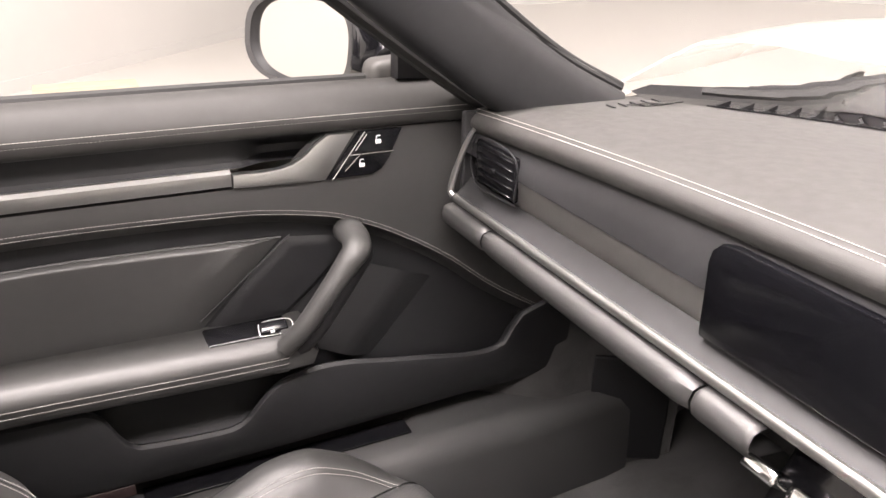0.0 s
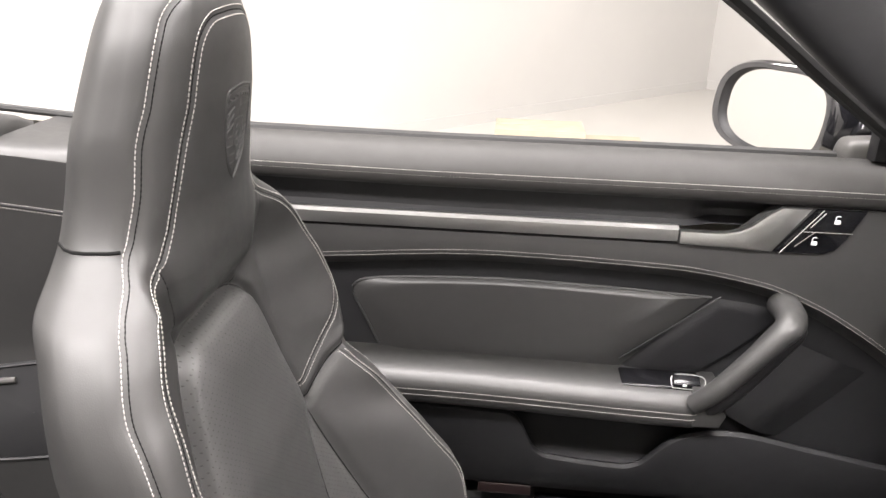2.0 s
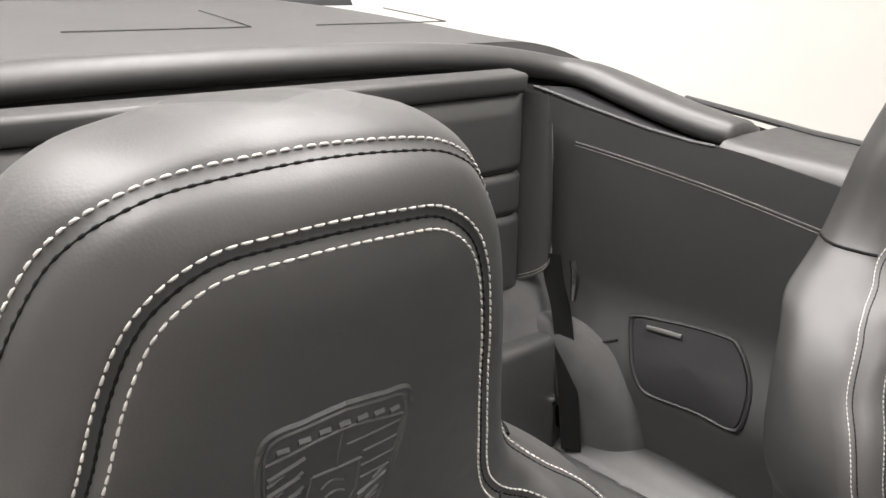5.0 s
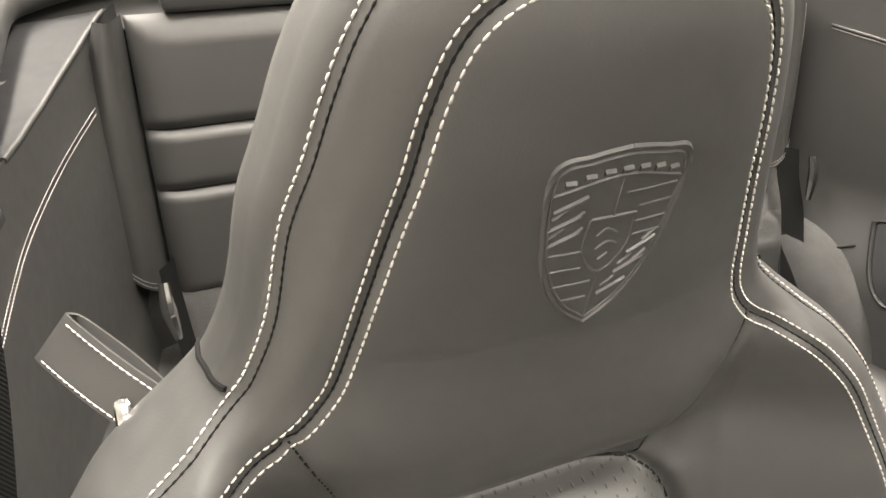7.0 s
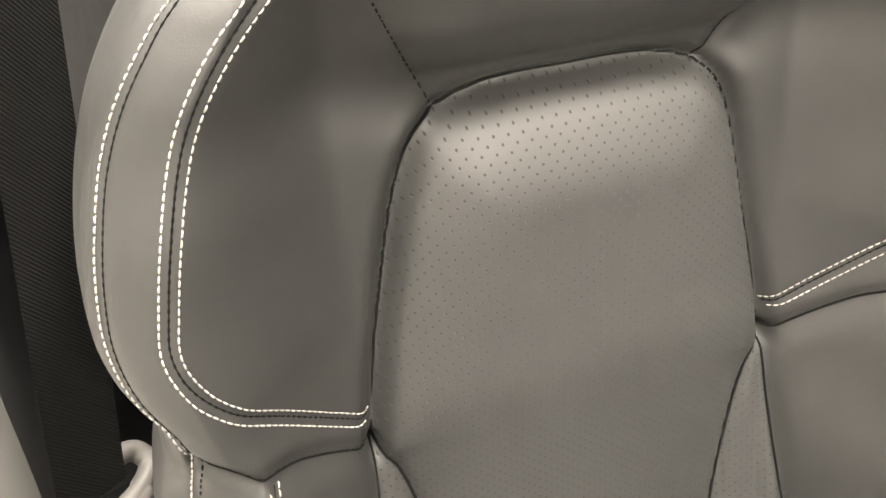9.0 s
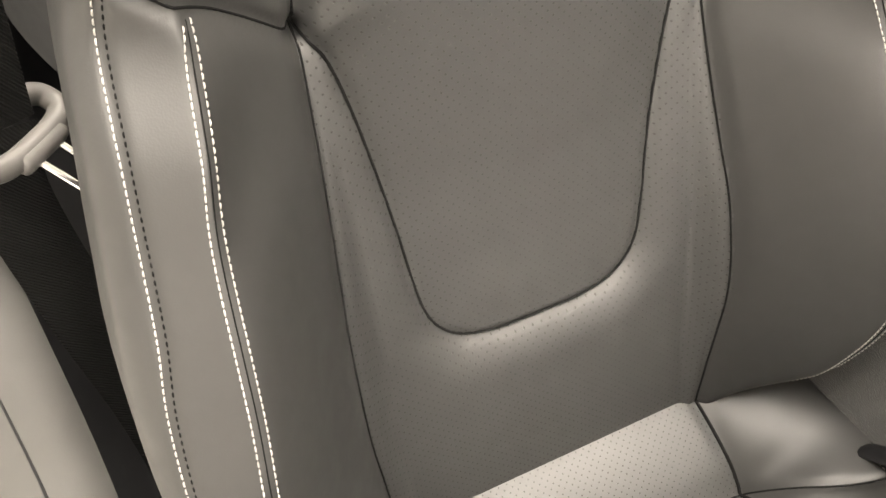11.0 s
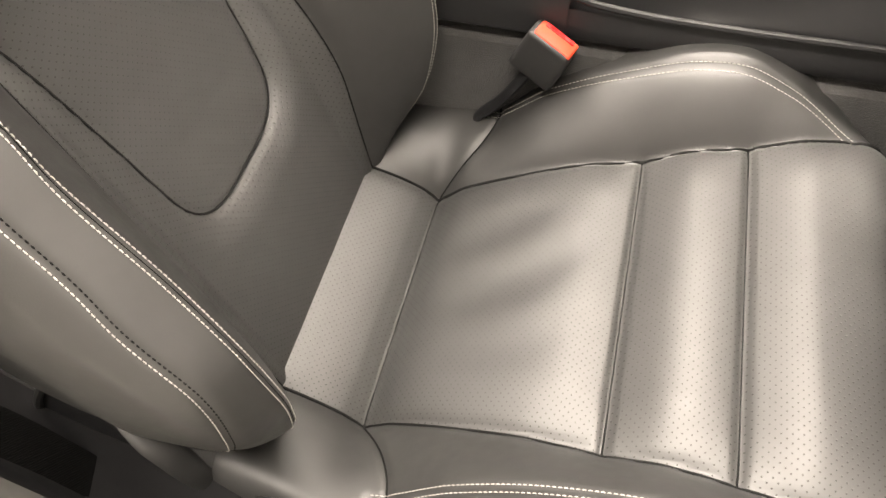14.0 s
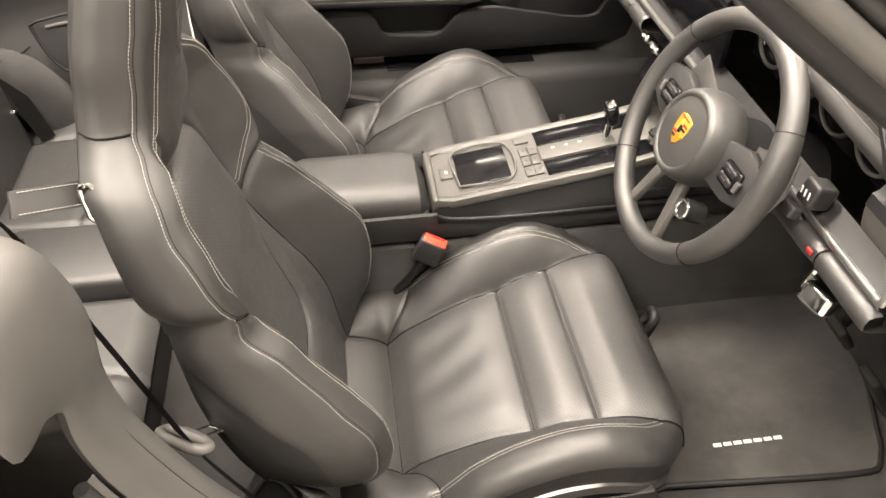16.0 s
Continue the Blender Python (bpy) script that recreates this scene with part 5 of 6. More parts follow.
# light switch and small controls at the driver's end
rbox("light_switch", (0.035, 0.034, 0.036), (0.866, -0.520, 0.610), SHELL, dash, "grey light switch block", 0.006, (0, 15, 0))
for k in range(3):
    rbox("switch_mark", (0.0015, 0.003, 0.012), (0.8475, -0.529 + 0.009 * k, 0.614), ICON, dash, bevel=0.0005, seg=1)
rbox("warning_lamp", (0.004, 0.012, 0.006), (0.8475, -0.57, 0.555), REDENAMEL, dash, "small red lamp", 0.001)
rbox("release_catch", (0.04, 0.05, 0.035), (0.885, -0.585, 0.475), CHROME, dash, "polished release catch", 0.008, (0, 20, 15))
tube("release_rod", [(0.895, -0.545, 0.49), (0.885, -0.55, 0.455), (0.895, -0.585, 0.44)], 0.006, CHROME, dash, "", 8, 20)

# ---- pedals ----
ped = thing("brake_pedal", "steel brake pedal with black rubber pad", "pedal")
rbox("pad", (0.02, 0.075, 0.06), (1.17, -0.36, 0.12), RUBBER, ped, bevel=0.006, turn=(0, -35, 0))
tube("arm", [(1.18, -0.36, 0.13), (1.24, -0.36, 0.28), (1.28, -0.36, 0.45)], 0.009, DARK, ped, "", 8, 20)
ped2 = thing("accelerator_pedal", "slim black accelerator pedal", "pedal")
rbox("pad", (0.02, 0.05, 0.17), (1.20, -0.49, 0.07), RUBBER, ped2, bevel=0.006, turn=(0, -35, 0))
tube("arm", [(1.22, -0.49, 0.13), (1.30, -0.49, 0.20), (1.35, -0.49, 0.28)], 0.008, DARK, ped2, "", 8, 20)

# ---- steering wheel ----
wheel = thing("steering_wheel", "black leather three-spoke steering wheel", "steering wheel")
WT = radians(23)
WM = Matrix(((0, math.sin(WT), -math.cos(WT), 0.775), (-1, 0, 0, -0.345), (0, math.cos(WT), math.sin(WT), 0.592), (0, 0, 0, 1)))   # across, up, towards the driver


def wheel_tube(name, pts, r, mat, parent, label="", seg=12, n=None, flat=1.0, closed=False):
    ob = tube(name, pts, r, mat, parent, label, seg, n, flat, closed)
    ob.data.transform(WM)
    return ob


RR = 0.179
ring = [(RR * math.cos(t), RR * math.sin(t), 0.0) for t in np.linspace(0, 2 * np.pi, 96, endpoint=False)]
p = np.array(ring)
ang = np.linspace(0, 2 * np.pi, 16, endpoint=False)
rows = []
for i, t in enumerate(np.linspace(0, 2 * np.pi, 97)):
    c, s_ = math.cos(t), math.sin(t)
    w = 0.0165 + 0.0025 * math.exp(-((abs(((t + math.pi) % (2 * math.pi)) - math.pi) - 0.35) / 0.25) ** 2)
    rows.append([((RR + w * math.cos(a)) * c, (RR + w * math.cos(a)) * s_, w * 1.1 * math.sin(a)) for a in ang])
rim = loft("rim", rows, LEATHER, wheel, "leather rim with inner stitching", closed=True)
rim.data.transform(WM)
th = thread("rim_stitching", [((RR - 0.0172) * math.cos(t), (RR - 0.0172) * math.sin(t), 0.0) for t in np.linspace(2.0, 4.2, 120)], (0, 0, 1), BLACKTHREAD, rim, pitch=0.006)
th.data.transform(WM)
for t0 in (0.62, 2.52, 3.85, 5.57):
    q = [((RR + 0.0172 * math.cos(a)) * math.cos(t0), (RR + 0.0172 * math.cos(a)) * math.sin(t0), 0.019 * math.sin(a)) for a in np.linspace(0, 2 * np.pi, 24, endpoint=False)]
    wheel_tube("rim_seam", q, 0.0008, BLACKTHREAD, rim, "", 6, closed=True)
# airbag hub: domed disc with a raised ring
hub = []
for r_, h in ((0.070, -0.03), (0.0745, -0.014), (0.0745, 0.000), (0.072, 0.015), (0.068, 0.026), (0.064, 0.0318), (0.0605, 0.0335), (0.057, 0.0332), (0.0545, 0.031), (0.051, 0.0316), (0.035, 0.0335), (0.02, 0.0345), (0.001, 0.035)):
    hub.append([(r_ * math.cos(t), r_ * math.sin(t) * 0.98, h) for t in np.linspace(0, 2 * np.pi, 48, endpoint=False)])
h = loft("airbag_cover", hub, LEATHER, wheel, "round leather airbag cover", closed=True)
h.data.transform(WM)
sh = [(0, -0.026), (0.011, -0.019), (0.018, -0.008), (0.0205, 0.008), (0.020, 0.023), (0.010, 0.0265), (0, 0.0275)]
sh = [(0.86 * x, 0.9 * y) for x, y in sh + [(-x, y) for x, y in sh[::-1][1:-1]]]
crest = prism("crest", sh, 0.0022, WM @ pose(0, 0.002, 0.0338), GOLD, h, "gold enamel shield", 0.0008)
for x, y, w_, hh, mm in ((0.0095, 0.011, 0.014, 0.0035, REDENAMEL), (0.0095, 0.004, 0.014, 0.0035, BLACKPAINT), (-0.0095, -0.006, 0.014, 0.0035, REDENAMEL), (-0.0075, -0.013, 0.012, 0.0035, BLACKPAINT), (0, 0.002, 0.009, 0.012, BLACKPAINT), (0, 0.0215, 0.030, 0.003, REDENAMEL)):
    o = rbox("crest_field", (0.86 * w_, hh, 0.0012), (0.86 * x, 0.9 * y + 0.002, 0.0364), mm, crest, bevel=0.0003, seg=1)
    o.data.transform(WM)


def spoke(name, outline, z, depth, mat, label=""):
    o = prism(name, outline, depth, WM @ pose(0, 0, z), mat, wheel, label, 0.004)
    return o


spoke("spoke", [(-0.170, 0.040), (-0.165, -0.012), (-0.12, -0.028), (-0.065, -0.03), (-0.055, 0.035), (-0.11, 0.052)], -0.016, 0.018, SHELL, "dark satin spoke")
spoke("spoke", [(0.170, 0.040), (0.165, -0.012), (0.12, -0.028), (0.065, -0.03), (0.055, 0.035), (0.11, 0.052)], -0.016, 0.018, SHELL, "dark satin spoke")
for s in (-1, 1):
    spoke("lower_spoke", [(s * 0.018, -0.060), (s * 0.040, -0.058), (s * 0.062, -0.165), (s * 0.046, -0.172)], -0.014, 0.014, TRIMGREY, "satin grey lower spoke")
    spoke("paddle", [(s * 0.07, 0.045), (s * 0.15, 0.075), (s * 0.168, 0.03), (s * 0.16, -0.02), (s * 0.09, -0.035)], -0.046, 0.006, TRIMGREY, "grey shift paddle")
    b = rbox("button_panel", (0.046, 0.034, 0.008), (s * 0.112, 0.008, 0.004), GLOSS, wheel, "black button panel", 0.006)
    b.data.transform(WM)
    for j in range(2):
        k = rbox("button", (0.034, 0.011, 0.006), (s * 0.110, 0.001 + 0.014 * j, 0.008), DARK, b, bevel=0.003)
        k.data.transform(WM)
        k = rbox("button_mark", (0.012, 0.0012, 0.0008), (s * 0.110, 0.001 + 0.014 * j, 0.0113), TRIMGREY, b, bevel=0, seg=1)
        k.data.transform(WM)
    k = wheel_tube("thumb_roller", [(s * 0.138, 0.000, 0.008), (s * 0.138, 0.015, 0.008)], 0.0045, TRIMGREY, b, "", 10)
stem = wheel_tube("mode_dial", [(0.083, -0.078, -0.02), (0.083, -0.078, 0.012)], 0.017, DARK, wheel, "drive mode dial", 24)
wheel_tube("mode_ring", [(0.083 + 0.013 * math.cos(t), -0.078 + 0.013 * math.sin(t), 0.013) for t in np.linspace(0, 2 * np.pi, 24, endpoint=False)], 0.0025, CHROME, stem, "chrome ring", 6, closed=True)
rows = [[(r_ * math.cos(t), r_ * 0.85 * math.sin(t) - 0.01, z) for t in np.linspace(0, 2 * np.pi, 28, endpoint=False)] for r_, z in ((0.060, -0.020), (0.068, -0.05), (0.072, -0.12), (0.080, -0.20))]
c = loft("column_shroud", rows, DARK, wheel, "dark column shroud", closed=True, caps=True)
c.data.transform(WM)
for s in (-1, 1):
    wheel_tube("stalk", [(s * 0.05, 0.0, -0.075), (s * 0.11, 0.012, -0.07), (s * 0.165, 0.018, -0.062)], [0.008, 0.009, 0.011], DARK, wheel, "black column stalk", 10, 20)
    k = rbox("stalk_tip", (0.026, 0.018, 0.018), (s * 0.172, 0.018, -0.061), SHELL, wheel, bevel=0.004)
    k.data.transform(WM)

# ---- centre console ----
con = thing("centre_console", "grey-framed centre console with gloss black panels", "console")


def con_z(x):
    return 0.302 + 0.165 * (x - 0.42) + 0.10 * max(0, x - 0.78) ** 1.3


XC = np.linspace(0.418, 1.0, 40)
rows = []
for k, x in enumerate(XC):
    z, e = con_z(x), 0.012 * max(0, 1 - (x - 0.418) / 0.03)
    rows.append([(x, -0.094 + e, z - 0.018), (x, -0.096 + e, z - 0.010), (x, -0.093 + e, z - 0.002), (x, -0.086 + e, z), (x, -0.078 + e, z - 0.002), (x, -0.074, z - 0.006), (x, 0.074, z - 0.006), (x, 0.078 - e, z - 0.002), (x, 0.086 - e, z), (x, 0.093 - e, z - 0.002), (x, 0.096 - e, z - 0.010), (x, 0.094 - e, z - 0.018)])
loft("frame", rows, CONSOLE, con, "satin grey frame")
rbox("frame_end", (0.014, 0.170, 0.045), (0.416, 0, 0.281), CONSOLE, con, bevel=0.006)
SL = -math.degrees(math.atan(0.165))


def on_console(name, x, y, sx, sy, mat, label="", h=0.004, parent=None, up=0.0, bevel=0.0015):
    return rbox(name, (sx, sy, h), (x, y, con_z(x) - 0.0045 + up), mat, parent or con, label, bevel, (0, SL, 0), 2)


tray = on_console("cup_tray", 0.520, 0.000, 0.105, 0.110, GLOSS, "dark open tray", 0.006)
tube("tray_rim", [(0.467, -0.056, con_z(0.467)), (0.573, -0.056, con_z(0.573)), (0.573, 0.056, con_z(0.573)), (0.467, 0.056, con_z(0.467)), (0.467, -0.056, con_z(0.467))], 0.0022, TRIMGREY, tray, "", 6, 80)
b = on_console("parking_brake", 0.447, 0.0, 0.026, 0.036, CONSOLE, "parking brake switch", 0.007)
on_console("mark", 0.447, 0.0, 0.005, 0.008, ICON, "", 0.001, b, 0.0042, 0)
for i in range(3):
    for j in range(2):
        k = on_console("switch", 0.608 + 0.019 * j, -0.050 + 0.033 * i, 0.017, 0.029, CONSOLE, "grey square switch", 0.006)
        on_console("mark", 0.608 + 0.019 * j, -0.050 + 0.033 * i, 0.002, 0.005, DARK, "", 0.001, k, 0.0038, 0)
on_console("hazard_switch", 0.612, 0.056, 0.030, 0.020, CONSOLE, "", 0.006)
on_console("gloss_panel", 0.752, -0.052, 0.226, 0.049, SCREEN, "gloss black touch panel", 0.004)
on_console("gloss_panel", 0.752, 0.052, 0.226, 0.049, SCREEN, "gloss black touch panel", 0.004)
gp = on_console("gear_panel", 0.715, 0.0, 0.155, 0.046, CONSOLE, "satin gear selector plate", 0.006)
for i in range(3):
    on_console("mark", 0.668 + 0.028 * i, 0.008, 0.006, 0.003, ICON, "", 0.001, gp, 0.0036, 0)
lev = thing("gear_selector", "small gloss black gear selector", "gear selector")
tube("stem", [(0.775, 0.0, con_z(0.775)), (0.777, 0.0, con_z(0.775) + 0.035)], 0.009, CHROME, lev, "chrome stem", 14)
rbox("knob", (0.026, 0.032, 0.045), (0.779, 0.0, con_z(0.775) + 0.055), GLOSS, lev, "gloss black knob", 0.009, (0, -12, 0))
rbox("knob_cap", (0.018, 0.024, 0.004), (0.774, 0.0, con_z(0.775) + 0.079), CHROME, lev, bevel=0.0015, turn=(0, -12, 0))
for y in (0.055, -0.055):
    kn = tube("rotary_knob", [(0.862, y, con_z(0.862)), (0.859, y, con_z(0.862) + 0.022)], 0.019, CHROME, con, "knurled chrome knob", 28)
    tube("knob_top", [(0.859, y, con_z(0.862) + 0.0222), (0.8587, y, con_z(0.862) + 0.024)], 0.014, DARK, kn, "", 20)
    for t in np.linspace(0, 2 * np.pi, 22, endpoint=False):
        rbox("knurl", (0.003, 0.003, 0.018), (0.8605 + 0.019 * math.cos(t), y + 0.019 * math.sin(t), con_z(0.862) + 0.011), CHROME, kn, bevel=0, seg=1)
for y in (0.045, 0.095, -0.045):
    tg = rbox("toggle", (0.030, 0.036, 0.014), (0.868, y, 0.525), CHROME, con, "satin toggle switch", 0.004, (0, 35, 0))
    rbox("mark", (0.001, 0.006, 0.004), (0.8545, y, 0.533), ICON, tg, bevel=0, seg=1)
rbox("control_panel", (0.10, 0.21, 0.14), (0.935, 0.0, 0.475), GLOSS, con, "gloss black centre stack", 0.008, (0, 30, 0))
for k in range(3):
    rbox("stack_vent", (0.010, 0.16, 0.006), (0.882 + 0.008 * k, 0.0, 0.505 - 0.022 * k), CHROME, con, "", 0.002, (0, 30, 0))
# flanks
for s in (-1, 1):
    rows = [[(x, s * 0.0915, con_z(x) - 0.014), (x, s * 0.0925, con_z(x) - 0.045), (x, s * (0.096 + 0.006 * math.sin((x - 0.4) * 5)), con_z(x) - 0.058), (x, s * 0.106, 0.262), (x, s * 0.109, 0.245), (x, s * 0.109, 0.229), (x, s * 0.107, 0.226), (x, s * 0.096, 0.226)] for x in np.linspace(0.41, 1.25, 30)]
    loft("flank", rows, TRIM, con, "dark moulded flank")
    rows = [[(x, s * 0.085, 0.262), (x, s * 0.098, 0.284), (x, s * 0.106, 0.283), (x, s * 0.110, 0.272), (x, s * 0.111, 0.245), (x, s * 0.111, 0.229), (x, s * 0.108, 0.226), (x, s * 0.096, 0.226)] for x in np.linspace(-0.05, 0.415, 20)]
    loft("flank_rear", rows, TRIM, con, "dark moulded flank")
    rows = [[(x, s * 0.096, 0.227), (x, s * 0.097, 0.216), (x, s * 0.106, 0.213), (x, s * 0.111, 0.209), (x, s * (0.112 + 0.0012 * math.sin(31 * x)), 0.15), (x, s * 0.114, 0.09), (x, s * 0.119, -0.04)] for x in np.linspace(-0.05, 1.25, 60)]
    loft("tunnel_carpet", rows, CARPET, con, "dark grey carpet below the flank")
    tube("flank_bead", [(0.41, s * 0.107, 0.285), (0.45, s * 0.108, 0.272), (0.60, s * 0.110, 0.268), (1.0, s * 0.110, 0.275)], 0.004, DARK, con, "", 8, 40)
    rbox("pull", (0.16, 0.010, 0.026), (0.86, s * 0.103, 0.292), TRIM, con, bevel=0.004)
lid = thing("console_armrest", "padded leather armrest box between the seats", "armrest")
rows = []
for k, x in enumerate(np.r_[0.115, 0.12, 0.135, np.linspace(0.16, 0.36, 12), 0.385, 0.398, 0.405, 0.407]):
    e = smoothstep(np.array((x - 0.113) / 0.03)).item() * smoothstep(np.array((0.409 - x) / 0.03)).item()
    w, zt = 0.060 + 0.031 * e, 0.268 + 0.058 * e
    rows.append([(x, w * math.copysign(abs(math.cos(t)) ** 0.5, math.cos(t)), 0.262 + (zt - 0.262) * (abs(math.sin(t)) ** 0.6)) for t in np.linspace(0, math.pi, 26)])
loft("lid_pad", rows, LEATHER, lid, "smooth leather lid")
rbox("box_body", (0.285, 0.172, 0.06), (0.262, 0, 0.240), TRIM, lid, bevel=0.008)
tube("lid_catch", [(0.345, -0.0885, 0.262), (0.352, -0.0895, 0.274), (0.372, -0.0895, 0.276), (0.392, -0.0885, 0.270), (0.398, -0.086, 0.262)], 0.003, SHELL, lid, "curved lid catch", 8, 30)

# ---- belt buckle by the driver's seat ----
bk = thing("belt_buckle", "grey belt buckle with a red release button", "belt buckle")
BM = pose(0.394, -0.124, 0.208, 0, 22, -18)
o = rbox("housing", (0.057, 0.033, 0.058), (0, 0, 0.006), SHELL, bk, "grey plastic housing", 0.006, taper=0.92)
o.data.transform(BM)
o = rbox("release_button", (0.047, 0.024, 0.012), (0.002, 0, 0.0305), RED, bk, "red release button", 0.003)
o.data.transform(BM)
o = rbox("button_slot", (0.036, 0.006, 0.003), (0.002, 0.007, 0.0360), REDENAMEL, bk, bevel=0.0005, seg=1)
o.data.transform(BM)
tube("stalk", [(0.385, -0.125, 0.192), (0.352, -0.122, 0.135), (0.315, -0.121, 0.085), (0.295, -0.121, 0.0)], 0.011, DARK, bk, "black stalk", 10, 20, 0.5)
bk2 = copy_thing(bk, pose(0, 0.252, 0))
tagged(bk2, "grey belt buckle with a red release button beside the passenger seat")


# ---- seat belts ----
def ribbon(name, pts, across, width, mat, parent, label="", n=50, thick=0.0016):
    c = spline(pts, n)
    a = np.array(across, float) / np.linalg.norm(across) * width / 2
    s = np.r_[0, np.cumsum(np.linalg.norm(np.diff(c, axis=0), axis=1))]
    v, uv = [], []
    for i, q in enumerate(c):
        for k, f in enumerate((-1, 1)):
            v.append(q + a * f)
            uv.append((f * width / 2, s[i]))
    ob = mesh_from(name, v, grid_faces(n, 2), mat, parent, label, uv)
    return ob


for s in (-1, 1):
    belt = thing("seat_belt", "black woven seat belt with a grey tongue", "seat belt")
    ribbon("upper_webbing", [(-0.15, s * 0.606, 0.775), (-0.120, s * 0.604, 0.772), (-0.098, s * 0.604, 0.752), (-0.076, s * 0.609, 0.70), (-0.041, s * 0.625, 0.60), (-0.006, s * 0.642, 0.50), (0.022, s * 0.655, 0.418)], (0.64, s * 0.73, 0.25), 0.047, BELT, belt, "black woven webbing")
    ribbon("lower_webbing", [(0.022, s * 0.655, 0.418), (0.040, s * 0.664, 0.385), (0.068, s * 0.658, 0.30), (0.099, s * 0.647, 0.20), (0.15, s * 0.642, 0.05), (0.17, s * 0.640, -0.02)], (0.504, s * 0.804, 0.314), 0.047, BELT, belt, "black woven webbing")
    long_ax = np.array((0.80, 0.57 * s, 0.15))
    long_ax /= np.linalg.norm(long_ax)
    tip_ax = np.array((0.042, -0.026 * s, -0.028))
    tip_ax -= long_ax * (tip_ax @ long_ax)
    tip_ax /= np.linalg.norm(tip_ax)
    up_ax = np.cross(tip_ax, long_ax)
    TM = Matrix([(tip_ax[k], long_ax[k], up_ax[k], (0.018, s * 0.650, 0.412)[k]) for k in range(3)] + [(0, 0, 0, 1)])
    ang = np.linspace(0, 2 * np.pi, 40, endpoint=False)
    loop = [(0.013 * math.copysign(abs(math.sin(a)) ** 0.7, math.sin(a)), 0.037 * math.copysign(abs(math.cos(a)) ** 0.6, math.cos(a)), 0.0) for a in ang]
    o = tube("tongue_body", loop, 0.0072, TONGUE, belt, "grey tongue cover with a webbing slot", 10, closed=True)
    o.data.transform(TM)
    o = rbox("tongue_block", (0.014, 0.044, 0.013), (0.016, 0, 0.000), TONGUE, belt, "", 0.005)
    o.data.transform(TM)
    for dy in (-0.010, 0.010):
        o = rbox("tongue", (0.036, 0.005, 0.0025), (0.036, dy, 0.0), CHROME, belt, "steel tongue", 0.0008)
        o.data.transform(TM)
    o = rbox("tongue_tip", (0.008, 0.025, 0.0025), (0.055, 0, 0.0), CHROME, belt, "steel tongue", 0.0008)
    o.data.transform(TM)
    rbox("belt_guide", (0.05, 0.05, 0.016), (-0.140, s * 0.606, 0.777), TRIM, belt, bevel=0.010, turn=(0, 12, s * 18))


# ---- rear seats ----
def rear_x(z):
    return -0.672 + (0.76 - z) * 0.06


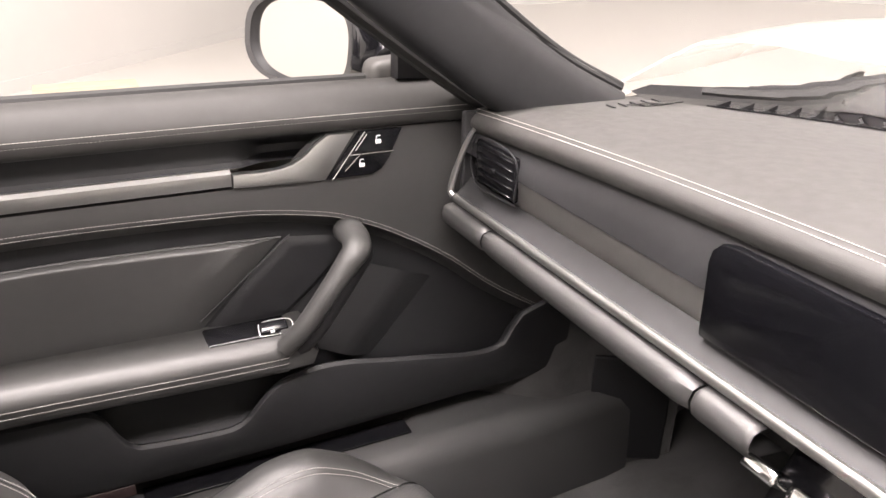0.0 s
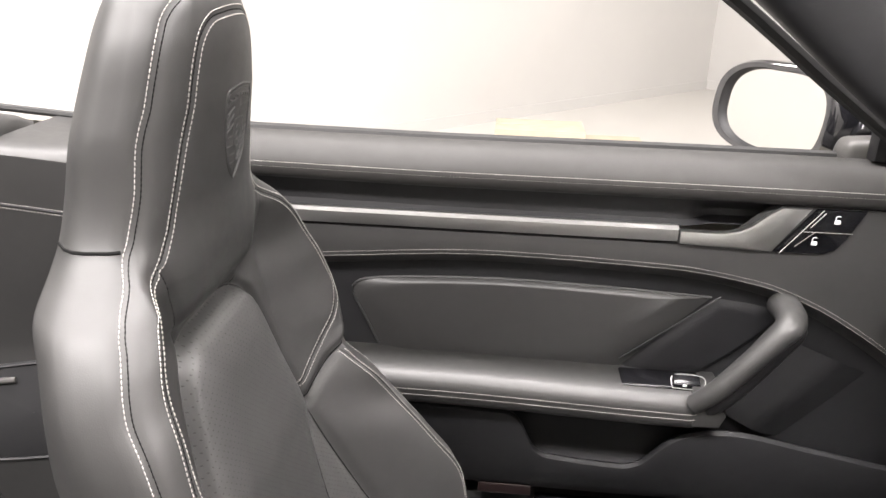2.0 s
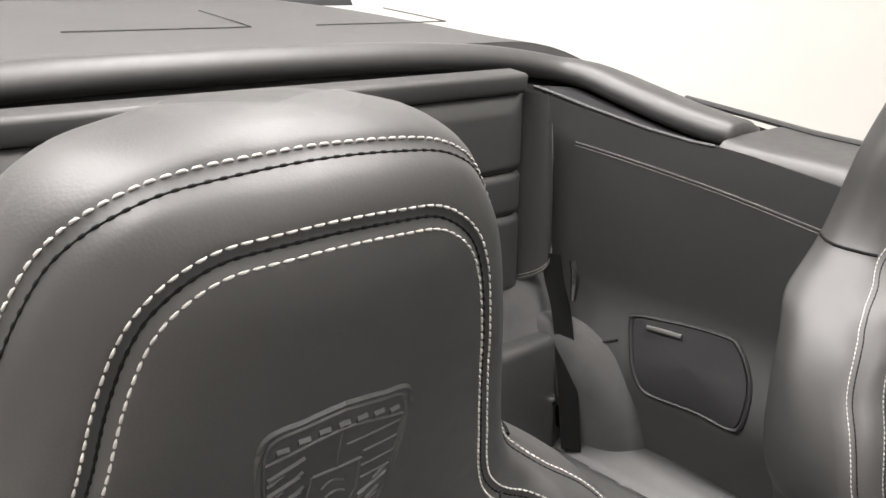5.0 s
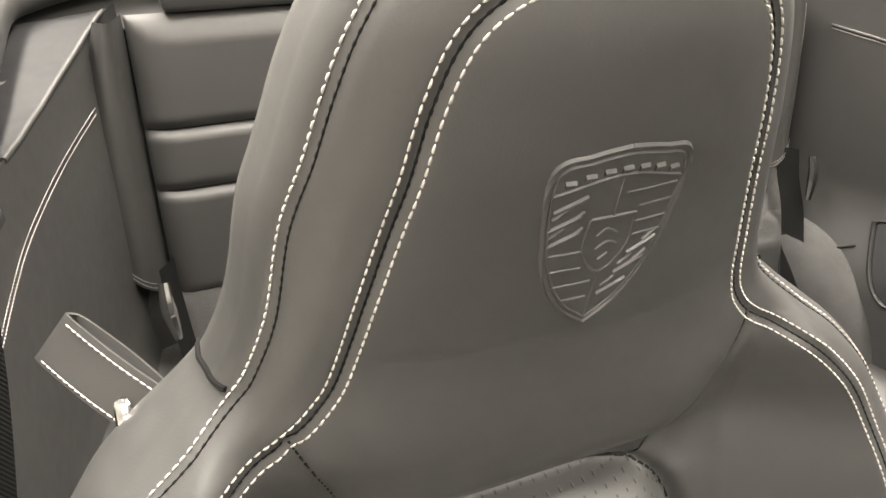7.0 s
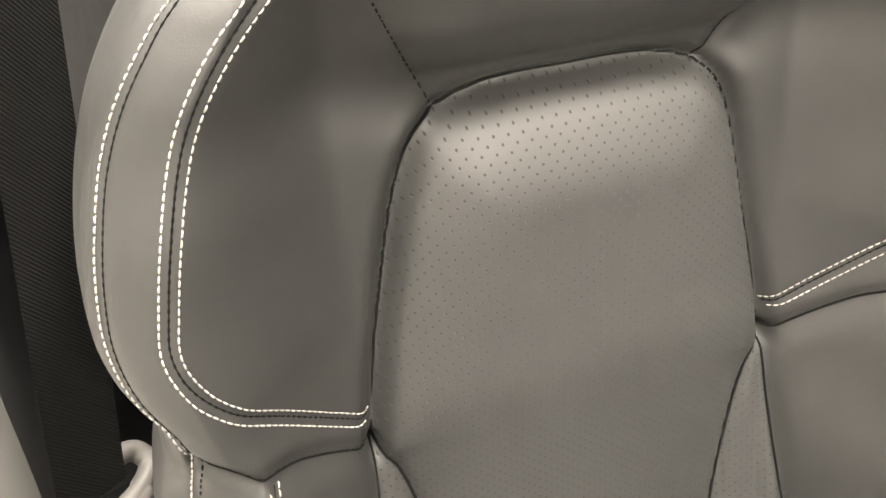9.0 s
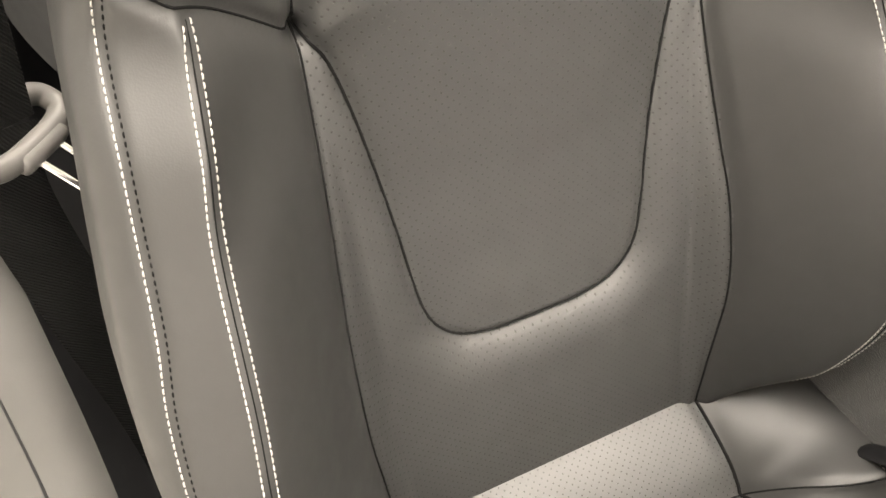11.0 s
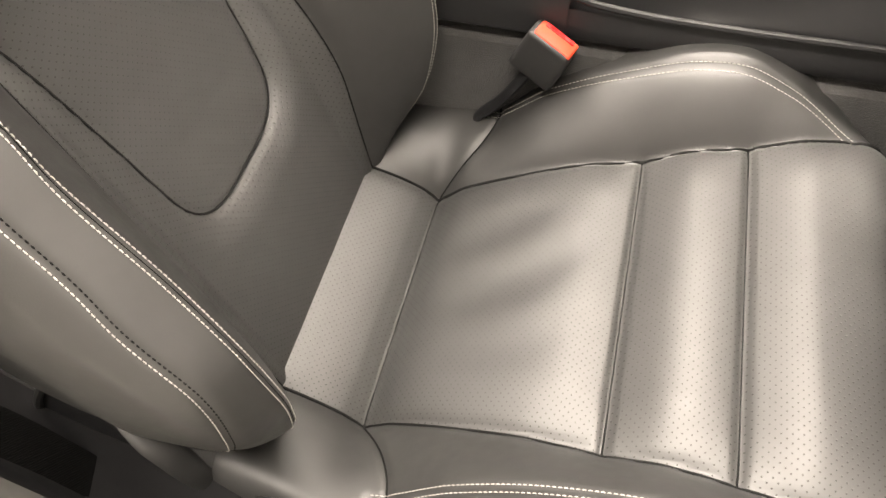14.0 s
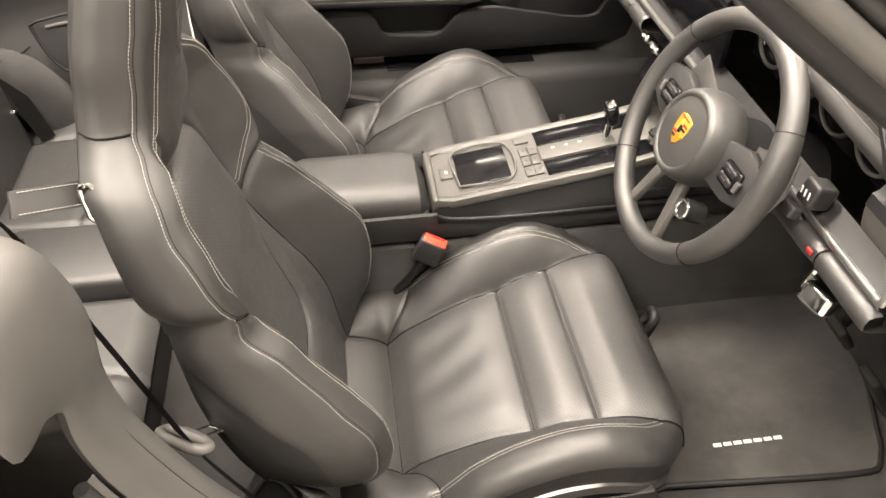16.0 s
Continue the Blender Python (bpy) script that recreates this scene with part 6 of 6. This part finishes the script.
def rear_seat(s):
    rs = thing("rear_seat", "small rear seat in black leather with quilted back", "rear seat", "rear seats")

    ow = 0.0 if s > 0 else 0.040        # the back reaches further out behind the driver

    def back(y, z):
        p = 0.0
        for zc_ in (0.652, 0.576):
            p -= 0.009 * math.exp(-((z - zc_) / 0.006) ** 2)
        edge = min(1.0, (y - 0.125) / 0.03, (0.452 + ow - y) / 0.03, (0.783 - z) / 0.03, (z - 0.428) / 0.02)
        return rear_x(z) + 0.012 + p + 0.018 * math.sqrt(max(0.0, edge))
    zs = np.r_[0.4283, 0.430, 0.434, np.linspace(0.44, 0.770, 70), 0.776, 0.780, 0.7825]
    ys = np.r_[0.1255, 0.127, 0.13, 0.137, np.linspace(0.148, 0.430 + ow, 20), 0.440 + ow, 0.447 + ow, 0.450 + ow, 0.4515 + ow]
    loft("backrest", [[(back(y, z), s * y, z) for y in ys] for z in zs], LEATHER, rs, "leather back in three fields")
    for zc_ in (0.652, 0.576):
        tube("seam", [(back(y, zc_) + 0.0006, s * y, zc_) for y in np.linspace(0.13, 0.447 + ow, 30)], 0.0011, BLACKTHREAD, rs, "", 6)
    loft("back_centre", [[(rear_x(z) + 0.010 + 0.006 * math.cos(y * 12), s * y, z) for y in np.linspace(0.0, 0.128, 10)] for z in np.linspace(0.43, 0.775, 16)], LEATHER, rs)
    thread("stitching", [(rear_x(z) + 0.020, s * (0.118 + 0.012 * (0.757 - z) * 4), z) for z in np.linspace(0.745, 0.60, 30)], (1, 0, 0), THREAD, rs)
    loft("back_side", [[(rear_x(zz) + 0.004 + 0.035 * t + 0.030 * math.sin(math.pi * t), s * (0.453 + ow + (0.060 - 0.030 * u**3) * t), zz) for t in np.linspace(0, 1, 10) for zz in (0.438 + 0.06 * t + u * (0.345 - 0.06 * t),)] for u in np.linspace(0, 1, 24)], LEATHER, rs, "leather column at the side")
    for dz in (0, 0.006):
        thread("stitching", [(rear_x(0.44 + 0.06 * t) + 0.006 + 0.035 * t + 0.030 * math.sin(math.pi * t), s * (0.453 + ow + 0.060 * t), 0.444 + 0.06 * t + dz) for t in np.linspace(0, 1, 40)], (1, -0.3 * s, 0), THREAD, rs)
    thread("stitching", [(rear_x(0.70) + 0.0415, s * (0.453 + ow + 0.060 - 0.030 * ((z - 0.498) / 0.285) ** 3) , z) for z in np.linspace(0.60, 0.73, 40)], (1, -0.3 * s, 0), THREAD, rs)
    # carpeted step, then the squared lower pad with its anchor cap
    loft("step", [[(x, s * y, z) for y in np.linspace(0.10, 0.56, 16)] for x, z in ((-0.66, 0.455), (-0.625, 0.436), (-0.605, 0.41), (-0.585, 0.37), (-0.565, 0.335), (-0.545, 0.20))], CARPET, rs, "black carpeted step")
    pad = rbox("lower_pad", (0.06, 0.366, 0.235), (-0.556, s * 0.292, 0.247), LEATHER, rs, "squared leather pad", 0.018, (0, -8, 0))
    cap = tube("anchor_cap", [(-0.530, s * 0.462, 0.243), (-0.523, s * 0.462, 0.243)], 0.009, CHROME, pad, "chrome anchor cap", 16)
    tube("anchor_mark", [(-0.5232, s * 0.462, 0.243), (-0.5222, s * 0.462, 0.243)], 0.005, DARK, cap, "", 12)
    # cushion with cross seam

    def cush(x, y):
        e = min(1.0, (y - 0.10) / 0.03, (0.575 - y) / 0.05, (x + 0.54) / 0.03, (-0.13 - x) / 0.05)
        z = 0.125 + 0.035 * math.sqrt(max(0, e)) + 0.05 * max(0, (y - 0.45) / 0.12) ** 2
        for c in (0.235 + 0.25 * (x + 0.5), 0.455 + 0.12 * (x + 0.5)):
            z -= 0.006 * math.exp(-((y - c) / 0.006) ** 2)
        z -= 0.006 * math.exp(-((x + 0.36 - 0.15 * y) / 0.006) ** 2) * (y < 0.46)
        return z
    xs = np.r_[-0.539, -0.53, np.linspace(-0.515, -0.18, 50), -0.16, -0.145, -0.135]
    ys = np.r_[0.101, 0.106, np.linspace(0.12, 0.54, 60), 0.556, 0.567, 0.5745]
    loft("cushion", [[(x, s * y, cush(x, y)) for y in ys] for x in xs], LEATHER, rs, "flat leather rear cushion")
    tube("seam", [(-0.36 + 0.15 * y, s * y, cush(-0.36 + 0.15 * y, y)) for y in np.linspace(0.11, 0.455, 30)], 0.0013, BLACKTHREAD, rs, "", 6)
    for c0, c1 in ((0.235, 0.25), (0.455, 0.12)):
        tube("seam", [(x, s * (c0 + c1 * (x + 0.5)), cush(x, c0 + c1 * (x + 0.5))) for x in np.linspace(-0.52, -0.15, 30)], 0.0013, BLACKTHREAD, rs, "", 6)
    rbox("cushion_base", (0.40, 0.46, 0.12), (-0.335, s * 0.34, 0.068), TRIM, rs, bevel=0.01)
    # rear belt
    ribbon("rear_webbing", [(-0.60, s * 0.497, 0.50), (-0.585, s * 0.495, 0.455), (-0.555, s * 0.490, 0.40), (-0.515, s * 0.475, 0.30), (-0.475, s * 0.462, 0.165)], (0.75, s * 0.5, 0), 0.036, BELT, rs, "black woven webbing")
    tube("belt_clip", [(-0.555, s * 0.505, 0.50), (-0.545, s * 0.505, 0.47), (-0.54, s * 0.50, 0.43)], [0.006, 0.009, 0.005], CHROME, rs, "steel clip", 8, 16)
    return rs


for s in (1, -1):
    rear_seat(s)
bx = thing("rear_tray", "leather tray between the rear seats with a belt buckle", "tray")
rbox("tray_body", (0.32, 0.19, 0.10), (-0.30, 0.0, 0.135), LEATHER, bx, bevel=0.02)
rbox("buckle", (0.035, 0.022, 0.05), (-0.42, 0.0, 0.200), SHELL, bx, bevel=0.004)
rbox("buckle_button", (0.022, 0.014, 0.006), (-0.42, 0.0, 0.227), RED, bx, "red button", 0.002)


# ---- rear side panels ----
def side_y(x, z):
    y = float(bend(np.array([x]), [-0.75, -0.70, -0.60, -0.45, -0.34, -0.15, 0.02], [0.48, 0.510, 0.547, 0.592, 0.615, 0.635, 0.650])[0])
    return y - 0.055 * smoothstep(np.array((0.46 - z) / 0.18)).item() - 0.01 * math.sin((z - 0.2) * 5)


def panel_top(x):
    return float(np.interp(x, [-0.72, -0.686, -0.594, -0.49, -0.42, -0.38, -0.33, -0.1], [0.786, 0.784, 0.762, 0.741, 0.733, 0.732, 0.728, 0.700]))


for s in (1, -1):
    sp = thing("rear_side_panel", "leather rear side panel with stitched seam and tray", "side panel")
    us = np.linspace(0, 1, 40)
    loft("panel", [[(x, s * side_y(x, 0.14 + (panel_top(x) - 0.14) * u), 0.14 + (panel_top(x) - 0.14) * u) for u in us] for x in np.linspace(-0.72, -0.105 if s > 0 else -0.045, 50)], LEATHER, sp, "smooth leather panel")
    xs = np.linspace(-0.605, -0.115, 60)
    for dz in (0.0, 0.0065):
        thread("stitching", [(x, s * (side_y(x, 0.68) - 0.0015), 0.695 - 0.055 * (x + 0.62) / 0.4 + dz) for x in xs], (0, -s, 0), THREAD, sp, pitch=0.0045, label="white seam stitching")
    tube("panel_seam", [(x, s * (side_y(x, 0.6905) - 0.0005), 0.6985 - 0.055 * (x + 0.62) / 0.4) for x in xs], 0.0018, DARK, sp, "", 6)
    hp_x, hp_y = [-0.70, -0.684, -0.645, -0.594, -0.49, -0.42, -0.388, -0.376], [0.53, 0.584, 0.598, 0.604, 0.612, 0.614, 0.630, 0.662]
    # Dark strip that stands in for the shadow gap under the padded roll.
    loft("panel_cap", [[(x, s * (side_y(x, 0.75) - 0.001), panel_top(x) - 0.001), (x, s * (0.5 * side_y(x, 0.75) + 0.5 * np.interp(x, hp_x, hp_y)), panel_top(x) - 0.003), (x, s * (float(np.interp(x, hp_x, hp_y)) + 0.03), panel_top(x) - 0.008)] for x in np.linspace(-0.70, -0.365, 30)], DARK, sp, "")
    tube("panel_edge", [(x, s * side_y(x, 0.75), panel_top(x) - 0.001) for x in np.linspace(-0.69, -0.38, 30)], 0.0028, LEATHER, sp, "", 8)
    # tray with a raised dark lid
    o = [(-0.462, 0.411), (-0.44, 0.418), (-0.31, 0.430), (-0.275, 0.420), (-0.238, 0.37), (-0.230, 0.31), (-0.25, 0.298), (-0.30, 0.301), (-0.379, 0.297), (-0.405, 0.304), (-0.430, 0.335), (-0.453, 0.385)]
    o = spline(o + o[:1], 60)[:-1]
    c = o.mean(0)

    def on_side(k, lift):
        return [(x, s * (side_y(x, z) - lift), z) for x, z in c + (o - c) * k]
    lidp = loft("side_tray", [on_side(1.045, -0.002), on_side(1.03, 0.004), on_side(1.0, 0.0055), on_side(0.975, 0.004), on_side(0.965, -0.001), on_side(0.95, 0.003), on_side(0.5, 0.005), on_side(0.01, 0.005)], TRIM, sp, "dark moulded tray lid", closed=True)
    # Pale bar that puts the lid's highlight into shape and colour.
    tube("tray_handle", [(-0.428, s * (side_y(-0.428, 0.404) - 0.007), 0.404), (-0.40, s * (side_y(-0.40, 0.406) - 0.008), 0.406), (-0.368, s * (side_y(-0.368, 0.407) - 0.007), 0.407)], 0.0045, TRIMGREY, lidp, "pale bar in place of a highlight", 8, 20)
    tube("low_seam", [(-0.56, s * (side_y(-0.56, 0.32) - 0.001), 0.325), (-0.50, s * (side_y(-0.50, 0.35) - 0.001), 0.352), (-0.47, s * (side_y(-0.47, 0.365) - 0.001), 0.368)], 0.002, DARK, sp, "", 6, 20)
    outer = spline([(-0.66, 0.388), (-0.567, 0.382), (-0.51, 0.366), (-0.462, 0.336), (-0.42, 0.283), (-0.392, 0.223), (-0.37, 0.14)], 30)
    inner = spline([(-0.65, 0.44, 0.37), (-0.595, 0.45, 0.335), (-0.55, 0.465, 0.27), (-0.515, 0.48, 0.20), (-0.50, 0.49, 0.13)], 30)
    rows = []
    for (ox, oz), (ix, iy, iz) in zip(outer, inner):
        o, q = np.array((ox, side_y(ox, oz) + 0.004, oz)), np.array((ix, iy, iz))
        rows.append([(o + (q - o) * t + np.array((0.018, -0.012, 0.018)) * math.sin(math.pi * t)) * (1, s, 1) for t in np.linspace(0, 1, 12)])
    loft("carpet_arch", rows, CARPET, sp, "black carpet over the wheel arch")
    def ledge_z(x):
        return float(np.interp(x, [-0.57, -0.43, -0.317, -0.05], [0.757, 0.748, 0.740, 0.735]))
    rows = []
    for x in np.linspace(-0.373, -0.105 if s > 0 else -0.05, 20):
        y0, z0, z1 = side_y(x, 0.74), panel_top(x), ledge_z(x)
        rows.append([(x, s * (y0 + dy), z0 + (z1 - z0) * k) for dy, k in ((0, 0), (0.003, 0.35), (0.012, 0.72), (0.035, 0.93), (0.08, 1.0))] + [(x, s * 0.79, z1)])
    loft("ledge", rows, LEATHER, sp, "leather ledge")
    tube("ledge_seal", [(x, s * 0.795, ledge_z(x) + 0.002) for x in np.linspace(-0.57, -0.105, 24)], 0.006, RUBBER, sp, "black seal", 8)
    rows = [[(x, s * 0.795, 0.738 - 0.05 * (x + 0.4)), (x, s * (0.86 + 0.02 * (x < -0.5)), 0.715), (x, s * 0.91, 0.62), (x, s * 0.925, 0.40), (x, s * 0.91, 0.0)] for x in np.linspace(-1.9, -0.165, 30)]
    loft("quarter_skin", rows, PAINT, sp, "pale painted rear quarter", thick=0.004)

# ---- folded-roof deck behind the seats ----
deck = thing("roof_cover", "dark padded cover over the folded roof", "roof cover")
half = [(-0.712, 0.0, 0.822), (-0.712, 0.25, 0.820), (-0.711, 0.42, 0.811), (-0.704, 0.53, 0.797), (-0.684, 0.584, 0.784), (-0.645, 0.598, 0.775), (-0.594, 0.604, 0.7625), (-0.49, 0.612, 0.741), (-0.42, 0.616, 0.731), (-0.383, 0.622, 0.727)]
hp = spline(half, 90)
path = np.vstack([(hp * (1, -1, 1))[::-1], hp[1:]])
tg = np.gradient(path, axis=0)
tg /= np.linalg.norm(tg, axis=1)[:, None]
rows = []
for q, d in zip(path, tg):
    n = np.array((-d[1], d[0], 0.0))
    rows.append([q + n * u + np.array((0, 0, v)) for u, v in ((0.022, -0.05), (0.03, -0.03), (0.05, -0.006), (0.022, -0.004), (0.008, 0.001), (0.001, 0.010), (0.0, 0.020), (0.005, 0.031), (0.016, 0.039), (0.035, 0.041), (0.07, 0.038), (0.115, 0.028), (0.17, 0.008))])
first, last = rows[0], rows[-1]
mid = [np.mean(r, axis=0) for r in (first, last)]
for k, g in ((0.93, 0.008), (0.75, 0.014), (0.4, 0.017), (0.02, 0.018)):
    rows.insert(0, [mid[0] + (np.array(q) - mid[0]) * k + (g, 0, 0) for q in first])
    rows.append([mid[1] + (np.array(q) - mid[1]) * k + (g, 0, 0) for q in last])
loft("padded_edge", rows, LEATHER, deck, "rolled padded edge that runs along the sides to rounded tips")
rows = [[(x, y, (0.790 if x > -0.75 else 0.852) + 0.008 * math.sin(max(0, -0.9 - x) * 3) - 0.95 * max(0, abs(y) - 0.50) ** 2) for y in np.linspace(-0.86, 0.86, 44)] for x in np.r_[-0.742, np.linspace(-0.76, -1.75, 20)]]
loft("deck", rows, FABRIC, deck, "dark cloth deck")
for y0 in (-0.45, 0.0, 0.45):
    pts = [(-1.06, y0 - 0.16, 0.8575), (-1.06, y0 + 0.13, 0.8575), (-1.09, y0 + 0.16, 0.858), (-1.30, y0 + 0.16, 0.866)]
    tube("deck_seam", pts, 0.0014, FABRIC, deck, "", 6, 40)
rows = [[(-1.70, y, 0.84), (-1.73, y, 0.885), (-1.82, y, 0.905), (-1.95, y, 0.88), (-2.3, y, 0.70)] for y in np.linspace(-0.78, 0.78, 24)]
loft("rear_lid", rows, DARK, deck, "black rear lid")
# Dark sheet for the shadow in the gap under the padded edge.
rows = [[(-0.79, y, 0.785), (-0.80, y, 0.70), (-0.80, y, 0.15)] for y in np.linspace(-0.74, 0.74, 10)]
loft("roof_gap", rows, DARK, deck)
ledge = rbox("shelf_strip", (0.05, 0.90, 0.034), (-0.668, 0.0, 0.801), LEATHER, deck, "leather strip above the rear backs", 0.008, (0, 4, 0))

# ---- driver's door opening: jamb, seal, lock plate ----
jamb = thing("door_jamb", "trimmed door jamb with rubber seal and striker", "door jamb")
JP = spline([(-0.30, 0.800), (-0.16, 0.803), (-0.09, 0.801), (-0.048, 0.793), (-0.024, 0.775), (-0.012, 0.743), (-0.006, 0.708), (-0.008, 0.663), (-0.014, 0.61), (-0.010, 0.56), (0.003, 0.505), (0.040, 0.405), (0.090, 0.305), (0.15, 0.215), (0.24, 0.135), (0.36, 0.092)], 90)
rows, lip = [], []
for x, z in JP:
    k = smoothstep(np.array((z - 0.645) / 0.09)).item()
    rows.append([(x - 0.14, -side_y(min(-0.05, x - 0.14), z - 0.02) - 0.002, z - 0.022), (x - 0.07, -0.662, z - 0.012), (x - 0.012, -0.682, z - 0.002), (x - 0.002, -0.692, z), (x, -0.706, z), (x - 0.004, -0.732, z + 0.002 * k), (x - 0.010 - 0.006 * k, -0.750 - 0.01 * k, z - 0.002), (x - 0.015 - 0.012 * k, -0.760 - 0.04 * k, z - 0.006 - 0.008 * k), (x - 0.022 - 0.012 * k, -0.765 - 0.07 * k, z - 0.014 - 0.016 * k), (x - 0.036, -0.752 - 0.09 * k, z - 0.022 - 0.036 * k)])
    lip.append((x - 0.0035, -0.7195, z + 0.0015))
# Lighter than the other leather trim: the grey includes the glancing light.
loft("jamb_trim", [r[2:] for r in rows], JAMB, jamb, "moulded jamb trim, glancing light put into its grey")
loft("inner_trim", [r[:3] for r in rows], TRIM, jamb, "dark trim inside the jamb")
tube("trim_groove", lip[40:], 0.0012, DARK, jamb, "", 6)
JB = JP[40:]
tube("seal", [(x - 0.038, -0.778, z - 0.026) for x, z in JB], 0.009, RUBBER, jamb, "black door seal", 10)
tube("inner_seal_lip", [(x - 0.078, -0.814, z - 0.044) for x, z in JB], 0.004, TRIMGREY, jamb, "thin grey seal lip", 8)
rows = [[(x - 0.028, -0.764, z - 0.022), (x - 0.050, -0.785, z - 0.036), (x - 0.075, -0.800, z - 0.046), (x - 0.085, -0.825, z - 0.05), (x - 0.11, -0.845, z - 0.062), (x - 0.12, -0.92, z - 0.07)] for x, z in JP[40:]]
loft("jamb_metal", rows, BLACKPAINT, jamb, "gloss black painted jamb")
rows = [[(x, -0.79, 0.775), (x, -0.85, 0.765), (x, -0.90, 0.735), (x, -0.91, 0.70)] for x in np.linspace(-0.40, -0.09, 12)]
loft("shoulder", rows, JAMB, jamb, "grey shoulder behind the door opening", thick=0.004)
prism("warning_label", [(0, 0), (0.035, 0), (0.035, 0.055), (0, 0.055)], 0.001, pose(-0.075, -0.815, 0.40, 90, 0, -38), plain("label_grey", (0.5, 0.5, 0.47), 0.6), jamb, "pale printed label", 0)
rbox("striker", (0.03, 0.04, 0.05), (-0.055, -0.835, 0.52), CHROME, jamb, "steel striker", 0.006)
